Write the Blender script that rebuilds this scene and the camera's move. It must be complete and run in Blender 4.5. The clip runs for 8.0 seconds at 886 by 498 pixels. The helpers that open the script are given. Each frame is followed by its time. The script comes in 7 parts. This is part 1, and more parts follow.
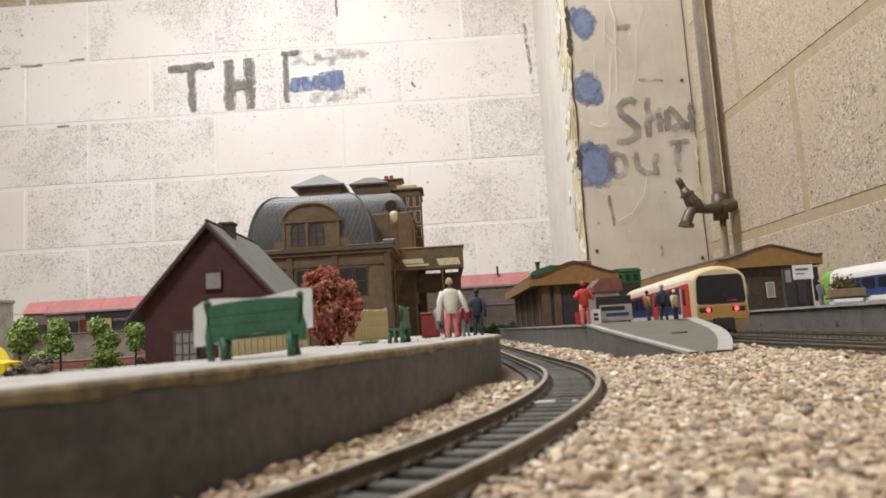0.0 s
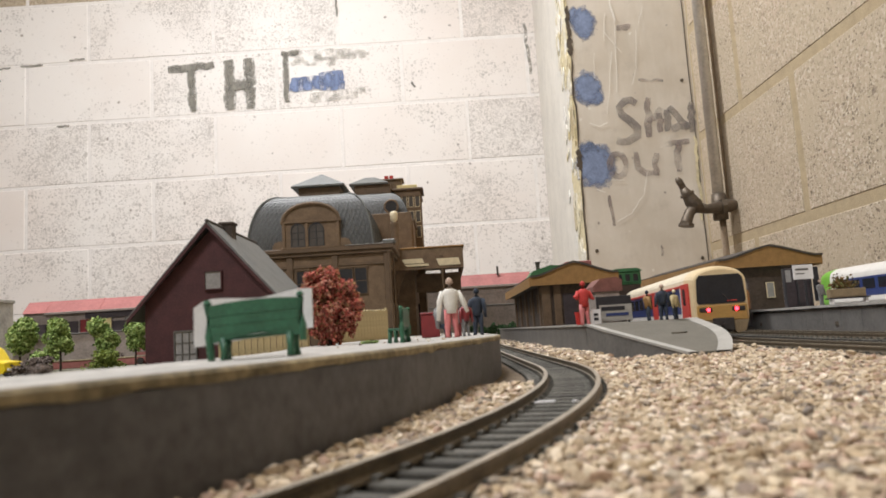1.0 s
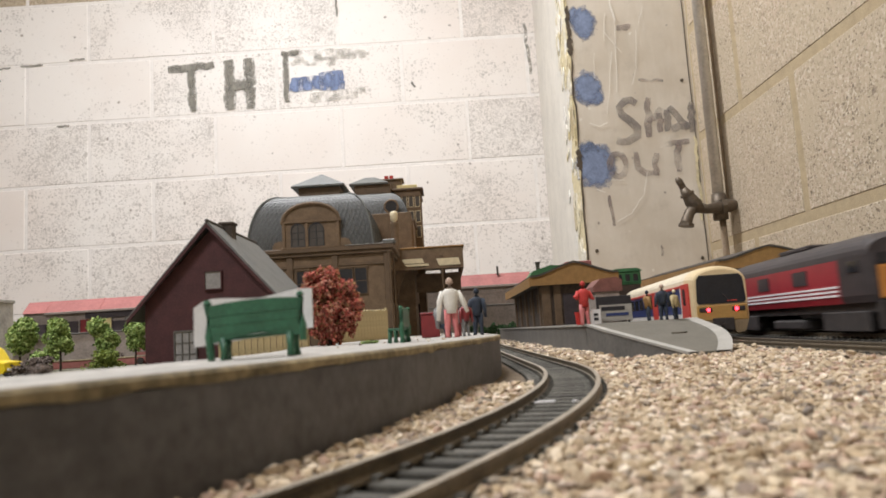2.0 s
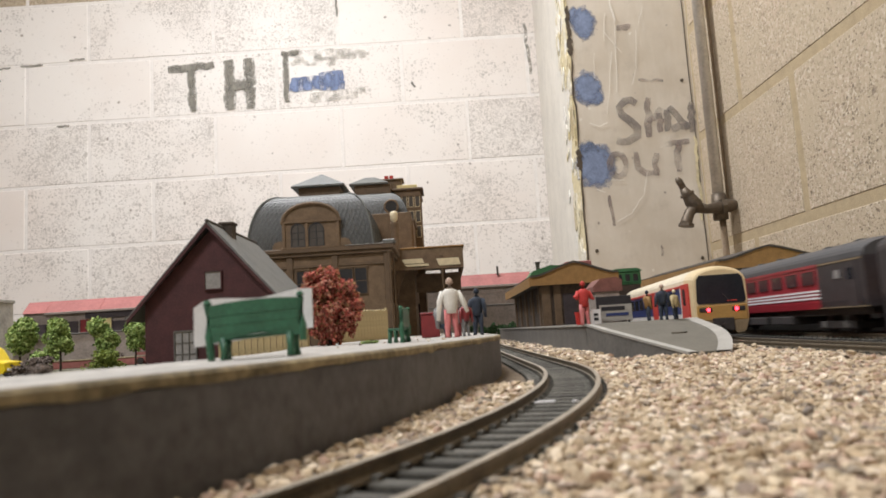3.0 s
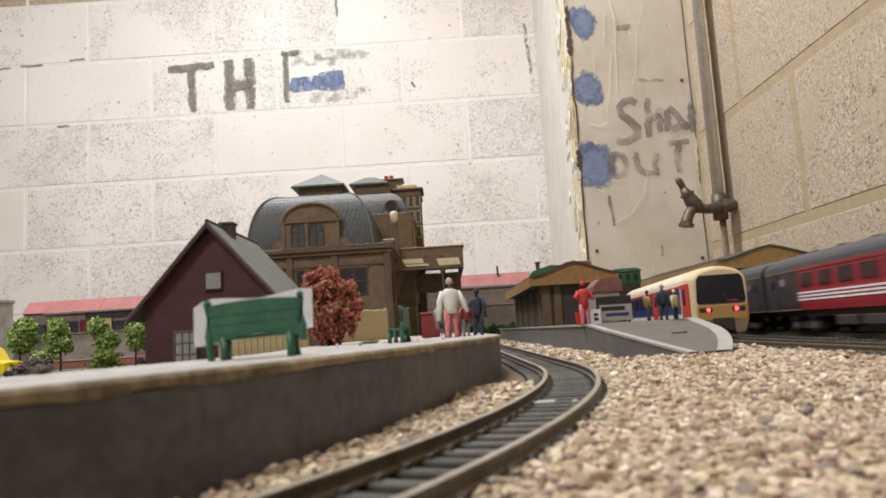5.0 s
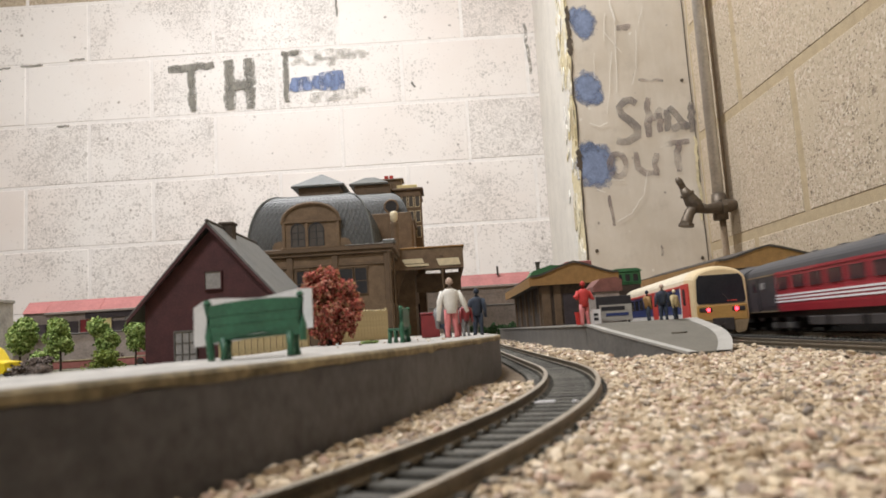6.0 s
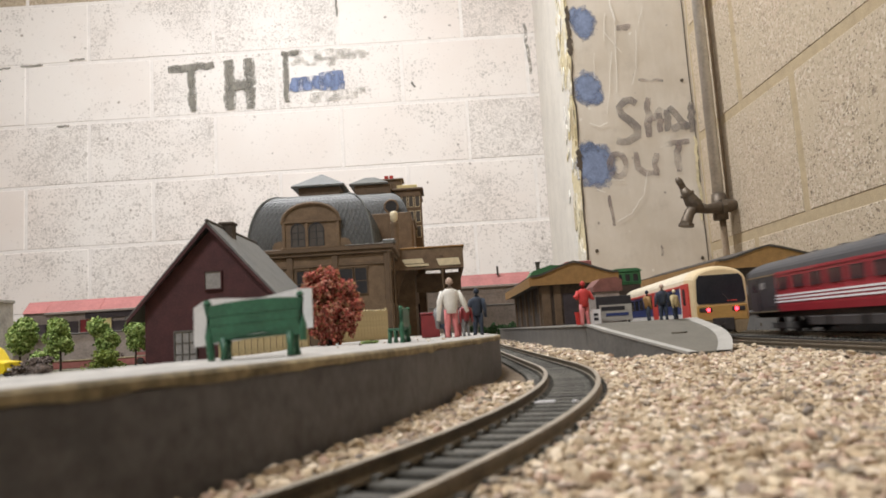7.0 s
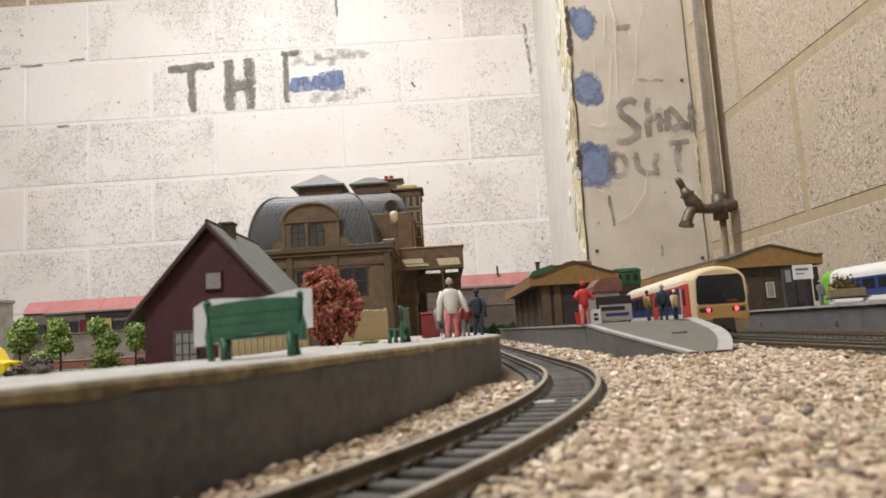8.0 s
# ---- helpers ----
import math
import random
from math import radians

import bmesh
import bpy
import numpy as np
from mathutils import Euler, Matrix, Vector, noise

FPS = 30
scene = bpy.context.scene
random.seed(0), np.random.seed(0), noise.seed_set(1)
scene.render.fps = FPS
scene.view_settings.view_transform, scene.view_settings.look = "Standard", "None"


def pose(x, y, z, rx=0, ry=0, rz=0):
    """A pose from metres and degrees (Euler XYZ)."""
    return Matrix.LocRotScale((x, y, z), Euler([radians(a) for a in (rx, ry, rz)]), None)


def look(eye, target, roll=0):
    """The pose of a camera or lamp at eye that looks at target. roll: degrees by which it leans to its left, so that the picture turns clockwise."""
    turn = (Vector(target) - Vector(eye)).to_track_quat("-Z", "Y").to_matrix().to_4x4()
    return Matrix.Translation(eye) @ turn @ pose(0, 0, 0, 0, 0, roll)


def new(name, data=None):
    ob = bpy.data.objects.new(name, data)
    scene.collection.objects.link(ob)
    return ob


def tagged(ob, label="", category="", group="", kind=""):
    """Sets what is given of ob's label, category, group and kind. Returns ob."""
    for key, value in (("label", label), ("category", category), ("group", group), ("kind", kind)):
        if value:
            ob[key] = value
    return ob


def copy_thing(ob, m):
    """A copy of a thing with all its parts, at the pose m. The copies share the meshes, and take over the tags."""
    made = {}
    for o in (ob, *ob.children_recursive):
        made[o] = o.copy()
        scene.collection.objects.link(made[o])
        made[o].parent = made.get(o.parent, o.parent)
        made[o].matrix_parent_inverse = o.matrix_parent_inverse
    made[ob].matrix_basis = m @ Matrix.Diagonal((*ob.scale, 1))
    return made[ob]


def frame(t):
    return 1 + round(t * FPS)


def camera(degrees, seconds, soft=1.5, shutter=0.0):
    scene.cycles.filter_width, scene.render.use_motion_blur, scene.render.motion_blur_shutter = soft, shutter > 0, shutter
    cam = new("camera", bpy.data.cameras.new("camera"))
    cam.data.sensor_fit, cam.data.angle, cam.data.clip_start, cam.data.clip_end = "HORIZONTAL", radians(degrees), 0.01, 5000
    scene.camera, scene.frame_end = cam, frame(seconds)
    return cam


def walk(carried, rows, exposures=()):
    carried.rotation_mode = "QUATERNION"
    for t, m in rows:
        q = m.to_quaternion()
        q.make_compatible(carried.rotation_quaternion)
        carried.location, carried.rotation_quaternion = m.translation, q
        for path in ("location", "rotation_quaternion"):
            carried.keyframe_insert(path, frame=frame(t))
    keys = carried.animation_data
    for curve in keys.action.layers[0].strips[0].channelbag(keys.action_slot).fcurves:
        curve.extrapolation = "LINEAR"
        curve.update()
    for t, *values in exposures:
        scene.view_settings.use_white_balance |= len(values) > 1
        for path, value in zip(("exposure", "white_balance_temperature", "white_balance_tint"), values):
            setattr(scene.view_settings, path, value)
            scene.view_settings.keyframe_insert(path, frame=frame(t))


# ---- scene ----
# The camera stands on the layout, just above platform height.
cam = camera(64.6, 8.0, soft=1.7, shutter=0.9)
EYE = Vector((0.0, 0.0, 0.021))
VIEW = look(EYE, EYE + Vector((0.0, math.cos(radians(6.7)), math.sin(radians(6.7)))), -3.6)
walk(cam, [(0.0, VIEW), (8.0, VIEW)])
cam.data.dof.use_dof, cam.data.dof.focus_distance, cam.data.dof.aperture_fstop = True, 0.85, 38.0

# ---- light: a ceiling tube in a closed cellar room, and an added fill tube ----
scene.view_settings.exposure = 0.0
world = bpy.data.worlds.new("world")
scene.world = world
world.use_nodes = True
world.node_tree.nodes["Background"].inputs[0].default_value = (0.9, 0.85, 0.78, 1)
world.node_tree.nodes["Background"].inputs[1].default_value = 0.02


def area_lamp(name, place, target, w, h, power, colour):
    data = bpy.data.lights.new(name, "AREA")
    data.shape, data.size, data.size_y, data.energy, data.color = "RECTANGLE", w, h, power, colour
    ob = new(name, data)
    ob.matrix_world = look(place, target)
    return ob


# the second tube is an unseen fill, added to lift the dark fronts
KEY_AND_FILL = [((-0.56, 1.10, 1.86), 47.5), ((-1.0, -1.0, 1.86), 44.0)]
for spot, watts in KEY_AND_FILL:
    area_lamp("tube_lamp", spot, (spot[0], spot[1] + 0.001, 0), 1.2, 0.10, watts, (1.0, 1.0, 1.03))


# ---- materials ----
def link(nt, a, b):
    nt.links.new(a, b)


def mat(name, col, rough=0.7, var=0.25, scale=120.0, bump=0.3, metal=0.0, fine=7.0, depth=0.0006, rand=0.0, emit=0.0, spec=0.5):
    """A surface with broad and fine variation of its colour and a fine relief."""
    m = bpy.data.materials.new(name)
    m.use_nodes = True
    nt = m.node_tree
    b = nt.nodes["Principled BSDF"]
    b.inputs["Roughness"].default_value, b.inputs["Metallic"].default_value = rough, metal
    b.inputs["Specular IOR Level"].default_value = spec
    tc = nt.nodes.new("ShaderNodeTexCoord")
    n1, n2 = nt.nodes.new("ShaderNodeTexNoise"), nt.nodes.new("ShaderNodeTexNoise")
    n1.inputs["Scale"].default_value, n2.inputs["Scale"].default_value = scale, scale * fine
    n1.inputs["Detail"].default_value, n2.inputs["Detail"].default_value = 4, 5
    for n in (n1, n2):
        link(nt, tc.outputs["Object"], n.inputs["Vector"])
    add = nt.nodes.new("ShaderNodeMath")
    add.operation = "ADD"
    link(nt, n1.outputs["Fac"], add.inputs[0])
    link(nt, n2.outputs["Fac"], add.inputs[1])
    rng = nt.nodes.new("ShaderNodeMapRange")
    rng.inputs["From Min"].default_value, rng.inputs["From Max"].default_value = 0.7, 1.3
    rng.inputs["To Min"].default_value, rng.inputs["To Max"].default_value = 1 - var, 1 + var
    link(nt, add.outputs[0], rng.inputs["Value"])
    last = rng.outputs[0]
    if rand:
        oi, r2, mu = nt.nodes.new("ShaderNodeObjectInfo"), nt.nodes.new("ShaderNodeMapRange"), nt.nodes.new("ShaderNodeMath")
        r2.inputs["To Min"].default_value, r2.inputs["To Max"].default_value = 1 - rand, 1 + rand
        link(nt, oi.outputs["Random"], r2.inputs["Value"])
        mu.operation = "MULTIPLY"
        link(nt, last, mu.inputs[0])
        link(nt, r2.outputs[0], mu.inputs[1])
        last = mu.outputs[0]
    mix = nt.nodes.new("ShaderNodeVectorMath")
    mix.operation = "SCALE"
    mix.inputs[0].default_value = col
    link(nt, last, mix.inputs["Scale"])
    link(nt, mix.outputs[0], b.inputs["Base Color"])
    if bump:
        bp = nt.nodes.new("ShaderNodeBump")
        bp.inputs["Strength"].default_value, bp.inputs["Distance"].default_value = bump, depth
        link(nt, n2.outputs["Fac"], bp.inputs["Height"])
        link(nt, bp.outputs[0], b.inputs["Normal"])
    if emit:
        b.inputs["Emission Color"].default_value, b.inputs["Emission Strength"].default_value = (*col, 1), emit
    return m


def node_kit(name, rough):
    """A new material with short makers for its nodes."""
    m = bpy.data.materials.new(name)
    m.use_nodes = True
    nt = m.node_tree
    b = nt.nodes["Principled BSDF"]
    b.inputs["Roughness"].default_value = rough
    geo = nt.nodes.new("ShaderNodeNewGeometry")
    place = geo.outputs["Position"]

    def noise_node(size, detail=4, rough_=0.55, vec=None):
        n = nt.nodes.new("ShaderNodeTexNoise")
        n.inputs["Scale"].default_value, n.inputs["Detail"].default_value, n.inputs["Roughness"].default_value = size, detail, rough_
        link(nt, vec or place, n.inputs["Vector"])
        return n

    def cells(size, vec=None):
        n = nt.nodes.new("ShaderNodeTexVoronoi")
        n.inputs["Scale"].default_value = size
        link(nt, vec or place, n.inputs["Vector"])
        sep = nt.nodes.new("ShaderNodeSeparateColor")
        link(nt, n.outputs["Color"], sep.inputs[0])
        return n.outputs["Distance"], sep.outputs[0], sep.outputs[1]

    def warped(size, amount):
        n = noise_node(size, 3)
        sub, sc, add = (nt.nodes.new("ShaderNodeVectorMath") for _ in range(3))
        sub.operation, sc.operation, add.operation = "SUBTRACT", "SCALE", "ADD"
        sub.inputs[1].default_value = (0.5, 0.5, 0.5)
        sc.inputs["Scale"].default_value = amount
        link(nt, n.outputs["Color"], sub.inputs[0])
        link(nt, sub.outputs[0], sc.inputs[0])
        link(nt, place, add.inputs[0])
        link(nt, sc.outputs[0], add.inputs[1])
        return add.outputs[0]

    def ramp(src, a, c, t0=0.0, t1=1.0):
        r = nt.nodes.new("ShaderNodeMapRange")
        r.inputs["From Min"].default_value, r.inputs["From Max"].default_value = a, c
        r.inputs["To Min"].default_value, r.inputs["To Max"].default_value = t0, t1
        link(nt, src, r.inputs["Value"])
        return r.outputs[0]

    def calc(op, a, c):
        n = nt.nodes.new("ShaderNodeMath")
        n.operation = op
        for i, v in enumerate((a, c)):
            if isinstance(v, float):
                n.inputs[i].default_value = v
            else:
                link(nt, v, n.inputs[i])
        return n.outputs[0]

    def mix(fac, a, c):
        n = nt.nodes.new("ShaderNodeMix")
        n.data_type = "RGBA"
        link(nt, fac, n.inputs[0])
        for i, v in ((6, a), (7, c)):
            if isinstance(v, tuple):
                n.inputs[i].default_value = (*v, 1)
            else:
                link(nt, v, n.inputs[i])
        return n.outputs[2]

    def finish(colour, height, depth, strength=0.5):
        link(nt, colour, b.inputs["Base Color"])
        bp = nt.nodes.new("ShaderNodeBump")
        bp.inputs["Strength"].default_value, bp.inputs["Distance"].default_value = strength, depth
        link(nt, height, bp.inputs["Height"])
        link(nt, bp.outputs[0], b.inputs["Normal"])
        return m

    def chance():
        return nt.nodes.new("ShaderNodeObjectInfo").outputs["Random"]

    return noise_node, cells, warped, ramp, calc, mix, finish, chance, nt


def painted_block(name):
    """Thick white paint over open-textured block: small pits that crowd in patches and on some blocks."""
    noise_node, cells, warped, ramp, calc, mix, finish, chance, nt = node_kit(name, 0.5)
    vec = warped(55.0, 0.012)
    d1, r1, _ = cells(85.0, vec)
    d2, r2, _ = cells(190.0, vec)
    d3, r3, _ = cells(26.0, vec)
    broad = noise_node(4.2, 3, 0.6).outputs["Fac"]
    geo = nt.nodes.new("ShaderNodeNewGeometry")
    sep = nt.nodes.new("ShaderNodeSeparateXYZ")
    link(nt, geo.outputs["Position"], sep.inputs[0])
    # pits and grey crowd more towards the wall's right end
    right_gain = ramp(sep.outputs[0], -0.25, 0.30, 0.0, 0.13)
    patch = ramp(calc("ADD", calc("ADD", broad, right_gain), ramp(chance(), 0.0, 1.0, -0.16, 0.13)), 0.44, 0.70, 0.03, 1.0)
    def dots(dist, rnd, reach, share):
        inside = ramp(dist, reach * 0.55, reach, 1.0, 0.0)
        picked = ramp(calc("SUBTRACT", calc("MULTIPLY", patch, share), rnd), -0.03, 0.06)
        return calc("MULTIPLY", inside, picked)
    mask = calc("MAXIMUM", dots(d1, r1, 0.52, 0.75), dots(d2, r2, 0.62, 0.95))
    rare = calc("MULTIPLY", ramp(d3, 0.10, 0.16, 1.0, 0.0), ramp(r3, 0.88, 0.90))
    mask = calc("MAXIMUM", calc("MULTIPLY", mask, ramp(noise_node(30.0, 3).outputs["Fac"], 0.35, 0.7, 0.25, 0.85)), rare)
    dust = calc("MULTIPLY", ramp(noise_node(14.0, 6, 0.7).outputs["Fac"], 0.45, 0.75), patch)
    body = mix(ramp(noise_node(1.9, 4).outputs["Fac"], 0.38, 0.68), (0.82, 0.78, 0.735), (0.765, 0.695, 0.64))
    body = mix(calc("MULTIPLY", dust, 0.45), body, (0.52, 0.49, 0.45))
    grain = noise_node(260.0, 3).outputs["Fac"]
    return finish(mix(mask, body, (0.38, 0.34, 0.305)), calc("SUBTRACT", calc("MULTIPLY", grain, 0.35), mask), 0.0012)


def aggregate_block(name):
    """Buff block of bound grit: pale, pink and brown grains, small holes and a few larger ones."""
    noise_node, cells, warped, ramp, calc, mix, finish, chance, nt = node_kit(name, 0.92)
    vec = warped(160.0, 0.004)
    d1, r1, g1 = cells(250.0, vec)
    d2, r2, _ = cells(120.0, vec)
    d3, r3, _ = cells(21.0, warped(60.0, 0.015))
    cr = nt.nodes.new("ShaderNodeValToRGB")
    cr.color_ramp.interpolation = "LINEAR"
    el = cr.color_ramp.elements
    tones = [(0.0, (0.30, 0.235, 0.165)), (0.16, (0.42, 0.345, 0.245)), (0.45, (0.505, 0.425, 0.31)), (0.7, (0.53, 0.42, 0.32)), (0.9, (0.61, 0.53, 0.415)), (1.0, (0.68, 0.62, 0.51))]
    for i, (at, c) in enumerate(tones):
        e = el[i] if i < 2 else el.new(at)
        e.position, e.color = at, (*c, 1)
    link(nt, r1, cr.inputs[0])
    wear = noise_node(7.0, 4, 0.6).outputs["Fac"]
    body = mix(ramp(wear, 0.35, 0.7), cr.outputs[0], (0.485, 0.405, 0.29))
    shift = calc("MULTIPLY", ramp(chance(), 0.0, 1.0, 0.0, 0.5), ramp(noise_node(2.4, 3).outputs["Fac"], 0.4, 0.65))
    body = mix(shift, body, (0.44, 0.355, 0.26))
    rough_spot = ramp(noise_node(16.0, 3).outputs["Fac"], 0.38, 0.66, 0.10, 0.42)
    holes = calc("MULTIPLY", ramp(d2, 0.20, 0.38, 1.0, 0.0), ramp(calc("SUBTRACT", rough_spot, r2), -0.02, 0.03))
    fine = calc("MULTIPLY", ramp(d1, 0.25, 0.45, 1.0, 0.0), ramp(calc("SUBTRACT", rough_spot, g1), -0.02, 0.03))
    big = calc("MULTIPLY", ramp(d3, 0.12, 0.20, 1.0, 0.0), ramp(r3, 0.90, 0.92))
    mask = calc("MAXIMUM", calc("MAXIMUM", calc("MULTIPLY", holes, 0.8), calc("MULTIPLY", fine, 0.7)), big)
    height = calc("SUBTRACT", calc("MULTIPLY", r1, 0.4), mask)
    return finish(mix(mask, body, (0.175, 0.135, 0.10)), height, 0.0018, 0.6)


def pier_plaster(name):
    """Grimy thin plaster with wiped grey streaks, scuffs and rubbed pale places."""
    noise_node, cells, warped, ramp, calc, mix, finish, chance, nt = node_kit(name, 0.45)
    geo = nt.nodes.new("ShaderNodeNewGeometry")
    mp = nt.nodes.new("ShaderNodeMapping")
    mp.inputs["Scale"].default_value = (1.0, 1.0, 0.16)
    link(nt, geo.outputs["Position"], mp.inputs["Vector"])
    streak = noise_node(34.0, 6, 0.65, mp.outputs[0]).outputs["Fac"]
    cloud = noise_node(6.5, 6, 0.62).outputs["Fac"]
    blot = noise_node(17.0, 7, 0.7).outputs["Fac"]
    d1, r1, _ = cells(48.0, warped(70.0, 0.01))
    body = mix(ramp(cloud, 0.36, 0.66), (0.70, 0.645, 0.56), (0.58, 0.52, 0.43))
    body = mix(ramp(streak, 0.50, 0.78, 0.0, 0.55), body, (0.74, 0.70, 0.62))
    body = mix(ramp(blot, 0.56, 0.78, 0.0, 0.55), body, (0.41, 0.365, 0.30))
    flecks = calc("MULTIPLY", ramp(d1, 0.08, 0.16, 1.0, 0.0), ramp(r1, 0.90, 0.92))
    pale = calc("MULTIPLY", ramp(d1, 0.10, 0.22, 1.0, 0.0), ramp(r1, 0.08, 0.06))
    body = mix(pale, mix(calc("MULTIPLY", flecks, 0.8), body, (0.22, 0.19, 0.16)), (0.80, 0.77, 0.70))
    return finish(body, calc("ADD", calc("MULTIPLY", blot, 0.6), calc("MULTIPLY", streak, 0.4)), 0.0025, 0.4)


def islands(name, cols, rough=0.8, bump=0.4, scale=900.0, depth=0.0003):
    """Loose small pieces, each with a colour of its own."""
    m = bpy.data.materials.new(name)
    m.use_nodes = True
    nt = m.node_tree
    b = nt.nodes["Principled BSDF"]
    b.inputs["Roughness"].default_value = rough
    geo, cr, nz = nt.nodes.new("ShaderNodeNewGeometry"), nt.nodes.new("ShaderNodeValToRGB"), nt.nodes.new("ShaderNodeTexNoise")
    nz.inputs["Scale"].default_value = scale
    link(nt, geo.outputs["Position"], nz.inputs["Vector"])
    el = cr.color_ramp.elements
    cr.color_ramp.interpolation = "LINEAR"
    for i, c in enumerate(cols):
        e = el[i] if i < 2 else el.new(i / (len(cols) - 1))
        e.position, e.color = i / (len(cols) - 1), (*c, 1)
    link(nt, geo.outputs["Random Per Island"], cr.inputs[0])
    rr, sc = nt.nodes.new("ShaderNodeMapRange"), nt.nodes.new("ShaderNodeVectorMath")
    rr.inputs["From Min"].default_value, rr.inputs["From Max"].default_value = 0.3, 0.7
    rr.inputs["To Min"].default_value, rr.inputs["To Max"].default_value = 0.75, 1.2
    link(nt, nz.outputs["Fac"], rr.inputs["Value"])
    sc.operation = "SCALE"
    link(nt, cr.outputs[0], sc.inputs[0])
    link(nt, rr.outputs[0], sc.inputs["Scale"])
    link(nt, sc.outputs[0], b.inputs["Base Color"])
    bp = nt.nodes.new("ShaderNodeBump")
    bp.inputs["Strength"].default_value, bp.inputs["Distance"].default_value = bump, depth
    link(nt, nz.outputs["Fac"], bp.inputs["Height"])
    link(nt, bp.outputs[0], b.inputs["Normal"])
    return m


def faded(name, col, lo, hi, scale=28.0, stretch=(1, 1, 1)):
    """Brushed paint that lets the wall show where it is thin."""
    m = mat(name, col, 0.7, 0.25, 40.0, 0.2)
    nt = m.node_tree
    b = nt.nodes["Principled BSDF"]
    geo, nz, mp, rr = (nt.nodes.new(k) for k in ("ShaderNodeNewGeometry", "ShaderNodeTexNoise", "ShaderNodeMapping", "ShaderNodeMapRange"))
    mp.inputs["Scale"].default_value = stretch
    nz.inputs["Scale"].default_value, nz.inputs["Detail"].default_value = scale, 5
    link(nt, geo.outputs["Position"], mp.inputs["Vector"])
    link(nt, mp.outputs[0], nz.inputs["Vector"])
    rr.inputs["From Min"].default_value, rr.inputs["From Max"].default_value = lo, hi
    link(nt, nz.outputs["Fac"], rr.inputs["Value"])
    link(nt, rr.outputs[0], b.inputs["Alpha"])
    return m


def dab(name, col, reach=0.55, soft=0.75, grit=45.0):
    """A soft round dab of paint that thins out to its rim."""
    m = faded(name, col, 0.0, 1.0)
    nt = m.node_tree
    b = nt.nodes["Principled BSDF"]
    tc, mp, ln, nz, a1, rr = (nt.nodes.new(k) for k in ("ShaderNodeTexCoord", "ShaderNodeMapping", "ShaderNodeVectorMath", "ShaderNodeTexNoise", "ShaderNodeMath", "ShaderNodeMapRange"))
    geo = nt.nodes.new("ShaderNodeNewGeometry")
    mp.inputs["Location"].default_value, mp.inputs["Scale"].default_value = (-1, 0, -1), (2, 0, 2)
    link(nt, tc.outputs["Generated"], mp.inputs["Vector"])
    ln.operation = "LENGTH"
    link(nt, mp.outputs[0], ln.inputs[0])
    nz.inputs["Scale"].default_value, nz.inputs["Detail"].default_value, nz.inputs["Roughness"].default_value = grit, 7, 0.75
    link(nt, geo.outputs["Position"], nz.inputs["Vector"])
    a1.operation = "SUBTRACT"
    link(nt, nz.outputs["Fac"], a1.inputs[0])
    link(nt, ln.outputs["Value"], a1.inputs[1])
    rr.inputs["From Min"].default_value, rr.inputs["From Max"].default_value = -reach, -reach + soft
    rr.inputs["To Max"].default_value = 0.9
    link(nt, a1.outputs[0], rr.inputs["Value"])
    link(nt, rr.outputs[0], b.inputs["Alpha"])
    return m


M = {}
M["block_white"] = painted_block("painted block")
M["mortar_white"] = mat("painted mortar", (0.79, 0.75, 0.71), 0.6, 0.08, 30.0, 0.3, depth=0.001)
M["block_bare"] = aggregate_block("bare block")
M["mortar_bare"] = mat("bare mortar", (0.42, 0.335, 0.21), 0.9, 0.12, 60.0, 0.4, depth=0.001)
M["plaster"] = pier_plaster("pier plaster")
M["side_paint"] = mat("white gloss wall paint", (0.78, 0.75, 0.67), 0.4, 0.12, 9.0, 0.25, depth=0.003)
M["chip_yellow"] = mat("crumbling plaster", (0.70, 0.63, 0.42), 0.95, 0.35, 50.0, 0.9, depth=0.004)
M["flakes"] = islands("paint and plaster flakes", [(0.82, 0.80, 0.74), (0.80, 0.76, 0.64), (0.66, 0.56, 0.30), (0.85, 0.83, 0.78), (0.74, 0.68, 0.48), (0.42, 0.33, 0.18)], 0.85, 0.6, 160.0, 0.002)
M["cable"] = mat("dull brown cable", (0.30, 0.225, 0.15), 0.7, 0.2, 60.0, 0.2)
M["room"] = mat("dull wall paint", (0.55, 0.50, 0.43), 0.8, 0.12, 6.0, 0.2, depth=0.002)
M["ceiling"] = mat("ceiling paint", (0.72, 0.69, 0.63), 0.8, 0.08, 5.0, 0.1)
M["concrete"] = mat("concrete floor", (0.22, 0.21, 0.20), 0.85, 0.25, 8.0, 0.4, depth=0.002)
M["ink"] = faded("dark wall paint", (0.29, 0.275, 0.235), 0.24, 0.74, 34.0, (1, 1, 0.4))
M["ink_soft"] = faded("thin wall paint", (0.36, 0.345, 0.30), 0.36, 0.80, 60.0)
M["ink_pale"] = faded("worn wall paint", (0.30, 0.27, 0.25), 0.26, 1.05, 22.0)
M["ink_faint"] = faded("nearly wiped wall paint", (0.33, 0.275, 0.255), 0.30, 1.0, 26.0)
M["smudge"] = faded("grey smear", (0.56, 0.54, 0.49), 0.42, 0.95, 30.0)
M["blue"] = faded("blue wall paint", (0.20, 0.26, 0.43), 0.30, 0.66, 46.0, (1, 1, 0.45))
M["blue_dab"] = dab("patchy blue dab", (0.22, 0.28, 0.43), 0.36, 0.40, 60.0)
M["scratch"] = mat("scratched paint", (0.82, 0.79, 0.72), 0.6, 0.1, 60.0, 0.2)
M["crack"] = mat("dark crack", (0.09, 0.07, 0.05), 0.95, 0.4, 60.0, 0.5)
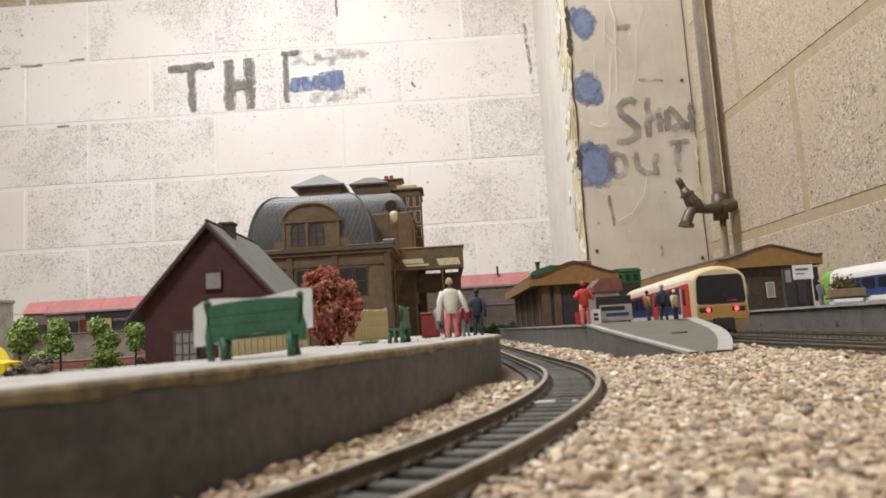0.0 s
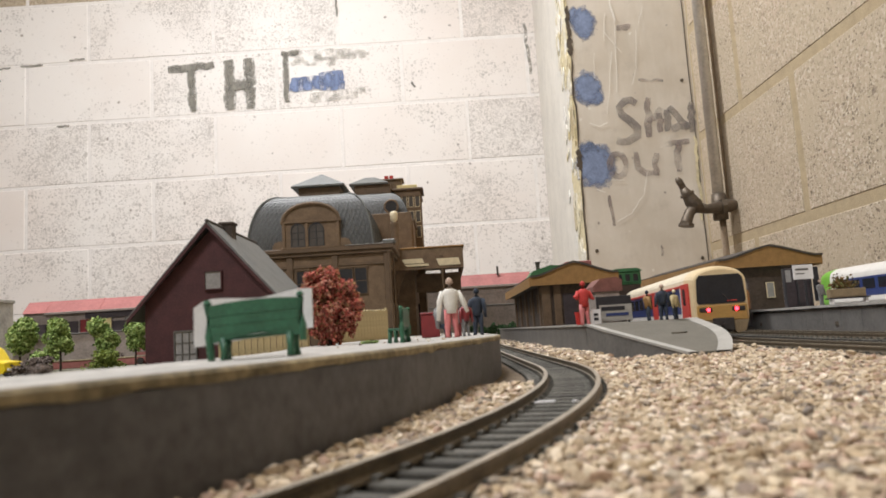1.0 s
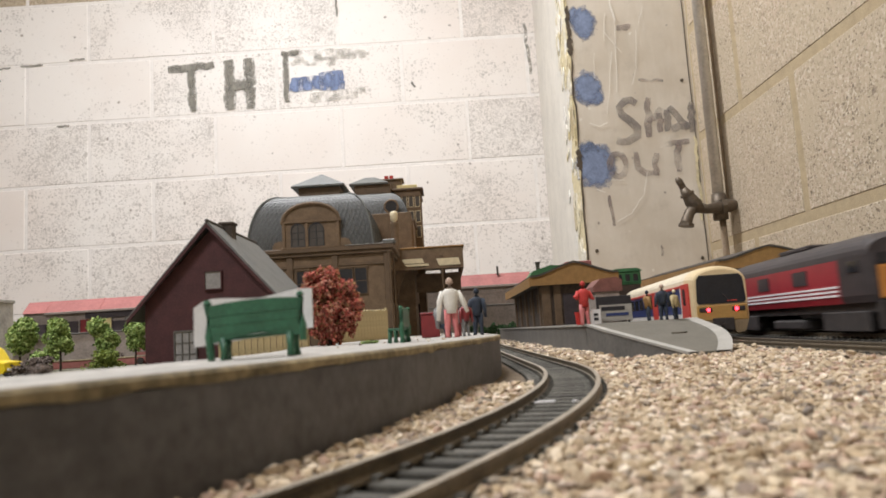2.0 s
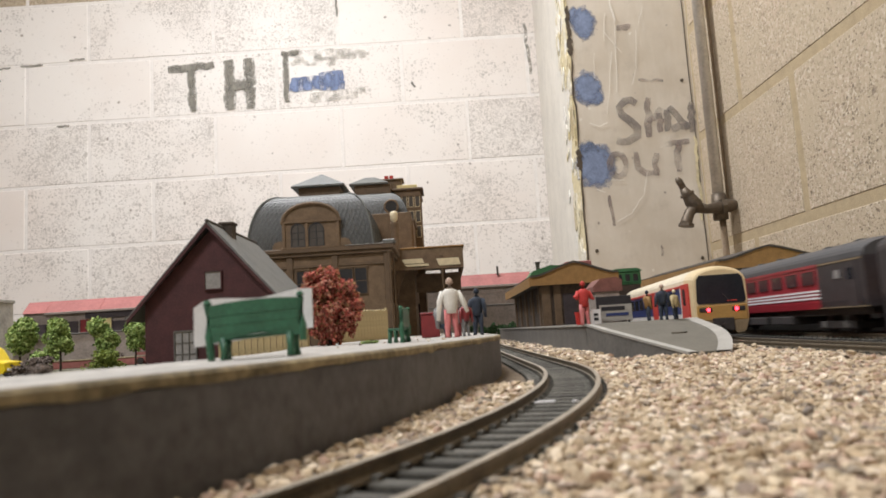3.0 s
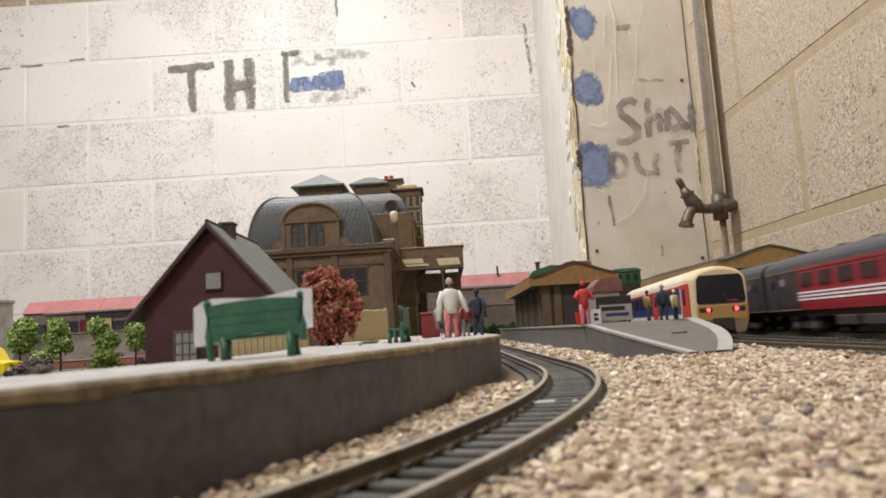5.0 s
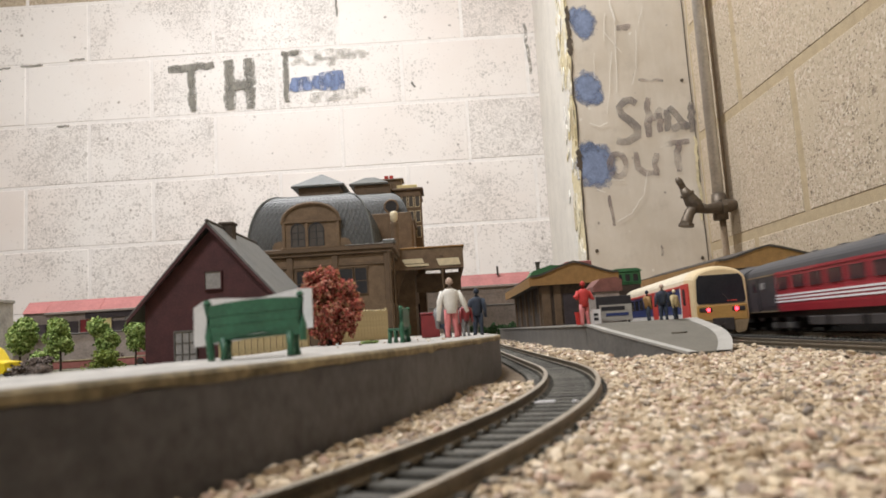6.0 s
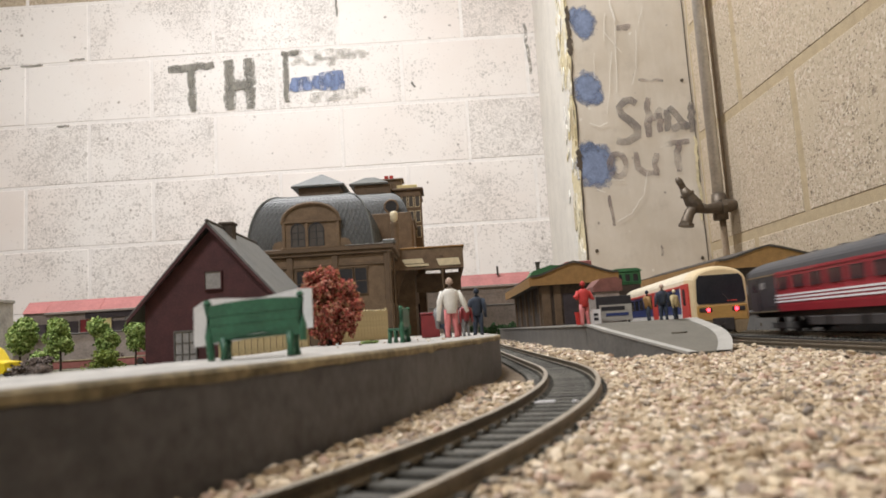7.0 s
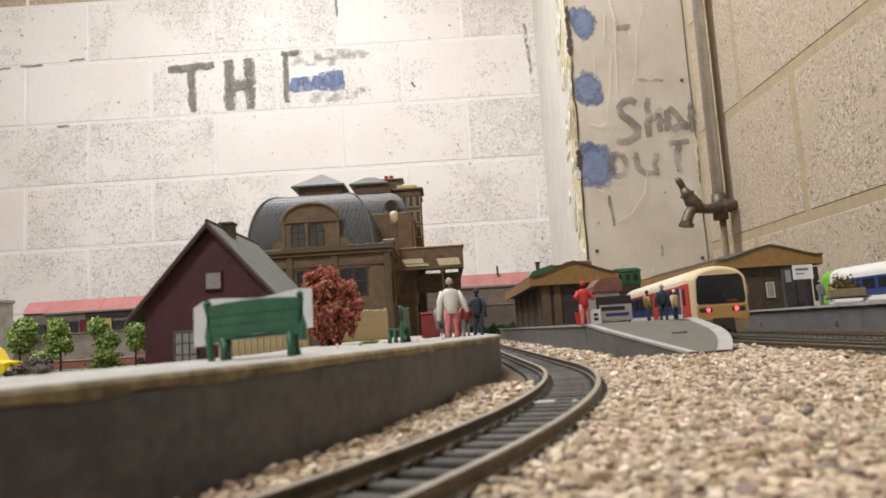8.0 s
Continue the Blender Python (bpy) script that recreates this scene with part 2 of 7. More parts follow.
M["pipe"] = mat("galvanised pipe", (0.62, 0.585, 0.53), 0.32, 0.2, 30.0, 0.1, metal=0.35)
M["brass"] = mat("tarnished brass", (0.12, 0.095, 0.07), 0.5, 0.35, 50.0, 0.4, metal=0.5)
M["board"] = mat("baseboard wood", (0.28, 0.20, 0.12), 0.8, 0.3, 14.0, 0.3)
M["stone"] = islands("gravel", [(0.17, 0.135, 0.105), (0.43, 0.325, 0.205), (0.52, 0.415, 0.285), (0.61, 0.51, 0.36), (0.37, 0.25, 0.17), (0.84, 0.75, 0.61), (0.51, 0.35, 0.26), (0.21, 0.18, 0.15), (0.58, 0.475, 0.33), (0.44, 0.335, 0.21), (0.72, 0.61, 0.46)])
M["bed"] = mat("gravel bed", (0.21, 0.16, 0.11), 0.9, 0.5, 400.0, 0.8)
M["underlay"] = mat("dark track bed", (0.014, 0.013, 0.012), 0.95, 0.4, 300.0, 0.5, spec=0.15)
M["sleeper"] = mat("dull grey plastic sleeper", (0.105, 0.100, 0.086), 0.68, 0.45, 400.0, 0.4, rand=0.35, spec=0.25)
M["rail"] = mat("dull weathered rail", (0.135, 0.108, 0.072), 0.50, 0.35, 200.0, 0.3, metal=0.25)
M["rail_top"] = mat("worn rail head", (0.40, 0.355, 0.285), 0.38, 0.3, 260.0, 0.1, metal=0.6)
M["plat_face"] = mat("dark grey platform wall", (0.106, 0.107, 0.115), 0.50, 0.35, 60.0, 0.35, depth=0.0004)
M["plat_top"] = mat("pale grey platform top", (0.38, 0.365, 0.335), 0.7, 0.35, 60.0, 0.4, depth=0.0003)
M["coping"] = mat("stained coping", (0.27, 0.225, 0.135), 0.75, 0.6, 70.0, 0.5, depth=0.0004)
M["ramp"] = mat("grey asphalt ramp", (0.128, 0.119, 0.096), 0.8, 0.15, 80.0, 0.4)
M["glass_smoke"] = mat("dull smoky glazing", (0.085, 0.076, 0.068), 0.3, 0.25, 100.0, 0.0)
M["coach_glass"] = mat("tinted coach glazing", (0.060, 0.026, 0.030), 0.3, 0.3, 90.0, 0.0)
M["lead"] = mat("pale lead with painted highlight", (0.34, 0.335, 0.33), 0.5, 0.3, 300.0, 0.3)
M["hut_red"] = mat("dull brownish red", (0.20, 0.085, 0.07), 0.8, 0.3, 160.0, 0.3)
M["tan"] = mat("dull tan plastic", (0.24, 0.18, 0.105), 0.7, 0.25, 160.0, 0.2)
M["white"] = mat("white plastic", (0.76, 0.755, 0.76), 0.5, 0.10, 80.0, 0.1)
M["edge_white"] = mat("white platform edge", (0.36, 0.35, 0.32), 0.7, 0.15, 120.0, 0.2)
M["conc_wall"] = mat("grey platform wall", (0.135, 0.130, 0.120), 0.75, 0.2, 60.0, 0.3)
M["town"] = mat("scenic ground", (0.115, 0.105, 0.065), 0.95, 0.6, 60.0, 0.8, depth=0.001)
M["brickred"] = mat("dark red boards", (0.066, 0.019, 0.021), 0.65, 0.3, 130.0, 0.2)
M["roof_grey"] = mat("grey roof", (0.16, 0.165, 0.16), 0.6, 0.2, 120.0, 0.3)
M["stonework"] = mat("brown station stone", (0.175, 0.118, 0.070), 0.7, 0.3, 130.0, 0.35, depth=0.0004)
M["stonedark"] = mat("dark brown trim", (0.128, 0.085, 0.050), 0.65, 0.25, 130.0, 0.3)
M["slate"] = mat("slate tiles", (0.060, 0.063, 0.060), 0.50, 0.25, 200.0, 0.2)
M["slate_top"] = mat("smooth grey roofing", (0.13, 0.137, 0.130), 0.50, 0.15, 120.0, 0.15)
M["glass_dark"] = mat("dark glazing", (0.02, 0.022, 0.028), 0.15, 0.2, 100.0, 0.0)
M["frame_dark"] = mat("dark window frame", (0.04, 0.04, 0.045), 0.5, 0.2, 200.0, 0.0)
M["pane_pale"] = mat("pale window sheet", (0.30, 0.295, 0.29), 0.25, 0.2, 120.0, 0.0)
M["cream"] = mat("cream plastic", (0.74, 0.64, 0.43), 0.5, 0.12, 200.0, 0.15)
M["green"] = mat("green plastic", (0.030, 0.118, 0.066), 0.38, 0.25, 180.0, 0.15)
M["greenroof"] = mat("dark green roof", (0.045, 0.175, 0.070), 0.5, 0.25, 100.0, 0.2)
M["leaf"] = islands("leaf flock", [(0.09, 0.15, 0.035), (0.22, 0.33, 0.09), (0.37, 0.50, 0.16), (0.54, 0.65, 0.27)], 0.8)
M["leaf_dark"] = islands("dark leaf flock", [(0.015, 0.045, 0.015), (0.03, 0.08, 0.025), (0.06, 0.13, 0.04)], 0.85)
M["leaf_olive"] = islands("olive flock", [(0.10, 0.14, 0.03), (0.22, 0.30, 0.06), (0.33, 0.40, 0.10)], 0.8)
M["leaf_grey"] = islands("grey flock", [(0.08, 0.065, 0.055), (0.19, 0.155, 0.14), (0.31, 0.26, 0.23)], 0.9)
M["leaf_red"] = islands("red flower flock", [(0.20, 0.05, 0.04), (0.46, 0.10, 0.08), (0.68, 0.21, 0.155), (0.24, 0.06, 0.045), (0.74, 0.36, 0.28), (0.20, 0.16, 0.06), (0.56, 0.16, 0.13), (0.38, 0.26, 0.10)], 0.85)
M["bark"] = mat("dark trunk", (0.05, 0.04, 0.03), 0.9, 0.3, 300.0, 0.4)
M["fence"] = mat("pale yellow fence", (0.47, 0.38, 0.205), 0.7, 0.2, 200.0, 0.2)
M["ochre"] = mat("ochre valance", (0.30, 0.17, 0.058), 0.7, 0.2, 150.0, 0.25)
M["roofdark"] = mat("dark felt roof", (0.07, 0.06, 0.05), 0.8, 0.3, 120.0, 0.4)
M["brickbrown"] = mat("dark brown brick", (0.068, 0.05, 0.037), 0.8, 0.35, 300.0, 0.4)
M["pink"] = mat("pink red roof", (0.34, 0.125, 0.115), 0.7, 0.2, 30.0, 0.2)
M["greywall"] = mat("grey model wall", (0.275, 0.235, 0.21), 0.8, 0.25, 40.0, 0.3)
M["shopdark"] = mat("dark shop front", (0.045, 0.035, 0.04), 0.6, 0.3, 60.0, 0.2)
M["yellowish"] = mat("yellow shop wall", (0.70, 0.60, 0.30), 0.7, 0.15, 60.0, 0.2)
M["red"] = mat("red plastic", (0.48, 0.03, 0.025), 0.5, 0.2, 200.0, 0.15)
M["coach_red"] = mat("red coach paint", (0.30, 0.022, 0.034), 0.45, 0.15, 90.0, 0.05)
M["coach_dark"] = mat("dark grey coach paint", (0.038, 0.032, 0.035), 0.5, 0.35, 120.0, 0.1)
M["coach_roof"] = mat("grey coach roof", (0.060, 0.060, 0.064), 0.6, 0.15, 120.0, 0.15)
M["underframe"] = mat("black underframe", (0.036, 0.031, 0.030), 0.7, 0.4, 200.0, 0.3)
M["loco_yellow"] = mat("warning yellow", (0.50, 0.205, 0.045), 0.4, 0.12, 120.0, 0.05)
M["unit_cream"] = mat("cream unit paint", (0.73, 0.585, 0.355), 0.3, 0.10, 120.0, 0.05)
M["unit_yellow"] = mat("unit yellow front", (0.43, 0.265, 0.085), 0.35, 0.12, 120.0, 0.05)
M["unit_white"] = mat("unit white side", (0.72, 0.70, 0.66), 0.35, 0.08, 120.0, 0.05)
M["unit_blue"] = mat("unit dark blue", (0.03, 0.05, 0.16), 0.3, 0.15, 120.0, 0.0)
M["unit_red"] = mat("unit red door", (0.55, 0.06, 0.05), 0.35, 0.1, 120.0, 0.0)
M["lime"] = mat("lime green front", (0.20, 0.46, 0.07), 0.35, 0.1, 120.0, 0.0)
M["tail_red"] = mat("lit red tail lamp", (1.0, 0.03, 0.05), 0.3, 0.0, 100.0, 0.0, emit=9.0)
M["yellow_car"] = mat("bright yellow paint", (0.85, 0.65, 0.02), 0.3, 0.08, 120.0, 0.0)
M["skin"] = mat("matt figure paint", (0.52, 0.38, 0.30), 0.8, 0.15, 300.0, 0.0)
M["fig_white"] = mat("white figure shirt", (0.74, 0.72, 0.66), 0.8, 0.15, 300.0, 0.1)
M["fig_pink"] = mat("pink figure trousers", (0.60, 0.20, 0.20), 0.8, 0.15, 300.0, 0.1)
M["fig_dark"] = mat("dark figure paint", (0.03, 0.04, 0.06), 0.8, 0.3, 300.0, 0.1)
M["fig_red"] = mat("red figure paint", (0.50, 0.05, 0.045), 0.8, 0.2, 300.0, 0.1)
M["fig_grey"] = mat("grey figure paint", (0.20, 0.20, 0.20), 0.8, 0.3, 300.0, 0.1)
M["black"] = mat("black print", (0.02, 0.02, 0.025), 0.6, 0.2, 200.0, 0.0)
# cream roof made off-white, so the highlight on top sits in its colour
M["cream_roof_lit"] = mat("cream unit roof with painted highlight", (0.76, 0.68, 0.52), 0.35, 0.1, 120.0, 0.05)
M["dark_red"] = mat("dark red paint", (0.20, 0.022, 0.025), 0.5, 0.2, 200.0, 0.1)
M["lamp"] = mat("lit tube", (1.0, 0.93, 0.82), 0.5, 0.0, 50.0, 0.0, emit=3.0)


# ---- mesh helpers ----
def part(name, bm, material, parent=None, label="", smooth=False, at=None):
    """Links a bmesh as one mesh object under a thing or under a part."""
    me = bpy.data.meshes.new(name)
    bmesh.ops.recalc_face_normals(bm, faces=bm.faces)
    bm.to_mesh(me)
    bm.free()
    for m in material if isinstance(material, (list, tuple)) else (material,):
        me.materials.append(m)
    if smooth:
        for p in me.polygons:
            p.use_smooth = True
    ob = new(name, me)
    if parent is not None:
        ob.parent = parent
    if at is not None:
        ob.matrix_basis = at
    if label:
        ob["label"] = label
    return ob


def again(name, ob, parent, at):
    """One more piece on the same mesh."""
    o = new(name, ob.data)
    o.parent, o.matrix_basis = parent, at
    return o


def thing(name, m, label, category, group="", kind=""):
    ob = new(name)
    ob.empty_display_size = 0.01
    ob.matrix_basis = m
    return tagged(ob, label, category, group, kind)


def box(bm, x0, x1, y0, y1, z0, z1, bevel=0.0, mi=0, m=None):
    vs = [bm.verts.new((x, y, z)) for z in (z0, z1) for y in (y0, y1) for x in (x0, x1)]
    fs = [bm.faces.new([vs[i] for i in f]) for f in ((0, 2, 3, 1), (4, 5, 7, 6), (0, 1, 5, 4), (2, 6, 7, 3), (0, 4, 6, 2), (1, 3, 7, 5))]
    for f in fs:
        f.material_index = mi
    if m is not None:
        bmesh.ops.transform(bm, matrix=m, verts=vs)
    if bevel:
        es = list({e for f in fs for e in f.edges})
        bmesh.ops.bevel(bm, geom=es, offset=bevel, segments=1, affect="EDGES", material=-1)
    return bm


def prism(bm, pts, axis, a, b, mi=0):
    """A flat outline drawn out along an axis from a to b."""
    def at(p, d):
        return (d, p[0], p[1]) if axis == "x" else (p[0], d, p[1]) if axis == "y" else (p[0], p[1], d)
    lo, hi = [bm.verts.new(at(p, a)) for p in pts], [bm.verts.new(at(p, b)) for p in pts]
    n = len(pts)
    fs = [bm.faces.new(lo), bm.faces.new(hi[::-1])]
    fs += [bm.faces.new((lo[i], hi[i], hi[(i + 1) % n], lo[(i + 1) % n])) for i in range(n)]
    for f in fs:
        f.material_index = mi
    return bm


def loft(bm, sections, mi=0, closed=True, caps=True):
    rings = [[bm.verts.new(p) for p in s] for s in sections]
    n = len(rings[0])
    for a, b in zip(rings, rings[1:]):
        for i in range(n if closed else n - 1):
            f = bm.faces.new((a[i], a[(i + 1) % n], b[(i + 1) % n], b[i]))
            f.material_index = mi
    if caps:
        for r in (rings[0], rings[-1]):
            f = bm.faces.new(r)
            f.material_index = mi
    return bm


def tube(bm, pts, r, n=8, mi=0):
    pts = [Vector(p) for p in pts]
    rings = []
    for i, p in enumerate(pts):
        d = (pts[min(i + 1, len(pts) - 1)] - pts[max(i - 1, 0)]).normalized()
        q = d.to_track_quat("Z", "Y")
        rr = r[i] if isinstance(r, (list, tuple)) else r
        rings.append([p + q @ Vector((rr * math.cos(k * math.tau / n), rr * math.sin(k * math.tau / n), 0)) for k in range(n)])
    return loft(bm, rings, mi)


def bmn():
    return bmesh.new()


def flock(rng, n, place, size):
    """Many small bent leaves: place(rng) gives each one's centre."""
    bm = bmn()
    for _ in range(n):
        c = Vector(place(rng))
        q = Euler((rng.uniform(0, 6.3), rng.uniform(0, 6.3), rng.uniform(0, 6.3))).to_matrix()
        s = size * rng.uniform(0.6, 1.4)
        vs = [bm.verts.new(c + q @ Vector(p) * s) for p in ((-0.5, -0.4, 0), (0.5, -0.4, 0.15), (0.6, 0.4, 0), (-0.4, 0.5, 0.2), (0, 0, 0.55))]
        for f in ((0, 1, 4), (1, 2, 4), (2, 3, 4), (3, 0, 4)):
            bm.faces.new([vs[i] for i in f])
    return bm


# ---- the room ----
def course_wall():
    wall = part("wall_north", box(bmn(), -3.2, 0.9, 2.4018, 2.6, -0.85, 2.0), M["mortar_white"])
    tagged(wall, "white painted concrete block wall, flaking and lettered", "wall", kind="structure")
    meshes = {}
    for row in range(-5, 8):
        z0 = 0.386 + 0.2225 * (row - 1)
        if z0 > 1.9:
            continue
        shift = -1.221 if row % 2 == 0 else -1.443
        for k in range(-4, 5):
            x0, x1 = max(shift + 0.4455 * k, -3.19), min(shift + 0.4455 * (k + 1), 0.88)
            if x1 - x0 < 0.05:
                continue
            key = (round(x1 - x0, 3), z0 > 1.27)
            w, h = x1 - x0 - 0.009, 0.2135
            if key not in meshes:
                meshes[key] = part("block", box(bmn(), 0, w, -0.0002, 0.02, 0, h, 0.0026), M["block_bare"] if key[1] else M["block_white"], wall)
                o = meshes[key]
            else:
                o = again("block", meshes[key], wall, Matrix())
            o.matrix_basis = pose(x0 + 0.0045, 2.4005 + random.uniform(-0.0006, 0.0006), z0 + 0.0045)


def bare_wall():
    wall = part("wall_east", box(bmn(), 0.5628, 0.8, -2.4, 1.47, -0.85, 2.0), M["mortar_bare"])
    tagged(wall, "bare buff aggregate block wall with sandy joints", "wall", kind="structure")
    first = None
    for row in range(-3, 8):
        z0 = 0.161 + 0.237 * row
        if z0 > 1.85:
            continue
        shift = 1.065 if row % 2 == 0 else 1.25
        for k in range(-7, 2):
            y0, y1 = shift + 0.45 * k, min(shift + 0.45 * (k + 1), 1.468)
            if y1 - y0 < 0.03:
                continue
            at = pose(0.5618, y0 + 0.007, z0 + 0.007)
            if abs(y1 - y0 - 0.45) < 0.001 and first:
                again("block", first, wall, at)
            else:
                o = part("block", box(bmn(), 0, 0.02, 0, y1 - y0 - 0.014, 0, 0.223, 0.0030), M["block_bare"], wall, at=at)
                first = first or (o if abs(y1 - y0 - 0.45) < 0.001 else None)


course_wall()
bare_wall()
bm = bmn()
prism(bm, [(0.302, 1.47), (0.90, 1.47), (0.90, 2.40), (0.375, 2.40)], "z", -0.85, 2.0)
pier = tagged(part("wall_pier", bm, [M["plaster"], M["side_paint"]]), "grimy plastered pier with worn painted letters and scratches", "pier", kind="structure")
for f in pier.data.polygons:
    if f.normal.x < -0.9:
        f.material_index = 1
tagged(part("wall_west", box(bmn(), -3.4, -3.2, -2.4, 2.6, -0.85, 2.0), M["room"]), "plain painted cellar wall", "wall", kind="structure")
tagged(part("wall_south", box(bmn(), -3.4, 0.8, -2.6, -2.4, -0.85, 2.0), M["room"]), "plain painted cellar wall", "wall", kind="structure")
tagged(part("ceiling", box(bmn(), -3.4, 0.9, -2.6, 2.6, 2.0, 2.1), M["ceiling"]), "plain pale cellar ceiling", "ceiling", kind="structure")
tagged(part("floor", box(bmn(), -3.4, 0.9, -2.6, 2.6, -0.95, -0.85), M["concrete"]), "grey concrete cellar floor", "floor", kind="structure")
# one housing each; the rear one only carries the added fill
for spot, watts in KEY_AND_FILL:
    lt = thing("ceiling_light", pose(spot[0], spot[1], 2.0), "white strip housing under the ceiling, for overhead lamp and added fill", "lamp", "strip lights")
    part("housing", box(bmn(), -0.62, 0.62, -0.05, 0.05, -0.06, 0, 0.006), M["white"], lt)
    part("tube", tube(bmn(), [(-0.58, 0, -0.085), (0.58, 0, -0.085)], 0.013, 10), M["lamp"], lt, smooth=True)


# ---- marks on the walls ----
def stroke(bm, pts, w, plane, ends=0.8):
    """A brush stroke as a thin slab along a line in the wall's plane (u to the right, z up)."""
    pts = [Vector((p[0], 0, p[1])) for p in pts]
    L, R = [], []
    for i, p in enumerate(pts):
        d = (pts[min(i + 1, len(pts) - 1)] - pts[max(i - 1, 0)]).normalized()
        s = Vector((-d.z, 0, d.x)) * w * 0.5 * (ends if i in (0, len(pts) - 1) else 1) * random.uniform(0.85, 1.15)
        L.append(p + s)
        R.append(p - s)
    rings = [[(a.x, plane, a.z), (b.x, plane, b.z), (b.x, plane - 0.0002, b.z), (a.x, plane - 0.0002, a.z)] for a, b in zip(L, R)]
    return loft(bm, rings)


def line(a, b, n=6, wob=0.003):
    return [(a[0] + (b[0] - a[0]) * i / n + random.uniform(-wob, wob), a[1] + (b[1] - a[1]) * i / n + random.uniform(-wob, wob)) for i in range(n + 1)]


def letter(strokes, w, plane, material, label, name="painted_letter", cat="painted letter"):
    bm = bmn()
    for k, s in enumerate(strokes):
        stroke(bm, s, w, plane - 0.0006 * k)
    return tagged(part(name, bm, material), label, cat, "painted letters")


PN = 2.3985


def brushed(strokes, w, plane, material, label, soft=None):
    """A letter with a dense core and a thin ragged rim."""
    ob = letter(strokes, w, plane - 0.0012, material, label)
    if soft:
        bm = bmn()
        for k, q in enumerate(strokes):
            stroke(bm, q, w * 1.5, plane - 0.0003 * k, 0.9)
        part("thin_rim", bm, soft, ob)


brushed([line((-0.935, 1.006), (-0.772, 1.014)), line((-0.856, 1.010), (-0.850, 0.850))], 0.021, PN, M["ink"], "dark brushed letter T on the white block wall", M["ink_soft"])
brushed([line((-0.722, 1.030), (-0.719, 0.848)), line((-0.648, 1.032), (-0.646, 0.845)), line((-0.722, 0.927), (-0.644, 0.934))], 0.028, PN, M["ink"], "dark brushed letter H on the white block wall", M["ink_soft"])
brushed([line((-0.520, 1.044), (-0.518, 0.858)), line((-0.532, 1.040), (-0.470, 1.040), 3)], 0.014, PN, M["ink"], "half worn dark brushed letter E on the white block wall", M["ink_soft"])
letter([line((-0.50, 1.036), (-0.22, 1.020), 10), line((-0.50, 1.010), (-0.34, 1.000), 8), line((-0.44, 0.868), (-0.24, 0.880), 8)], 0.036, PN, M["smudge"], "faint grey smear of wiped paint on the wall", "paint_smear", "paint stain")
letter([line((-0.505, 0.932), (-0.312, 0.930), 12), line((-0.505, 0.915), (-0.312, 0.912), 10), line((-0.40, 0.945), (-0.312, 0.948), 5)], 0.034, PN, M["blue"], "brushed blue bar of paint across a letter", "blue_paint", "paint stain")
PP = 1.4692
arc_s = [(0.4358, 0.483), (0.425, 0.491), (0.4114, 0.490), (0.3985, 0.477), (0.4023, 0.460), (0.4195, 0.4453), (0.4331, 0.429), (0.4315, 0.412), (0.4121, 0.4010), (0.398, 0.400), (0.3865, 0.404)]
letter([arc_s], 0.0175, PP, M["ink_pale"], "worn grey letter S on the plastered pier")
letter([line((0.4617, 0.497), (0.4575, 0.410)), line((0.4854, 0.468), (0.4826, 0.414)), line((0.4600, 0.440), (0.4850, 0.455))], 0.0145, PP, M["ink_faint"], "nearly wiped letter H on the plastered pier")
letter([line((0.499, 0.467), (0.4985, 0.415)), line((0.5030, 0.472), (0.5440, 0.418)), line((0.5540, 0.478), (0.5500, 0.412)), line((0.505, 0.418), (0.548, 0.430))], 0.0150, PP, M["ink_pale"], "worn grey letter N on the plastered pier")
ring = [(0.3842 + 0.0175 * math.cos(a), 0.3500 + 0.0250 * math.sin(a)) for a in np.linspace(0, 6.3, 14)]
letter([ring], 0.0135, PP - 0.0008, M["ink_faint"], "faded letter O on the plastered pier")
letter([[(0.4253, 0.3765), (0.4255, 0.358), (0.427, 0.342), (0.4421, 0.3285), (0.4605, 0.3290)], line((0.4681, 0.374), (0.4640, 0.325))], 0.0130, PP, M["ink_faint"], "faded letter U on the plastered pier")
letter([line((0.4913, 0.389), (0.5400, 0.394)), line((0.5162, 0.392), (0.5131, 0.327))], 0.0130, PP, M["ink_faint"], "faded letter T on the plastered pier")


def blob(bm, cx, cz, rx, rz, plane):
    pts = []
    for i in range(26):
        a = i * math.tau / 26
        k = 0.80 + 0.28 * noise.noise(Vector((cx * 30 + math.cos(a) * 1.4, cz * 30 + math.sin(a) * 1.4, 0.3)))
        pts.append((cx + rx * k * math.cos(a), cz + rz * k * math.sin(a)))
    return prism(bm, pts, "y", plane, plane - 0.0002)


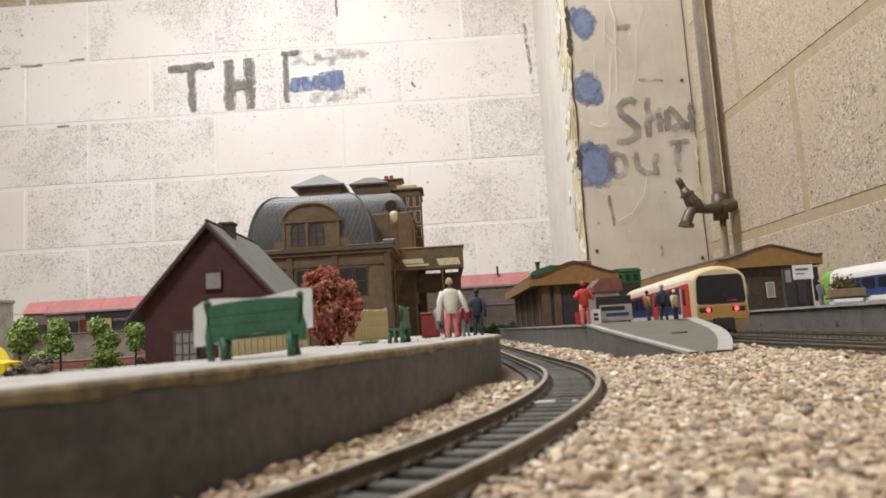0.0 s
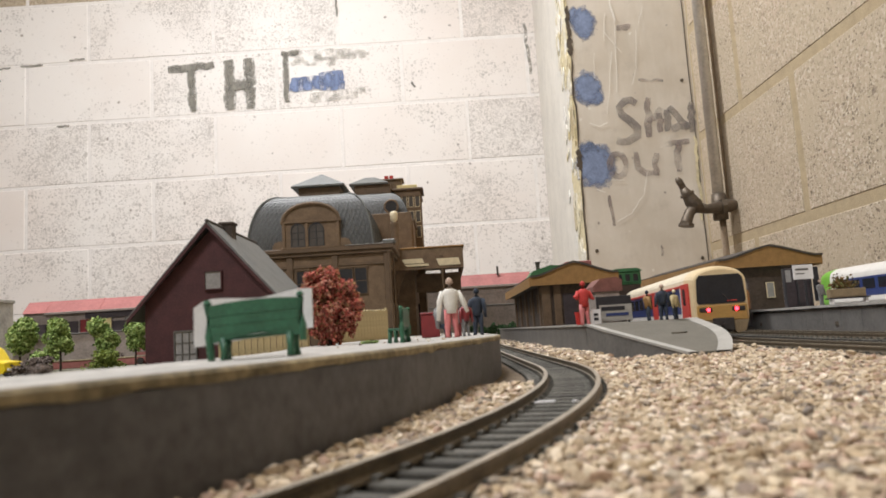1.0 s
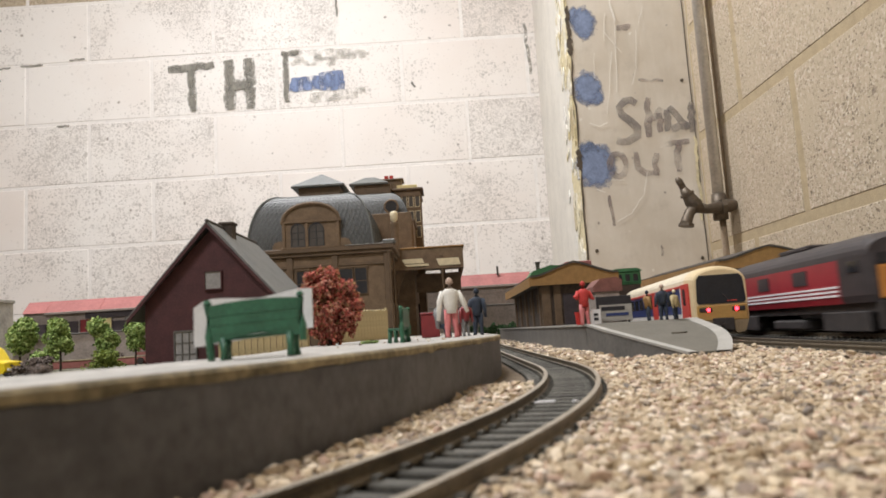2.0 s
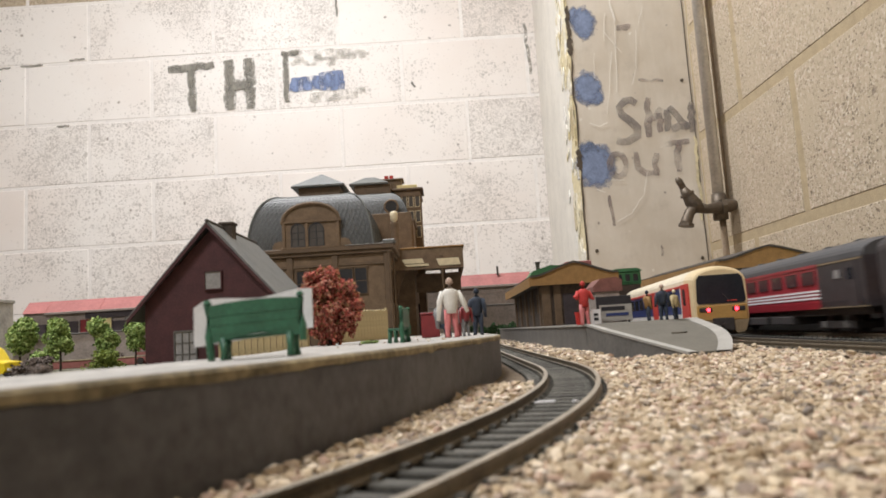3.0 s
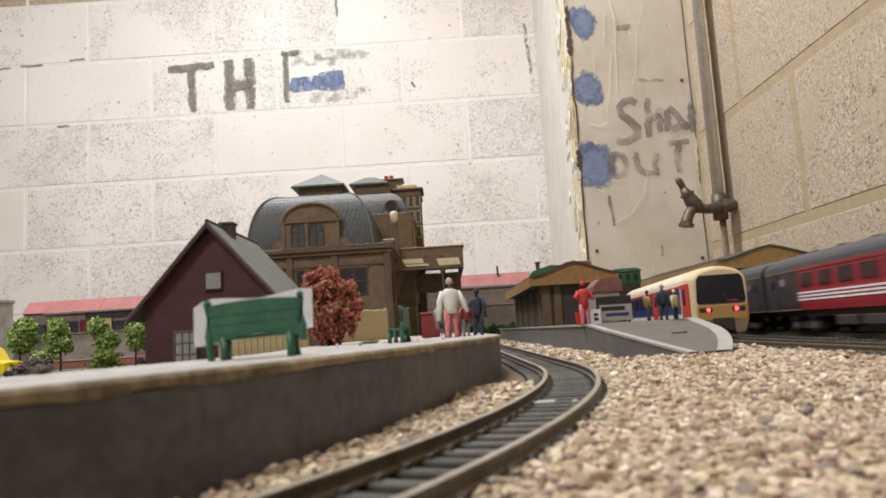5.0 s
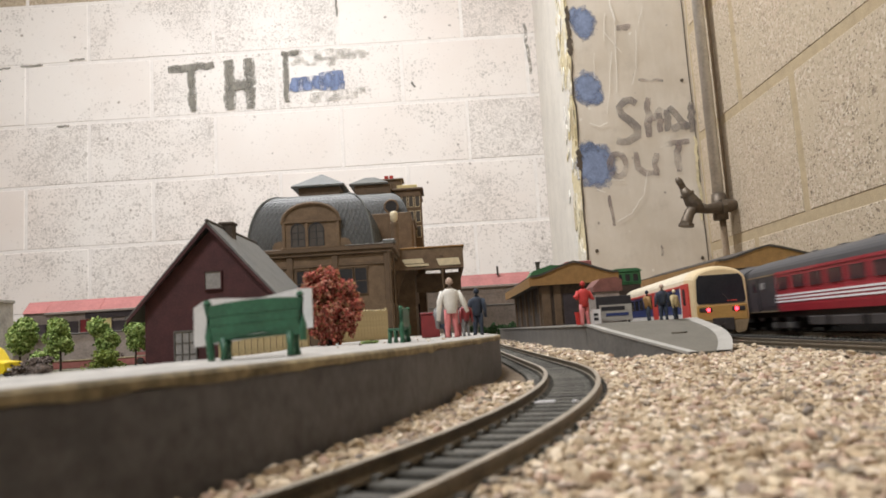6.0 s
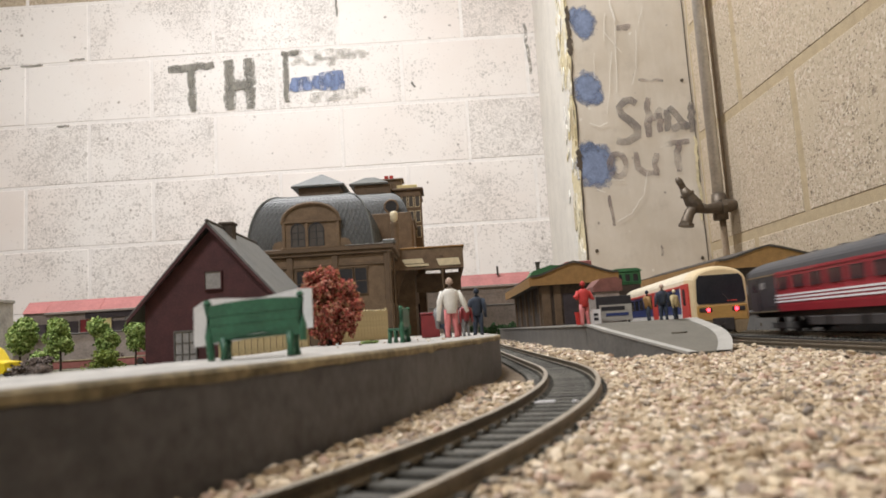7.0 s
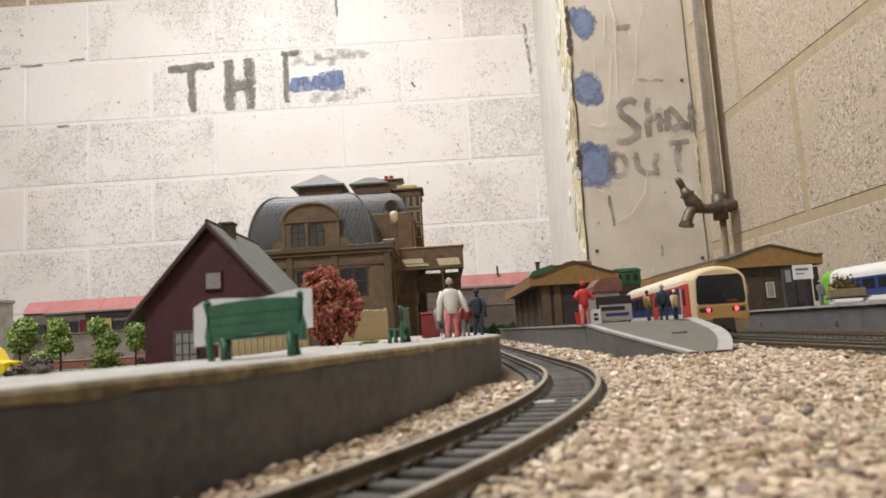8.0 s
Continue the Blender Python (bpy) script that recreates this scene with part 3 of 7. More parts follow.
for cx, cz, rx, rz in ((0.341, 0.677, 0.030, 0.044), (0.318, 0.688, 0.014, 0.024), (0.334, 0.523, 0.034, 0.040), (0.349, 0.505, 0.022, 0.022), (0.338, 0.354, 0.050, 0.054), (0.325, 0.375, 0.030, 0.034)):
    tagged(part("blue_paint", blob(bmn(), cx, cz, rx * 1.35, rz * 1.35, PP + 0.0005 - rx * 0.01), M["blue_dab"]), "patchy dab of blue paint on the pier", "paint stain", "blue dabs")
for w, pts in ((0.0052, ((0.3979, 0.7211), (0.4060, 0.6709))), (0.0020, ((0.4060, 0.6709), (0.3965, 0.512))), (0.0020, ((0.3859, 0.6921), (0.3781, 0.6268))), (0.0022, ((0.3789, 0.6497), (0.415, 0.5982))),
               (0.0018, ((0.4511, 0.6482), (0.4428, 0.5607))), (0.0016, ((0.4428, 0.5607), (0.4298, 0.5228))), (0.0018, ((0.3935, 0.6029), (0.3715, 0.4624))), (0.0034, ((0.3311, 0.4459), (0.3538, 0.4368))), (0.0034, ((0.3538, 0.4368), (0.3699, 0.4447))),
               (0.0022, ((0.4456, 0.3313), (0.4329, 0.2822))), (0.0024, ((0.4329, 0.2822), (0.4036, 0.2439))), (0.0024, ((0.4036, 0.2439), (0.3717, 0.2274))), (0.0015, ((0.47, 0.70), (0.455, 0.66))), (0.0015, ((0.355, 0.60), (0.350, 0.545))), (0.0026, ((0.335, 0.300), (0.352, 0.292))), (0.0024, ((0.365, 0.318), (0.395, 0.316)))):
    tagged(part("scratch", stroke(bmn(), line(*pts, 6, 0.0010), w * 0.72, PP - 0.0014), M["scratch"]), "thin pale scratch in the pier's paint", "scratch", "pier scratches")
for a, b, w in (((0.3588, 0.287), (0.3648, 0.2187), 0.007), ((0.4465, 0.5346), (0.4991, 0.5311), 0.006), ((0.4612, 0.172), (0.4600, 0.150), 0.005), ((0.41, 0.655), (0.44, 0.657), 0.014)):
    tagged(part("scuff", stroke(bmn(), line(a, b, 6, 0.0012), w, PP), M["ink_faint"]), "dark scuff on the pier's plaster", "scuff", "pier scuffs")
for cx, cz in ((0.3239, 0.1686), (0.5393, 0.5285), (0.5437, 0.1401)):
    tagged(part("wall_hole", blob(bmn(), cx, cz, 0.005, 0.005, PP), M["crack"]), "small dark plug hole in the pier", "hole", "pier holes")
# flaking edge of the pier: crumbling plaster and dark gaps down the arris
rng = random.Random(4)
bm, rows, z = bmn(), [], -0.02
while z < 1.0:
    w = 0.05 + 0.20 * abs(noise.noise(Vector((3.1, z * 7, 0)))) + 0.05 * abs(noise.noise(Vector((7.7, z * 30, 0))))
    e = 0.0016 * noise.noise(Vector((9.0, z * 40, 0)))
    rows.append([(0.3010 + e, 1.4685, z), (0.3015 + w * 0.0785 - 0.0012, 1.4685 + w, z + rng.uniform(-0.003, 0.003)), (0.3030 + w * 0.0785, 1.4685 + w, z), (0.3045, 1.4688, z)])
    z += rng.uniform(0.006, 0.014)
loft(bm, rows)
for _ in range(140):
    u, z, r = rng.random() ** 1.6 * 0.24, rng.uniform(-0.02, 0.99), rng.uniform(0.005, 0.022)
    cx, cy, lift = 0.3012 + u * 0.0785, 1.4690 + u, rng.uniform(0.0005, 0.0026)
    outline = [(r * rng.uniform(0.5, 1.1) * math.cos(k * 1.05) * 2.2, r * rng.uniform(0.5, 1.1) * math.sin(k * 1.05) * 1.9) for k in range(6)]
    near, far = [[bm.verts.new((cx - d + p[0] * 0.0785, max(cy + p[0], 1.4686), z + p[1])) for p in outline] for d in (lift, 0.0)]
    bm.faces.new(near)
    for k in range(6):
        bm.faces.new((near[k], near[(k + 1) % 6], far[(k + 1) % 6], far[k]))
tagged(part("flaking_plaster", bm, M["flakes"]), "crumbling yellowed plaster along the pier's broken edge", "flaking plaster", kind="stuff")
for z0, z1, w in ((0.600, 0.640, 0.022), (0.640, 0.712, 0.015), (0.345, 0.388, 0.022), (0.39, 0.60, 0.004), (0.05, 0.345, 0.004)):
    bm = bmn()
    stroke(bm, line((0.3040, z0), (0.3040, z1), 9, 0.0022), 0.0022 + w * 0.42, PP - 0.0006, 0.3)
    tagged(part("edge_crack", bm, M["crack"]), "dark gap where paint has broken from the pier", "crack", "pier cracks")
tagged(part("edge_crack", stroke(bmn(), line((0.5555, 0.10), (0.5565, 0.98), 14, 0.0012), 0.0022, PP), M["crack"]), "dark open joint between pier and block wall", "crack", "pier cracks")
tagged(part("flaking_plaster", stroke(bmn(), line((0.552, 0.22), (0.553, 0.40), 12, 0.003), 0.006, PP - 0.001), M["chip_yellow"]), "yellowed plaster crumbs beside the wall joint", "flaking plaster")
tagged(part("wall_crack", stroke(bmn(), line((0.338, 1.095), (0.352, 0.905), 8, 0.003), 0.011, PN), M["ink_soft"]), "long dark scrape down the white wall", "scrape")
tagged(part("wall_crack", stroke(bmn(), line((-0.333, 1.275), (-0.327, 1.165), 8, 0.002), 0.007, PN), M["ink"]), "dark open joint in the white wall", "crack")
tagged(part("wall_crack", stroke(bmn(), line((-0.075, 0.905), (-0.062, 0.885), 3, 0.001), 0.008, PN), M["ink"]), "short dark nick in the white wall", "crack")

for x0, x1, z0 in ((-1.55, -1.50, 1.048), (-1.465, -1.385, 1.052), (-1.29, -1.235, 1.064), (-1.335, -1.29, 0.822)):
    tagged(part("wall_crack", stroke(bmn(), line((x0, z0), (x1, z0 + 0.002), 6, 0.0015), 0.007, PN), M["ink"]), "dark grime along a joint of the white wall", "crack")

# ---- pipe and tap ----
pipe = thing("water_pipe", pose(0.535, 1.33, 0.20), "grey metal water pipe running down the wall", "pipe")
part("riser", tube(bmn(), [(0, 0, 0.02), (0, 0, 1.79)], 0.0105, 12), M["pipe"], pipe, smooth=True)
part("elbow", tube(bmn(), [(0, 0, 0.05), (0, 0, 0.03), (0, 0, 0.0)], [0.013, 0.015, 0.014], 12), M["brass"], pipe, "tarnished brass elbow", smooth=True)
part("lower_pipe", tube(bmn(), [(0.007, 0.01, 0.0), (0.007, 0.01, -0.30)], 0.0065, 10), M["cable"], pipe, smooth=True)
part("cable", tube(bmn(), [(0.0225, 0.012, 0.02), (0.0225, 0.012, 1.79)], 0.0030, 8), M["cable"], pipe, "thin dark cable beside the pipe", smooth=True)
tap = thing("wall_tap", pose(0.535, 1.315, 0.222), "tarnished brass tap turned off on the wall pipe", "tap")
part("spindle_body", tube(bmn(), [(0.024, 0.005, 0.004), (0.012, 0, 0.002), (-0.03, 0, -0.002), (-0.06, 0, 0.005)], [0.010, 0.013, 0.009, 0.012], 12), M["brass"], tap, smooth=True)
part("valve", tube(bmn(), [(-0.045, 0, -0.004), (-0.058, 0, 0.015), (-0.066, 0, 0.030), (-0.072, 0, 0.040)], [0.013, 0.014, 0.010, 0.007], 12), M["brass"], tap, smooth=True)
part("handle", tube(bmn(), [(-0.070, 0, 0.038), (-0.078, 0, 0.056), (-0.081, 0, 0.062)], [0.006, 0.0065, 0.004], 10), M["brass"], tap, smooth=True)
for p, q, r in (((-0.052, 0, 0.004), (-0.056, 0, 0.010), 0.0160), ((-0.064, 0, 0.026), (-0.066, 0, 0.031), 0.0135), ((0.004, 0, 0.0012), (-0.004, 0, 0.0006), 0.0155), ((-0.0735, -0.004, -0.028), (-0.0745, -0.004, -0.034), 0.0145)):
    part("collar", tube(bmn(), [p, q], r, 6), M["brass"], tap)
part("spout", tube(bmn(), [(-0.05, 0, 0.006), (-0.066, -0.004, -0.008), (-0.073, -0.004, -0.024), (-0.074, -0.004, -0.030)], [0.010, 0.010, 0.011, 0.013], 12), M["brass"], tap, smooth=True)

# ---- baseboard ----
table = thing("baseboard", pose(0, 0, -0.85), "wooden layout table carrying the model railway", "table", kind="structure")
part("tabletop", box(bmn(), -1.75, 0.55, -2.2, 1.462, 0.825, 0.85), M["board"], table)
for x in (-1.65, 0.45):
    for y in (-2.1, -0.3, 1.35):
        part("leg", box(bmn(), x - 0.03, x + 0.03, y - 0.03, y + 0.03, 0, 0.825), M["board"], table)


# ---- lines of the tracks ----
RA, AX, AY = 0.468, 0.0440, 0.3006
RP = 0.65


def line_a(s):
    """Near track: straight beyond y = AY, curving left towards the camera. s runs away from the camera."""
    if s >= 0:
        return Vector((AX, AY + s)), 0.0
    a = -s / RA
    return Vector((AX - RA * (1 - math.cos(a)), AY - RA * math.sin(a))), a


def line_p(s):
    """Guide line of the platform beside the near track."""
    if s >= 0:
        return Vector((0.0445, 0.33 + s)), 0.0
    a = -s / RP
    return Vector((0.0445 - RP * (1 - math.cos(a)), 0.33 - RP * math.sin(a))), a


def side_of(p, ang, off):
    """A point off to the right of the line, whose heading leans right by ang."""
    return Vector((p.x + off * math.cos(ang), p.y - off * math.sin(ang)))


SLOPE = math.atan(0.0933)
BEND = 0.90
RC = 0.42


def line_c(s):
    """Through line of the express: s runs away from the camera from y = 0.397."""
    straight = (BEND - 0.397) / math.cos(SLOPE)
    p0 = Vector((0.2385, 0.397))
    if s <= straight:
        return p0 + Vector((math.sin(SLOPE), math.cos(SLOPE))) * s, SLOPE
    p1 = p0 + Vector((math.sin(SLOPE), math.cos(SLOPE))) * straight
    centre = p1 + Vector((-math.cos(SLOPE), math.sin(SLOPE))) * RC
    a = (s - straight) / RC
    if a > math.pi / 2 + SLOPE:
        rest = (a - math.pi / 2 - SLOPE) * RC
        return Vector((centre.x - rest, centre.y + RC)), -math.pi / 2
    h = SLOPE - a
    return centre + Vector((math.cos(h), -math.sin(h))) * RC, h


def line_b(s):
    """Track at the island: straight under the standing unit, easing towards the camera."""
    if s >= 0.08:
        return Vector((0.1655 + math.sin(0.105) * s, 0.33 + math.cos(0.105) * s)), 0.105
    k = max(s, 0.0)
    x = 0.17388 - 0.04 * (0.08 - s) - 0.40625 * (0.0064 - k * k)
    return Vector((x, 0.32956 + s)), 0.04 + 0.065 * k / 0.08


def line_d(s):
    return Vector((0.4275 + math.sin(0.03) * s, 0.5 + math.cos(0.03) * s)), 0.03


def make_track(fn, s0, s1, label, z=0.0, pitch=0.0076, sink=0.0):
    """Two rails on plastic sleepers."""
    root = thing("track", pose(0, 0, z), label, "track", "tracks")
    n = max(2, int((s1 - s0) / 0.012))
    for off in (-0.0080, 0.0080):
        rings = []
        for i in range(n + 1):
            p, a = fn(s0 + (s1 - s0) * i / n)
            prof = ((-0.0011, 0.0029), (0.0011, 0.0029), (0.0010, 0.0034), (0.0004, 0.0037), (0.0004, 0.0046), (0.00065, 0.0048), (0.00065, 0.0056), (-0.00065, 0.0056), (-0.00065, 0.0048), (-0.0004, 0.0046), (-0.0004, 0.0037), (-0.0010, 0.0034))
            rings.append([(*side_of(p, a, off + u), w) for u, w in prof])
        rail = part("rail", loft(bmn(), rings), [M["rail"], M["rail_top"]], root)
        for f in rail.data.polygons:
            if f.normal.z > 0.9 and f.center.z > 0.0054:
                f.material_index = 1
    strip = []
    for i in range(n + 1):
        p, a = fn(s0 + (s1 - s0) * i / n)
        strip.append([(*side_of(p, a, -0.0165), 0.0004 + sink), (*side_of(p, a, 0.0165), 0.0004 + sink), (*side_of(p, a, 0.0150), 0.0014 + sink), (*side_of(p, a, -0.0150), 0.0014 + sink)])
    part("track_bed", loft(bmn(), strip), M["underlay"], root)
    first, s = None, s0
    while s < s1:
        p, a = fn(s)
        at = pose(p.x, p.y, 0, 0, 0, -math.degrees(a) + random.uniform(-0.8, 0.8))
        if first is None:
            bm = box(bmn(), -0.0145, 0.0145, -0.00155, 0.00155, 0.0014, 0.0029, 0.0003)
            for off in (-0.0080, 0.0080):
                for d in (-0.0016, 0.0016):
                    box(bm, off + d - 0.0006, off + d + 0.0006, -0.0008, 0.0008, 0.0029, 0.0037)
            first = part("sleeper", bm, M["sleeper"], root, at=at)
        else:
            again("sleeper", first, root, at)
        s += pitch
    return root


# ---- gravel ----
def icosa():
    t = (1 + 5 ** 0.5) / 2
    v = np.array([(-1, t, 0), (1, t, 0), (-1, -t, 0), (1, -t, 0), (0, -1, t), (0, 1, t), (0, -1, -t), (0, 1, -t), (t, 0, -1), (t, 0, 1), (-t, 0, -1), (-t, 0, 1)], float)
    f = [(0, 11, 5), (0, 5, 1), (0, 1, 7), (0, 7, 10), (0, 10, 11), (1, 5, 9), (5, 11, 4), (11, 10, 2), (10, 7, 6), (7, 1, 8), (3, 9, 4), (3, 4, 2), (3, 2, 6), (3, 6, 8), (3, 8, 9), (4, 9, 5), (2, 4, 11), (6, 2, 10), (8, 6, 7), (9, 8, 1)]
    return v / np.linalg.norm(v[0]), np.array(f)


def centre_distance(xy, fn, s0, s1):
    best = np.full(len(xy), 9.0)
    for s in np.arange(s0, s1, 0.006):
        p, a = fn(s)
        best = np.minimum(best, np.hypot(xy[:, 0] - p.x, xy[:, 1] - p.y))
    return best


def gravel_stones():
    g = np.random.default_rng(7)
    xy, rad = [], []
    for y0, y1, step, r, layers in ((0.03, 0.20, 0.00122, 0.00075, 2), (0.20, 0.34, 0.00150, 0.00092, 2), (0.34, 0.62, 0.0023, 0.0014, 2), (0.62, 1.2, 0.006, 0.003, 1)):
        n = int((y1 - y0) * 0.62 / step ** 2 * layers)
        q = np.stack([g.uniform(-0.12, 0.50, n), g.uniform(y0, y1, n)], 1)
        q = q[np.abs(q[:, 0]) < 0.70 * q[:, 1] + 0.02]
        xy.append(q)
        rad.append(np.clip(r * np.exp(g.normal(-0.05, 0.24, len(q))), 0.0006, min(r * 1.6, 0.0019)))
    xy, rad = np.concatenate(xy), np.concatenate(rad)
    da, db, dc = (centre_distance(xy, f, a, b) for f, a, b in ((line_a, -0.34, 0.93), (line_b, -0.35, 0.5), (line_c, -0.5, 0.5)))
    keep = (da > 0.0118 + rad * 0.5) & (db > 0.0158) & (dc > 0.0172)
    def beside(radius, ax, ay):
        axis_x = np.where(xy[:, 1] < ay, ax - radius + np.sqrt(np.maximum(radius ** 2 - (ay - xy[:, 1]) ** 2, 0)), ax)
        return (xy[:, 0] - axis_x) * np.cos(np.arcsin(np.clip((ay - xy[:, 1]) / radius, 0, 0.9)))
    offset, from_platform = beside(RA, AX, AY), beside(RP, 0.0445, 0.33)
    keep |= (offset > 0.0098 + rad * 0.5) & (offset < 0.03) & (db > 0.0172) & (dc > 0.0172) & (g.random(len(xy)) < 0.75)
    keep &= from_platform > -0.0292
    keep &= ~((offset < 0) & (xy[:, 1] > 0.226 + 0.014 * g.random(len(xy))))
    inside = (xy[:, 1] > 0.335) & (xy[:, 0] > 0.080) & (xy[:, 0] < 0.15)
    keep &= ~inside & (xy[:, 0] < 0.27 + 0.0933 * (xy[:, 1] - 0.44))
    guide = [line_b(q)[0] for q in np.arange(-0.35, 0.9, 0.02)]
    keep &= xy[:, 0] < np.interp(xy[:, 1], [p.y for p in guide], [p.x for p in guide])
    xy, rad, da = xy[keep], rad[keep], da[keep]
    n = len(xy)
    heap = 0.0012 * np.clip((da - 0.03) / 0.04, 0, 1) * (0.5 + 0.5 * np.sin(xy[:, 0] * 60) * np.cos(xy[:, 1] * 45))
    zz = 0.0012 + rad * g.uniform(0.2, 1.6, n) + heap
    v, f = icosa()
    edges = sorted({tuple(sorted((t[i], t[(i + 1) % 3]))) for t in f.tolist() for i in range(3)})
    mid = {e: 12 + i for i, e in enumerate(edges)}
    fine = []
    for t in f.tolist():
        m = [mid[tuple(sorted((t[i], t[(i + 1) % 3])))] for i in range(3)]
        fine += [(t[0], m[0], m[2]), (t[1], m[1], m[0]), (t[2], m[2], m[1]), tuple(m)]
    ea, eb = np.array([e[0] for e in edges]), np.array([e[1] for e in edges])
    sc = rad[:, None, None] * np.stack([g.uniform(0.75, 1.6, n), g.uniform(0.65, 1.1, n), g.uniform(0.45, 0.9, n)], 1)[:, None, :]
    pts = v[None] * g.uniform(0.50, 1.45, (n, 12, 1))
    half = (pts[:, ea] + pts[:, eb]) * 0.5
    half *= g.uniform(0.92, 1.03, (n, len(edges), 1))
    pts = np.concatenate([pts, half], 1) * sc
    a = g.uniform(0, math.tau, n)
    b = g.uniform(-0.7, 0.7, n)
    x, y, z = pts[..., 0], pts[..., 1], pts[..., 2]
    y, z = y * np.cos(b)[:, None] - z * np.sin(b)[:, None], y * np.sin(b)[:, None] + z * np.cos(b)[:, None]
    x, y = x * np.cos(a)[:, None] - y * np.sin(a)[:, None], x * np.sin(a)[:, None] + y * np.cos(a)[:, None]
    pts = np.stack([x + xy[:, :1], y + xy[:, 1:], z + zz[:, None]], 2)
    near = xy[:, 1] < 0.17
    nn, nf = int(near.sum()), int((~near).sum())
    fine = np.array(fine)
    faces = np.concatenate([(fine[None] + (np.arange(nn) * 42)[:, None, None]).reshape(-1, 3), (f[None] + (np.arange(nf) * 12 + nn * 42)[:, None, None]).reshape(-1, 3)])
    pts = np.concatenate([pts[near].reshape(-1, 3), pts[~near][:, :12].reshape(-1, 3)])
    me = bpy.data.meshes.new("gravel")
    me.from_pydata(pts.tolist(), [], faces.tolist())
    me.materials.append(M["stone"])
    ob = new("gravel", me)
    return tagged(ob, "loose pale pink and beige gravel spread round the tracks", "gravel", kind="stuff")


tagged(part("ballast_bed", box(bmn(), -0.16, 0.53, -1.9, 1.3, 0.0, 0.0011), M["bed"]), "sandy bed of fine gravel under the tracks", "ground", kind="structure")
gravel_stones()


# ---- platforms ----
def platform_line(y_from, y_to, n, off):
    out = []
    for i in range(n + 1):
        s = y_from + (y_to - y_from) * i / n
        p, a = line_p(s)
        out.append(side_of(p, a, -(off(s) if callable(off) else off)))
    return out


def left_platform():
    root = thing("station_platform", pose(0, 0, 0), "curved model platform with a dark wall and pale top", "platform", kind="structure")
    def back(s):
        k = min(max((s + 0.20) / 0.17, 0), 1)
        return 0.075 + 0.031 * k * k * (3 - 2 * k)
    S0, S1, n = -0.345, 0.75, 220
    def front(s, d):
        k = min(max((s + 0.15) / 0.16, 0), 1)
        return 0.0305 - 0.0095 * k * k * (3 - 2 * k) + d
    f0, f1, bk = (platform_line(S0, S1, n, o) for o in (lambda s: front(s, 0), lambda s: front(s, -0.0005), back))
    part("platform_wall", loft(bmn(), [[(p.x, p.y, 0.0011), (p.x, p.y, 0.0162), (q.x, q.y, 0.0162), (q.x, q.y, 0.0011)] for p, q in zip(f0, bk)]), M["plat_face"], root)
    cop = platform_line(S0, S1, n, lambda s: front(s, 0.006))
    def wob(p):
        return 0.0006 * noise.noise(Vector((p.x * 160, p.y * 160, 0))) + 0.0003 * noise.noise(Vector((p.x * 600, p.y * 600, 4)))
    part("coping", loft(bmn(), [[(p.x, p.y, 0.0163 + wob(p)), (p.x, p.y, 0.0175), (p.x - 0.0004, p.y, 0.0180), (q.x, q.y, 0.0180), (q.x, q.y, 0.0163)] for p, q in zip(f1, cop)]), [M["coping"]], root, "stained stone coping")
    part("platform_top", loft(bmn(), [[(p.x, p.y, 0.0163), (p.x, p.y, 0.01808), (q.x, q.y, 0.01808), (q.x, q.y, 0.0163)] for p, q in zip(platform_line(S0, S1, n, lambda s: front(s, 0.0008)), bk)]), M["plat_top"], root)


left_platform()
TOWN = 0.0090
town = box(bmn(), -1.6, -0.064, 0.10, 1.45, 0.0012, TOWN)
tagged(part("town_ground", town, M["town"]), "scenic ground of the model town", "ground", kind="structure")


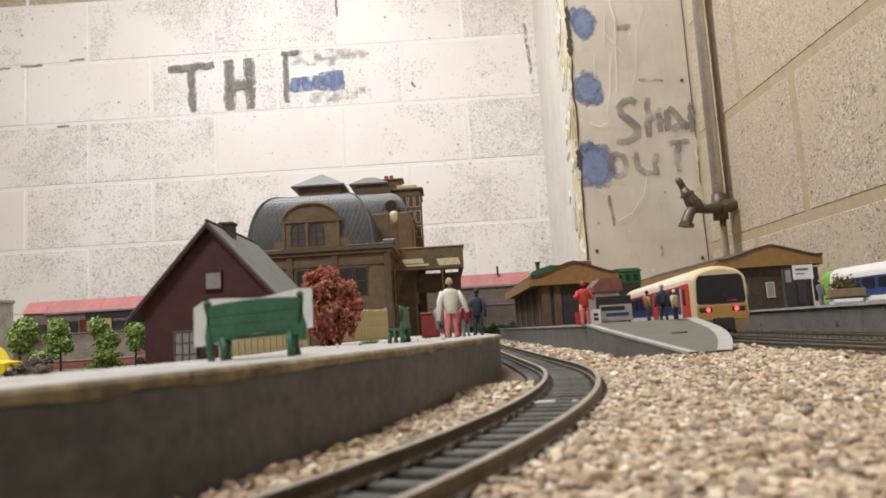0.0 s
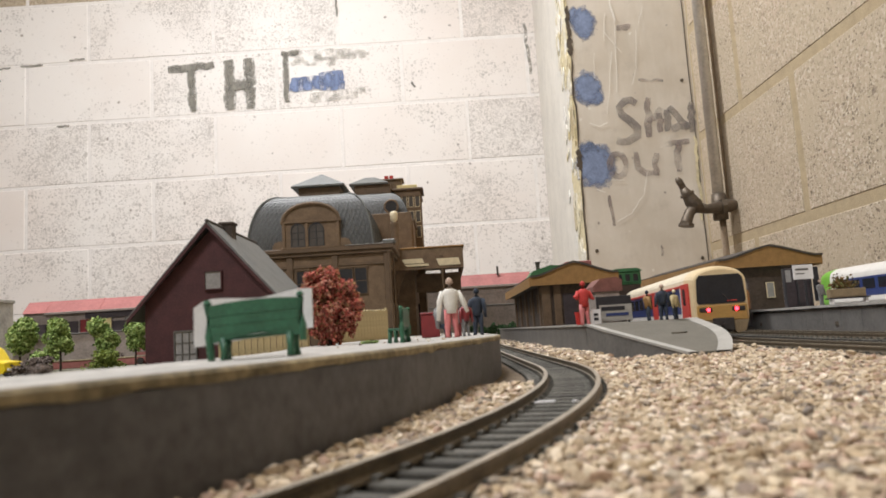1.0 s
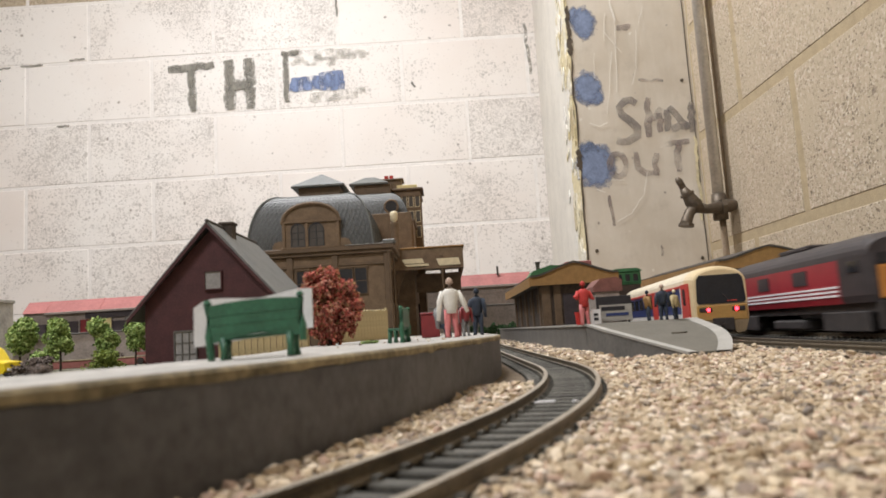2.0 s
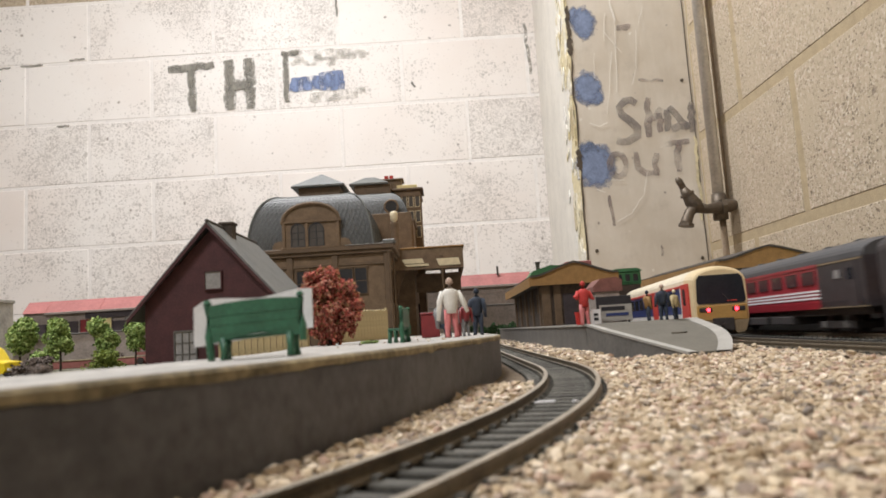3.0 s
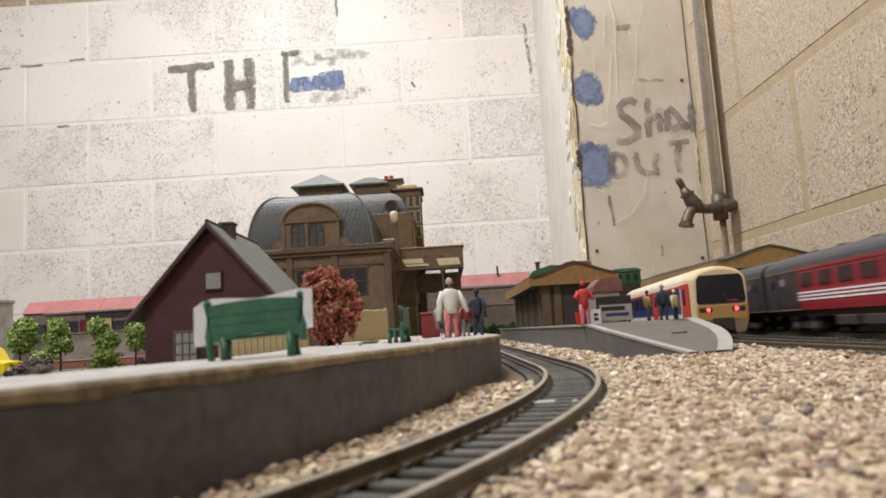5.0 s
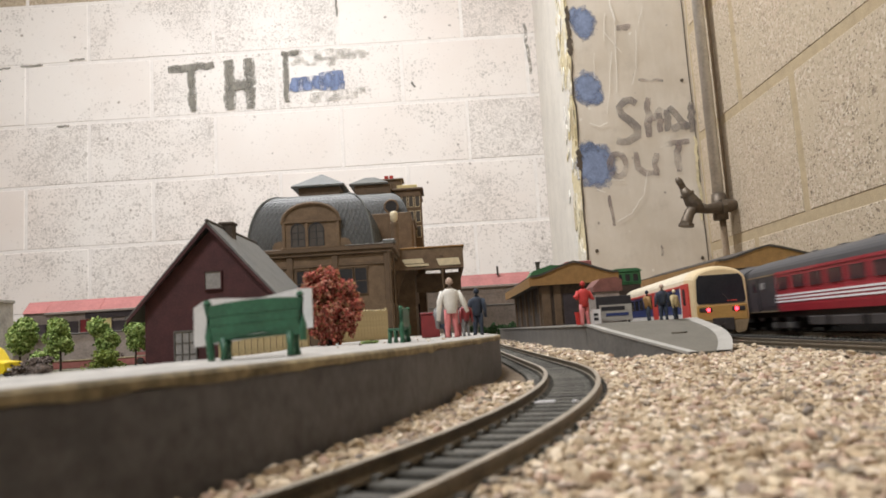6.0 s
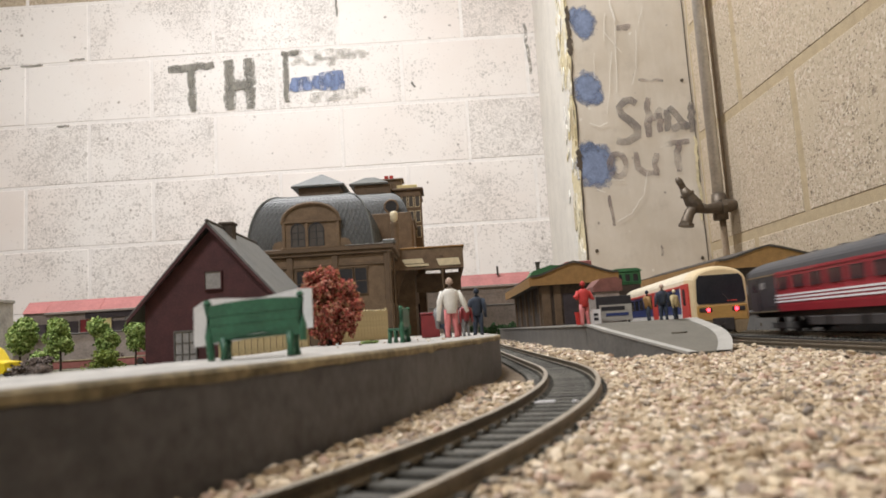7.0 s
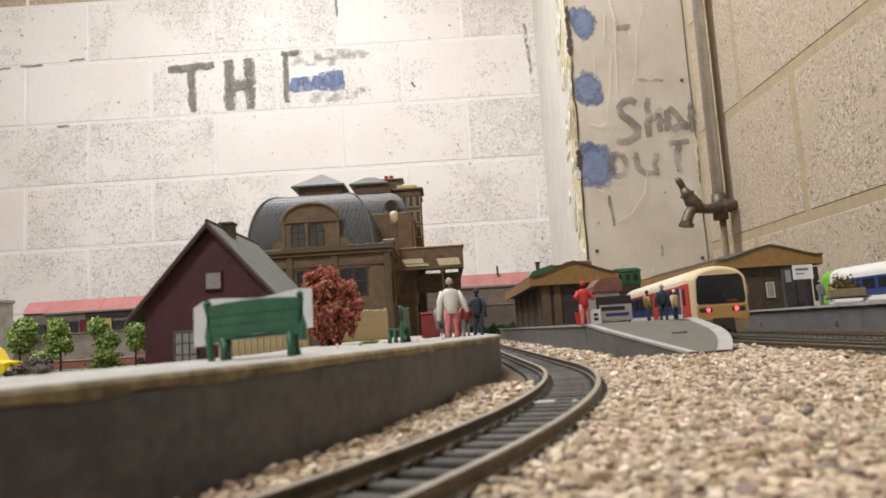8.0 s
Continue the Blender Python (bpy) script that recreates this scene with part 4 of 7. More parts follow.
def centre_platform():
    root = thing("island_platform", pose(0, 0, 0), "grey island platform with a white-edged ramp", "platform", kind="structure")
    z = 0.0197
    part("platform_wall", prism(bmn(), [(0.083, 0.420), (0.147, 0.420), (0.150, 0.55), (0.158, 1.08), (0.079, 1.08), (0.079, 0.6)], "z", 0.0011, z - 0.0012), M["conc_wall"], root)
    part("platform_top", prism(bmn(), [(0.0825, 0.420), (0.1475, 0.420), (0.1505, 0.55), (0.1585, 1.08), (0.0785, 1.08), (0.0785, 0.6)], "z", z - 0.0012, z), M["ramp"], root)
    n = 14
    def edges(t):
        y = 0.42 - 0.098 * t
        h = z - 0.0150 * t
        l = 0.0825 + 0.026 * t ** 1.1
        r = 0.1475 - 0.0015 * t - 0.0185 * max(t - 0.35, 0) ** 1.6 / 0.65 ** 1.6
        return y, h, l, r
    body, left, right, top = [], [], [], []
    for i in range(n + 1):
        y, h, l, r = edges(i / n)
        body.append([(l, y, 0.0011), (r, y, 0.0011), (r, y, h - 0.0006), (l, y, h - 0.0006)])
        top.append([(l + 0.0005, y, h - 0.0006), (r - 0.0005, y, h - 0.0006), (r - 0.0005, y, h), (l + 0.0005, y, h)])
        left.append([(l - 0.0005, y, h - 0.0010), (l + 0.0035, y, h - 0.0010), (l + 0.0035, y, h + 0.00025), (l - 0.0005, y, h + 0.00025)])
        right.append([(r - 0.0065, y, h - 0.0010), (r + 0.0005, y, h - 0.0010), (r + 0.0005, y, h + 0.00025), (r - 0.0065, y, h + 0.00025)])
    part("ramp_wall", loft(bmn(), body), M["conc_wall"], root)
    part("ramp_top", loft(bmn(), top), M["ramp"], root)
    part("edge_strip", loft(bmn(), left), M["edge_white"], root, "white painted platform edge")
    part("edge_strip", loft(bmn(), right), M["edge_white"], root, "white painted platform edge")
    part("edge_strip", prism(bmn(), [(0.0822, 0.42), (0.0862, 0.42), (0.0825, 0.6), (0.0825, 1.08), (0.0783, 1.08), (0.0783, 0.6)], "z", z - 0.001, z + 0.00025), M["edge_white"], root, "white painted platform edge")
    part("chip", prism(bmn(), [(0.117, 0.372), (0.124, 0.371), (0.126, 0.3735), (0.120, 0.375)], "z", 0.0115, 0.0130), M["crack"], root, "dark broken patch in the ramp")


centre_platform()


def right_platform():
    root = thing("through_platform", pose(0, 0, 0), "long grey concrete platform beside the through track", "platform", kind="structure")
    def e(y, d=0.0):
        return 0.273 + d + 0.0933 * (y - 0.44)
    z = 0.0228
    part("platform_wall", prism(bmn(), [(e(-0.3), -0.3), (e(1.2), 1.2), (0.402, 1.2), (0.402, -0.3)], "z", 0.0011, z - 0.0018), M["conc_wall"], root)
    part("platform_top", prism(bmn(), [(e(-0.3, -0.0024), -0.3), (e(1.2, -0.0024), 1.2), (0.403, 1.2), (0.403, -0.3)], "z", z - 0.0018, z), M["plat_top"], root)
    for i in range(34):
        y = 0.20 + i * 0.03
        bm = prism(bmn(), [(e(y) - 0.0006, y), (e(y + 0.0297) - 0.0006, y + 0.0297), (e(y + 0.0297) + 0.0003, y + 0.0297), (e(y) + 0.0003, y)], "z", 0.002, z - 0.0025)
        part("wall_panel", bm, M["conc_wall"], root)
    for y in (0.505, 0.66):
        part("drain_hole", prism(bmn(), [(e(y) - 0.0009, y), (e(y) - 0.0009, y + 0.004), (e(y) + 0.001, y + 0.004), (e(y) + 0.001, y)], "z", 0.0075, 0.0105), M["crack"], root, "small dark drain hole")


right_platform()

make_track(line_a, -0.36, 0.73, "curved track with black sleepers beside the platform", -0.0009, sink=0.0006)
make_track(line_b, -0.55, 0.60, "straight track with black sleepers at the island platform")
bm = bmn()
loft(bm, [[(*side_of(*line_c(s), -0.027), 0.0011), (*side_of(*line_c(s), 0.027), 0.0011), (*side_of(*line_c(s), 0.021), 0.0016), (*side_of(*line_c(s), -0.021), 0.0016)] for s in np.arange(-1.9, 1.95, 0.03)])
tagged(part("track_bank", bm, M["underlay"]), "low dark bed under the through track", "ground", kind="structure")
make_track(line_c, -0.60, 1.45, "through track with black sleepers, curving away behind", -0.0002, sink=0.0009)
tagged(part("track_bank", box(bmn(), 0.404, 0.448, -0.4, 1.2, 0.0011, 0.0078), M["bed"]), "raised bed under the outer track", "ground", kind="structure")
make_track(line_d, -0.60, 0.5, "outer track with black sleepers beyond the platform", 0.0074)


# ---- buildings ----
def arch_outline(x0, x1, z0, z1, n=8):
    """A round-headed opening."""
    c, r = (x0 + x1) / 2, (x1 - x0) / 2
    return [(x0, z0), (x1, z0)] + [(c + r * math.cos(math.pi * i / n), z1 - r + r * math.sin(math.pi * i / n)) for i in range(n + 1)]


def arched_window(parent, x0, x1, z0, z1, y):
    w = part("window", prism(bmn(), arch_outline(x0, x1, z0, z1), "y", y - 0.0002, y + 0.001), M["glass_smoke"], parent)
    bm = bmn()
    c = (x0 + x1) / 2
    box(bm, c - 0.0004, c + 0.0004, y - 0.0010, y - 0.0001, z0, z1)
    for k in (0.33, 0.62):
        box(bm, x0, x1, y - 0.0008, y - 0.0001, z0 + (z1 - z0) * k - 0.0003, z0 + (z1 - z0) * k + 0.0003)
    outer, inner = arch_outline(x0 - 0.0009, x1 + 0.0009, z0 - 0.0006, z1 + 0.0009, 10), arch_outline(x0, x1, z0, z1, 10)
    for i in range(len(outer)):
        j = (i + 1) % len(outer)
        vs = [bm.verts.new((p[0], d, p[1])) for d in (y - 0.0012, y) for p in (outer[i], outer[j], inner[j], inner[i])]
        for f in ((0, 1, 2, 3), (0, 4, 5, 1), (2, 6, 7, 3)):
            bm.faces.new([vs[q] for q in f])
    part("frame", bm, M["frame_dark"], w)
    return w


def flat_window(parent, x0, x1, z0, z1, y, glass, frame_m, bars=(1, 1), name="window"):
    """A window in a wall that faces the viewer's side (-y)."""
    w = part(name, box(bmn(), x0, x1, y - 0.0003, y + 0.0008, z0, z1), glass, parent)
    bm, t = bmn(), 0.0007
    box(bm, x0 - t, x1 + t, y - 0.0011, y, z1, z1 + t)
    box(bm, x0 - t, x1 + t, y - 0.0014, y, z0 - t, z0)
    box(bm, x0 - t, x0, y - 0.0011, y, z0, z1)
    box(bm, x1, x1 + t, y - 0.0011, y, z0, z1)
    for i in range(1, bars[0] + 1):
        c = x0 + (x1 - x0) * i / (bars[0] + 1)
        box(bm, c - t * 0.4, c + t * 0.4, y - 0.0009, y, z0, z1)
    for i in range(1, bars[1] + 1):
        c = z0 + (z1 - z0) * i / (bars[1] + 1)
        box(bm, x0, x1, y - 0.0008, y, c - t * 0.4, c + t * 0.4)
    part("frame", bm, frame_m, w)
    return w


def side_window(parent, x, y0, y1, z0, z1, glass, frame_m, out=1):
    w = part("window", box(bmn(), x - 0.0004, x + 0.0004, y0, y1, z0, z1), glass, parent)
    bm, t, a, b = bmn(), 0.0008, x - 0.0010, x + 0.0010
    box(bm, a, b, y0 - t, y1 + t, z1, z1 + t)
    box(bm, a, b, y0 - t, y1 + t, z0 - t, z0)
    box(bm, a, b, y0 - t, y0, z0, z1)
    box(bm, a, b, y1, y1 + t, z0, z1)
    c = (y0 + y1) / 2
    box(bm, a, b, c - 0.0003, c + 0.0003, z0, z1)
    part("frame", bm, frame_m, w)


def dome(cx, cy, z0, hx, hy, h, n=9, top=0.47, bulge=0.72):
    """Rings of a convex mansard roof on an oblong plan."""
    out = []
    for i in range(n + 1):
        a = i / n * math.pi / 2
        kx, kz = top + (1 - top) * max(math.cos(a), 0) ** bulge, math.sin(a) ** 1.08
        out.append((hx * kx, hy * kx, z0 + h * kz))
    return out


def scales(bm, rings, cx, cy, width_ratio, rows, cols, face):
    """Small pointed tiles over one face of a dome."""
    zs, hx, hy = [r[2] for r in rings], [r[0] for r in rings], [r[1] for r in rings]
    seg = np.cumsum([0] + [math.hypot(hy[i + 1] - hy[i], zs[i + 1] - zs[i]) for i in range(len(rings) - 1)])
    for r in range(rows):
        for lift in (0,):
            d0, d1 = seg[-1] * 0.86 * r / rows, seg[-1] * 0.86 * (r + 1.75) / rows
            z_, x_, y_ = (lambda d, arr: np.interp(d, seg, arr)), None, None
            za, zb, xa, xb, ya, yb = z_(d0, zs), z_(d1, zs), z_(d0, hx), z_(d1, hx), z_(d0, hy), z_(d1, hy)
            for c in range(cols + 1):
                u0, u1 = (c - (0.5 if r % 2 else 0)) / cols * 2 - 1, (c + 1 - (0.5 if r % 2 else 0)) / cols * 2 - 1
                u0, u1 = max(u0, -1), min(u1, 1)
                if u1 - u0 < 0.02:
                    continue
                um, zm = (u0 + u1) / 2, za + (zb - za) * 0.4
                k = 0.0007
                xm, ym = xa + (xb - xa) * 0.4, ya + (yb - ya) * 0.4
                if face == "front":
                    pts = [(cx + um * xa, cy - ya - k, za), (cx + u1 * xm, cy - ym - k, zm), (cx + um * xb, cy - yb - 0.0001, zb), (cx + u0 * xm, cy - ym - k, zm)]
                else:
                    pts = [(cx + xa + k, cy + um * ya, za), (cx + xm + k, cy + u1 * ym, zm), (cx + xb + 0.0001, cy + um * yb, zb), (cx + xm + k, cy + u0 * ym, zm)]
                bm.faces.new([bm.verts.new(p) for p in pts])
    return bm


def station_building():
    g = TOWN
    root = thing("station_building", pose(0, 0, 0), "brown stone station house with domed grey slate roofs", "building")
    # front pavilion
    part("wall", box(bmn(), -0.186, -0.056, 0.703, 0.83, g, 0.104, 0.0006), M["stonework"], root)
    part("plinth", box(bmn(), -0.188, -0.054, 0.701, 0.832, g, 0.028, 0.0006), M["stonedark"], root)
    bm = box(bmn(), -0.190, -0.052, 0.699, 0.834, 0.104, 0.1075, 0.0005)
    box(bm, -0.1925, -0.0495, 0.6965, 0.836, 0.1075, 0.1125, 0.0008)
    part("cornice", bm, M["stonedark"], root)
    for x in (-0.1905, -0.158, -0.1125, -0.0600):
        part("pilaster", box(bmn(), x, x + 0.006, 0.7005, 0.7040, 0.028, 0.104, 0.0004), M["stonedark"], root)
    part("string_course", box(bmn(), -0.1875, -0.0545, 0.7010, 0.7040, 0.0925, 0.0955, 0.0004), M["stonedark"], root)
    for x0, x1 in ((-0.178, -0.165), (-0.1482, -0.1368), (-0.1050, -0.0925), (-0.0897, -0.0783)):
        flat_window(root, x0, x1, 0.064, 0.0895, 0.7025, M["glass_dark"], M["stonedark"], (0, 1))
        part("lintel", box(bmn(), x0 - 0.0018, x1 + 0.0018, 0.7008, 0.7035, 0.0902, 0.0918, 0.0003), M["stonework"], root)
    for y0 in (0.715, 0.745, 0.775, 0.805):
        side_window(root, -0.0557, y0, y0 + 0.012, 0.055, 0.088, M["glass_dark"], M["stonedark"])
    rings = dome(-0.1335, 0.765, 0.1125, 0.0635, 0.063, 0.0600)
    prof = [[(-0.1335 - a, 0.765 - b, z), (-0.1335 + a, 0.765 - b, z), (-0.1335 + a, 0.765 + b, z), (-0.1335 - a, 0.765 + b, z)] for a, b, z in rings]
    roof = part("roof", loft(bmn(), prof), M["slate_top"], root)
    bm = scales(bmn(), rings, -0.1335, 0.765, 1, 14, 25, "front")
    scales(bm, rings, -0.1335, 0.765, 1, 14, 23, "side")
    part("roof_tiles", bm, M["slate"], roof, "small pointed slate tiles")
    for sx in (-1, 1):
        part("hip_ridge", tube(bmn(), [(-0.1335 + sx * a, 0.765 - b - 0.0004, z) for a, b, z in rings], 0.0011, 6), M["slate_top"], roof)
    part("lantern_base", box(bmn(), -0.1515, -0.1070, 0.742, 0.785, 0.160, 0.1837, 0.0005), M["stonedark"], root)
    bm = bmn()
    loft(bm, [[(-0.1585, 0.736, h), (-0.1015, 0.736, h), (-0.1015, 0.791, h), (-0.1585, 0.791, h)] for h in (0.1835, 0.1852)] + [[(-0.1300, 0.763, 0.2025), (-0.1290, 0.763, 0.2025), (-0.1290, 0.764, 0.2025), (-0.1300, 0.764, 0.2025)]])
    part("lantern_roof", bm, M["slate_top"], root)
    # dormer
    dm = [(-0.1665, 0.1125), (-0.1085, 0.1125), (-0.1085, 0.1400), (-0.1105, 0.1400)] + [(-0.1375 + 0.027 * math.cos(math.pi * i / 12), 0.1400 + 0.0168 * math.sin(math.pi * i / 12)) for i in range(13)] + [(-0.1665, 0.1400)]
    d = part("dormer", prism(bmn(), dm, "y", 0.6985, 0.735), M["stonework"], root)
    bm = bmn()
    arcp = [(-0.1375 + 0.0285 * math.cos(math.pi * i / 14), 0.6975, 0.1402 + 0.0178 * math.sin(math.pi * i / 14)) for i in range(15)]
    tube(bm, arcp, 0.0018, 6)
    box(bm, -0.1680, -0.1070, 0.6965, 0.7, 0.1382, 0.1405, 0.0003)
    box(bm, -0.1680, -0.1070, 0.6965, 0.7, 0.1120, 0.1138, 0.0003)
    for x in (-0.1668, -0.1436, -0.1122):
        box(bm, x, x + 0.0032, 0.6970, 0.7, 0.1138, 0.1382, 0.0003)
    part("moulding", bm, M["stonework"], d)
    for sx, c in ((-1, -0.1665), (1, -0.1085)):
        out = [(c, 0.1125), (c + sx * 0.0105, 0.1125), (c + sx * 0.0105, 0.1155), (c + sx * 0.0085, 0.1195), (c + sx * 0.004, 0.121), (c, 0.1205)]
        part("scroll", prism(bmn(), out, "y", 0.6988, 0.704), M["stonework"], d)
    arched_window(d, -0.1572, -0.1445, 0.1146, 0.1372, 0.6983)
    arched_window(d, -0.1392, -0.1255, 0.1146, 0.1372, 0.6983)
    d.matrix_basis = pose(0.006, 0, 0)
    part("corner_block", box(bmn(), -0.060, -0.0475, 0.6955, 0.706, 0.1125, 0.1165, 0.0008), M["slate_top"], root)
    part("corner_block", box(bmn(), -0.198, -0.186, 0.6955, 0.706, 0.1125, 0.1165, 0.0008), M["slate_top"], root)
    # pale lead strip whose colour also carries the cornice's bright flecks of light
    bm = bmn()
    for i in range(26):
        x = -0.098 + i * 0.00185
        box(bm, x, x + 0.0021, 0.6958, 0.7045, 0.1124, 0.1128 + 0.0012 * abs(noise.noise(Vector((x * 190, 1.7, 0)))) + 0.00001 * i)
    part("flashing", bm, M["lead"], root, "pale uneven lead strip with the cornice's highlight painted in")
    part("downpipe", tube(bmn(), [(-0.0545, 0.7005, 0.108), (-0.0545, 0.7005, TOWN)], 0.0013, 8), M["stonedark"], root)
    part("downpipe", tube(bmn(), [(-0.0515, 0.712, 0.104), (-0.0515, 0.712, TOWN)], 0.0010, 8), M["stonedark"], root)
    # rear range
    part("wall", box(bmn(), -0.165, -0.036, 0.83, 0.99, g, 0.166, 0.0006), M["stonework"], root)
    part("cornice", box(bmn(), -0.168, -0.0335, 0.896, 0.993, 0.162, 0.1675, 0.0008), M["stonedark"], root)
    part("parapet", box(bmn(), -0.062, -0.0345, 0.838, 0.895, 0.112, 0.157, 0.0006), M["stonework"], root)
    rings = dome(-0.0885, 0.945, 0.1675, 0.0465, 0.042, 0.0430, 9, 0.34, 0.9)
    prof = [[(-0.0885 - a, 0.945 - b, z), (-0.0885 + a, 0.945 - b, z), (-0.0885 + a, 0.945 + b, z), (-0.0885 - a, 0.945 + b, z)] for a, b, z in rings]
    roof = part("roof", loft(bmn(), prof), M["slate_top"], root)
    bm = scales(bmn(), rings, -0.0885, 0.945, 1, 10, 16, "front")
    scales(bm, rings, -0.0885, 0.945, 1, 10, 14, "side")
    part("roof_tiles", bm, M["slate"], roof, "small pointed slate tiles")
    oc = [(-0.0635 + 0.0085 * math.cos(a), 0.1855 + 0.0085 * math.sin(a)) for a in np.linspace(0, math.tau, 15)[:-1]]
    part("round_window", prism(bmn(), oc, "y", 0.893, 0.92), M["glass_dark"], roof)
    part("round_surround", tube(bmn(), [(p[0], 0.894, p[1]) for p in oc] + [(oc[0][0], 0.894, oc[0][1])], 0.0016, 6), M["stonework"], roof)
    part("finial", tube(bmn(), [(-0.0535, 0.79, 0.112), (-0.0535, 0.79, 0.135), (-0.0535, 0.79, 0.146), (-0.0535, 0.79, 0.152)], [0.0045, 0.004, 0.005, 0.003], 8), M["stonework"], root)
    part("urn", tube(bmn(), [(-0.0535, 0.788, 0.146), (-0.0535, 0.788, 0.151), (-0.0535, 0.788, 0.158), (-0.0535, 0.788, 0.160)], [0.002, 0.0042, 0.0045, 0.003], 8), M["cream"], root, "pale cream urn", smooth=True)
    part("lantern_base", box(bmn(), -0.1145, -0.066, 0.93, 0.97, 0.205, 0.2245, 0.0005), M["stonedark"], root)
    bm = bmn()
    loft(bm, [[(-0.1205, 0.925, 0.2235), (-0.0685, 0.925, 0.2235), (-0.0685, 0.975, 0.2235), (-0.1205, 0.975, 0.2235)], [(-0.1205, 0.925, 0.2255), (-0.0685, 0.925, 0.2255), (-0.0685, 0.975, 0.2255), (-0.1205, 0.975, 0.2255)], [(-0.102, 0.947, 0.2375), (-0.088, 0.947, 0.2375), (-0.088, 0.952, 0.2375), (-0.102, 0.952, 0.2375)]])
    part("lantern_roof", bm, M["slate_top"], root)
    # tower with arcaded top
    part("tower", box(bmn(), -0.0630, -0.0265, 0.955, 1.0, g, 0.2175, 0.0006), M["stonework"], root)
    bm = box(bmn(), -0.0665, -0.0225, 0.9515, 1.004, 0.2175, 0.2210, 0.0006)
    box(bm, -0.0648, -0.0245, 0.953, 1.002, 0.2085, 0.2105, 0.0004)
    part("tower_cornice", bm, M["stonedark"], root)
    part("tower_parapet", box(bmn(), -0.0590, -0.0310, 0.958, 0.998, 0.2210, 0.2265, 0.0005), M["yellowish"], root, "pale yellow parapet")
    for r, z0 in enumerate((0.152, 0.173, 0.1945)):
        for k in range(4):
            x0 = -0.0605 + k * 0.0088
            flat_window(root, x0, x0 + 0.0056, z0, z0 + 0.0150, 0.9545, M["glass_smoke"], M["cream"], (0, 0))
    part("chimney_stack", box(bmn(), -0.0815, -0.0530, 0.975, 1.0, 0.20, 0.2375, 0.0006), M["stonedark"], root)
    part("chimney_cap", box(bmn(), -0.0845, -0.0500, 0.972, 1.003, 0.2375, 0.2400, 0.0006), M["stonedark"], root)
    for x in (-0.0745, -0.0675):
        part("chimney_pot", tube(bmn(), [(x, 0.985, 0.24), (x, 0.985, 0.2465)], 0.003, 8), M["red"], root, "red clay pot")
    # platform awning
    aw = part("awning", box(bmn(), -0.056, 0.0195, 0.80, 0.99, 0.1075, 0.1150, 0.0006), M["stonework"], root, "brown flat awning over the platform")
    part("fascia", box(bmn(), -0.0585, 0.0225, 0.797, 0.800, 0.0925, 0.1165, 0.0004), M["stonework"], aw)
    part("fascia", box(bmn(), 0.0195, 0.0225, 0.800, 0.99, 0.0925, 0.1165, 0.0004), M["stonework"], aw)
    part("ledge", box(bmn(), -0.0595, 0.0240, 0.7955, 0.992, 0.1165, 0.1185, 0.0004), M["ochre"], aw)
    # cream boxes stand in for lit skylights, their brightness put into the colour
    for x0, x1, z0, z1 in ((-0.048, -0.0245, 0.1000, 0.1052), (-0.045, -0.0185, 0.0965, 0.0990), (-0.0085, 0.0170, 0.0960, 0.1040), (-0.0285, -0.018, 0.0720, 0.0800), (-0.0115, 0.0130, 0.0745, 0.0860)):
        part("light_panel", prism(bmn(), [(x0, z1), (x1, z1), (x1 + 0.002, z0), (x0 + 0.003, z0)], "y", 0.7955 if z0 > 0.09 else 0.86, 0.7975 if z0 > 0.09 else 0.862), M["cream"], aw, "cream panel standing for light through the awning")
    part("beam", box(bmn(), -0.035, 0.0195, 0.858, 0.863, 0.070, 0.0925, 0.0004), M["stonework"], aw)
    for x, y in ((-0.002, 0.80), (-0.002, 0.88), (-0.002, 0.96)):
        part("column", tube(bmn(), [(x, y, 0.018), (x, y, 0.022), (x, y, 0.085), (x, y, 0.1075)], [0.0025, 0.0016, 0.0014, 0.004], 8), M["stonedark"], aw)
    part("bracket", prism(bmn(), [(-0.056, 0.1075), (-0.030, 0.1075), (-0.034, 0.098), (-0.046, 0.088), (-0.053, 0.072), (-0.056, 0.060)], "y", 0.803, 0.806), M["stonework"], aw)
    part("roof_vent", tube(bmn(), [(-0.014, 0.9, 0.1185), (-0.014, 0.9, 0.1235), (-0.014, 0.9, 0.1285)], [0.002, 0.0042, 0.0042], 8), M["greenroof"], root, "small dark green roof vent")
    part("doorway", box(bmn(), -0.0565, -0.0545, 0.845, 0.87, g, 0.058), M["glass_dark"], root)
    part("doorway", box(bmn(), -0.0365, -0.0345, 0.90, 0.93, g, 0.058), M["glass_dark"], root)


station_building()


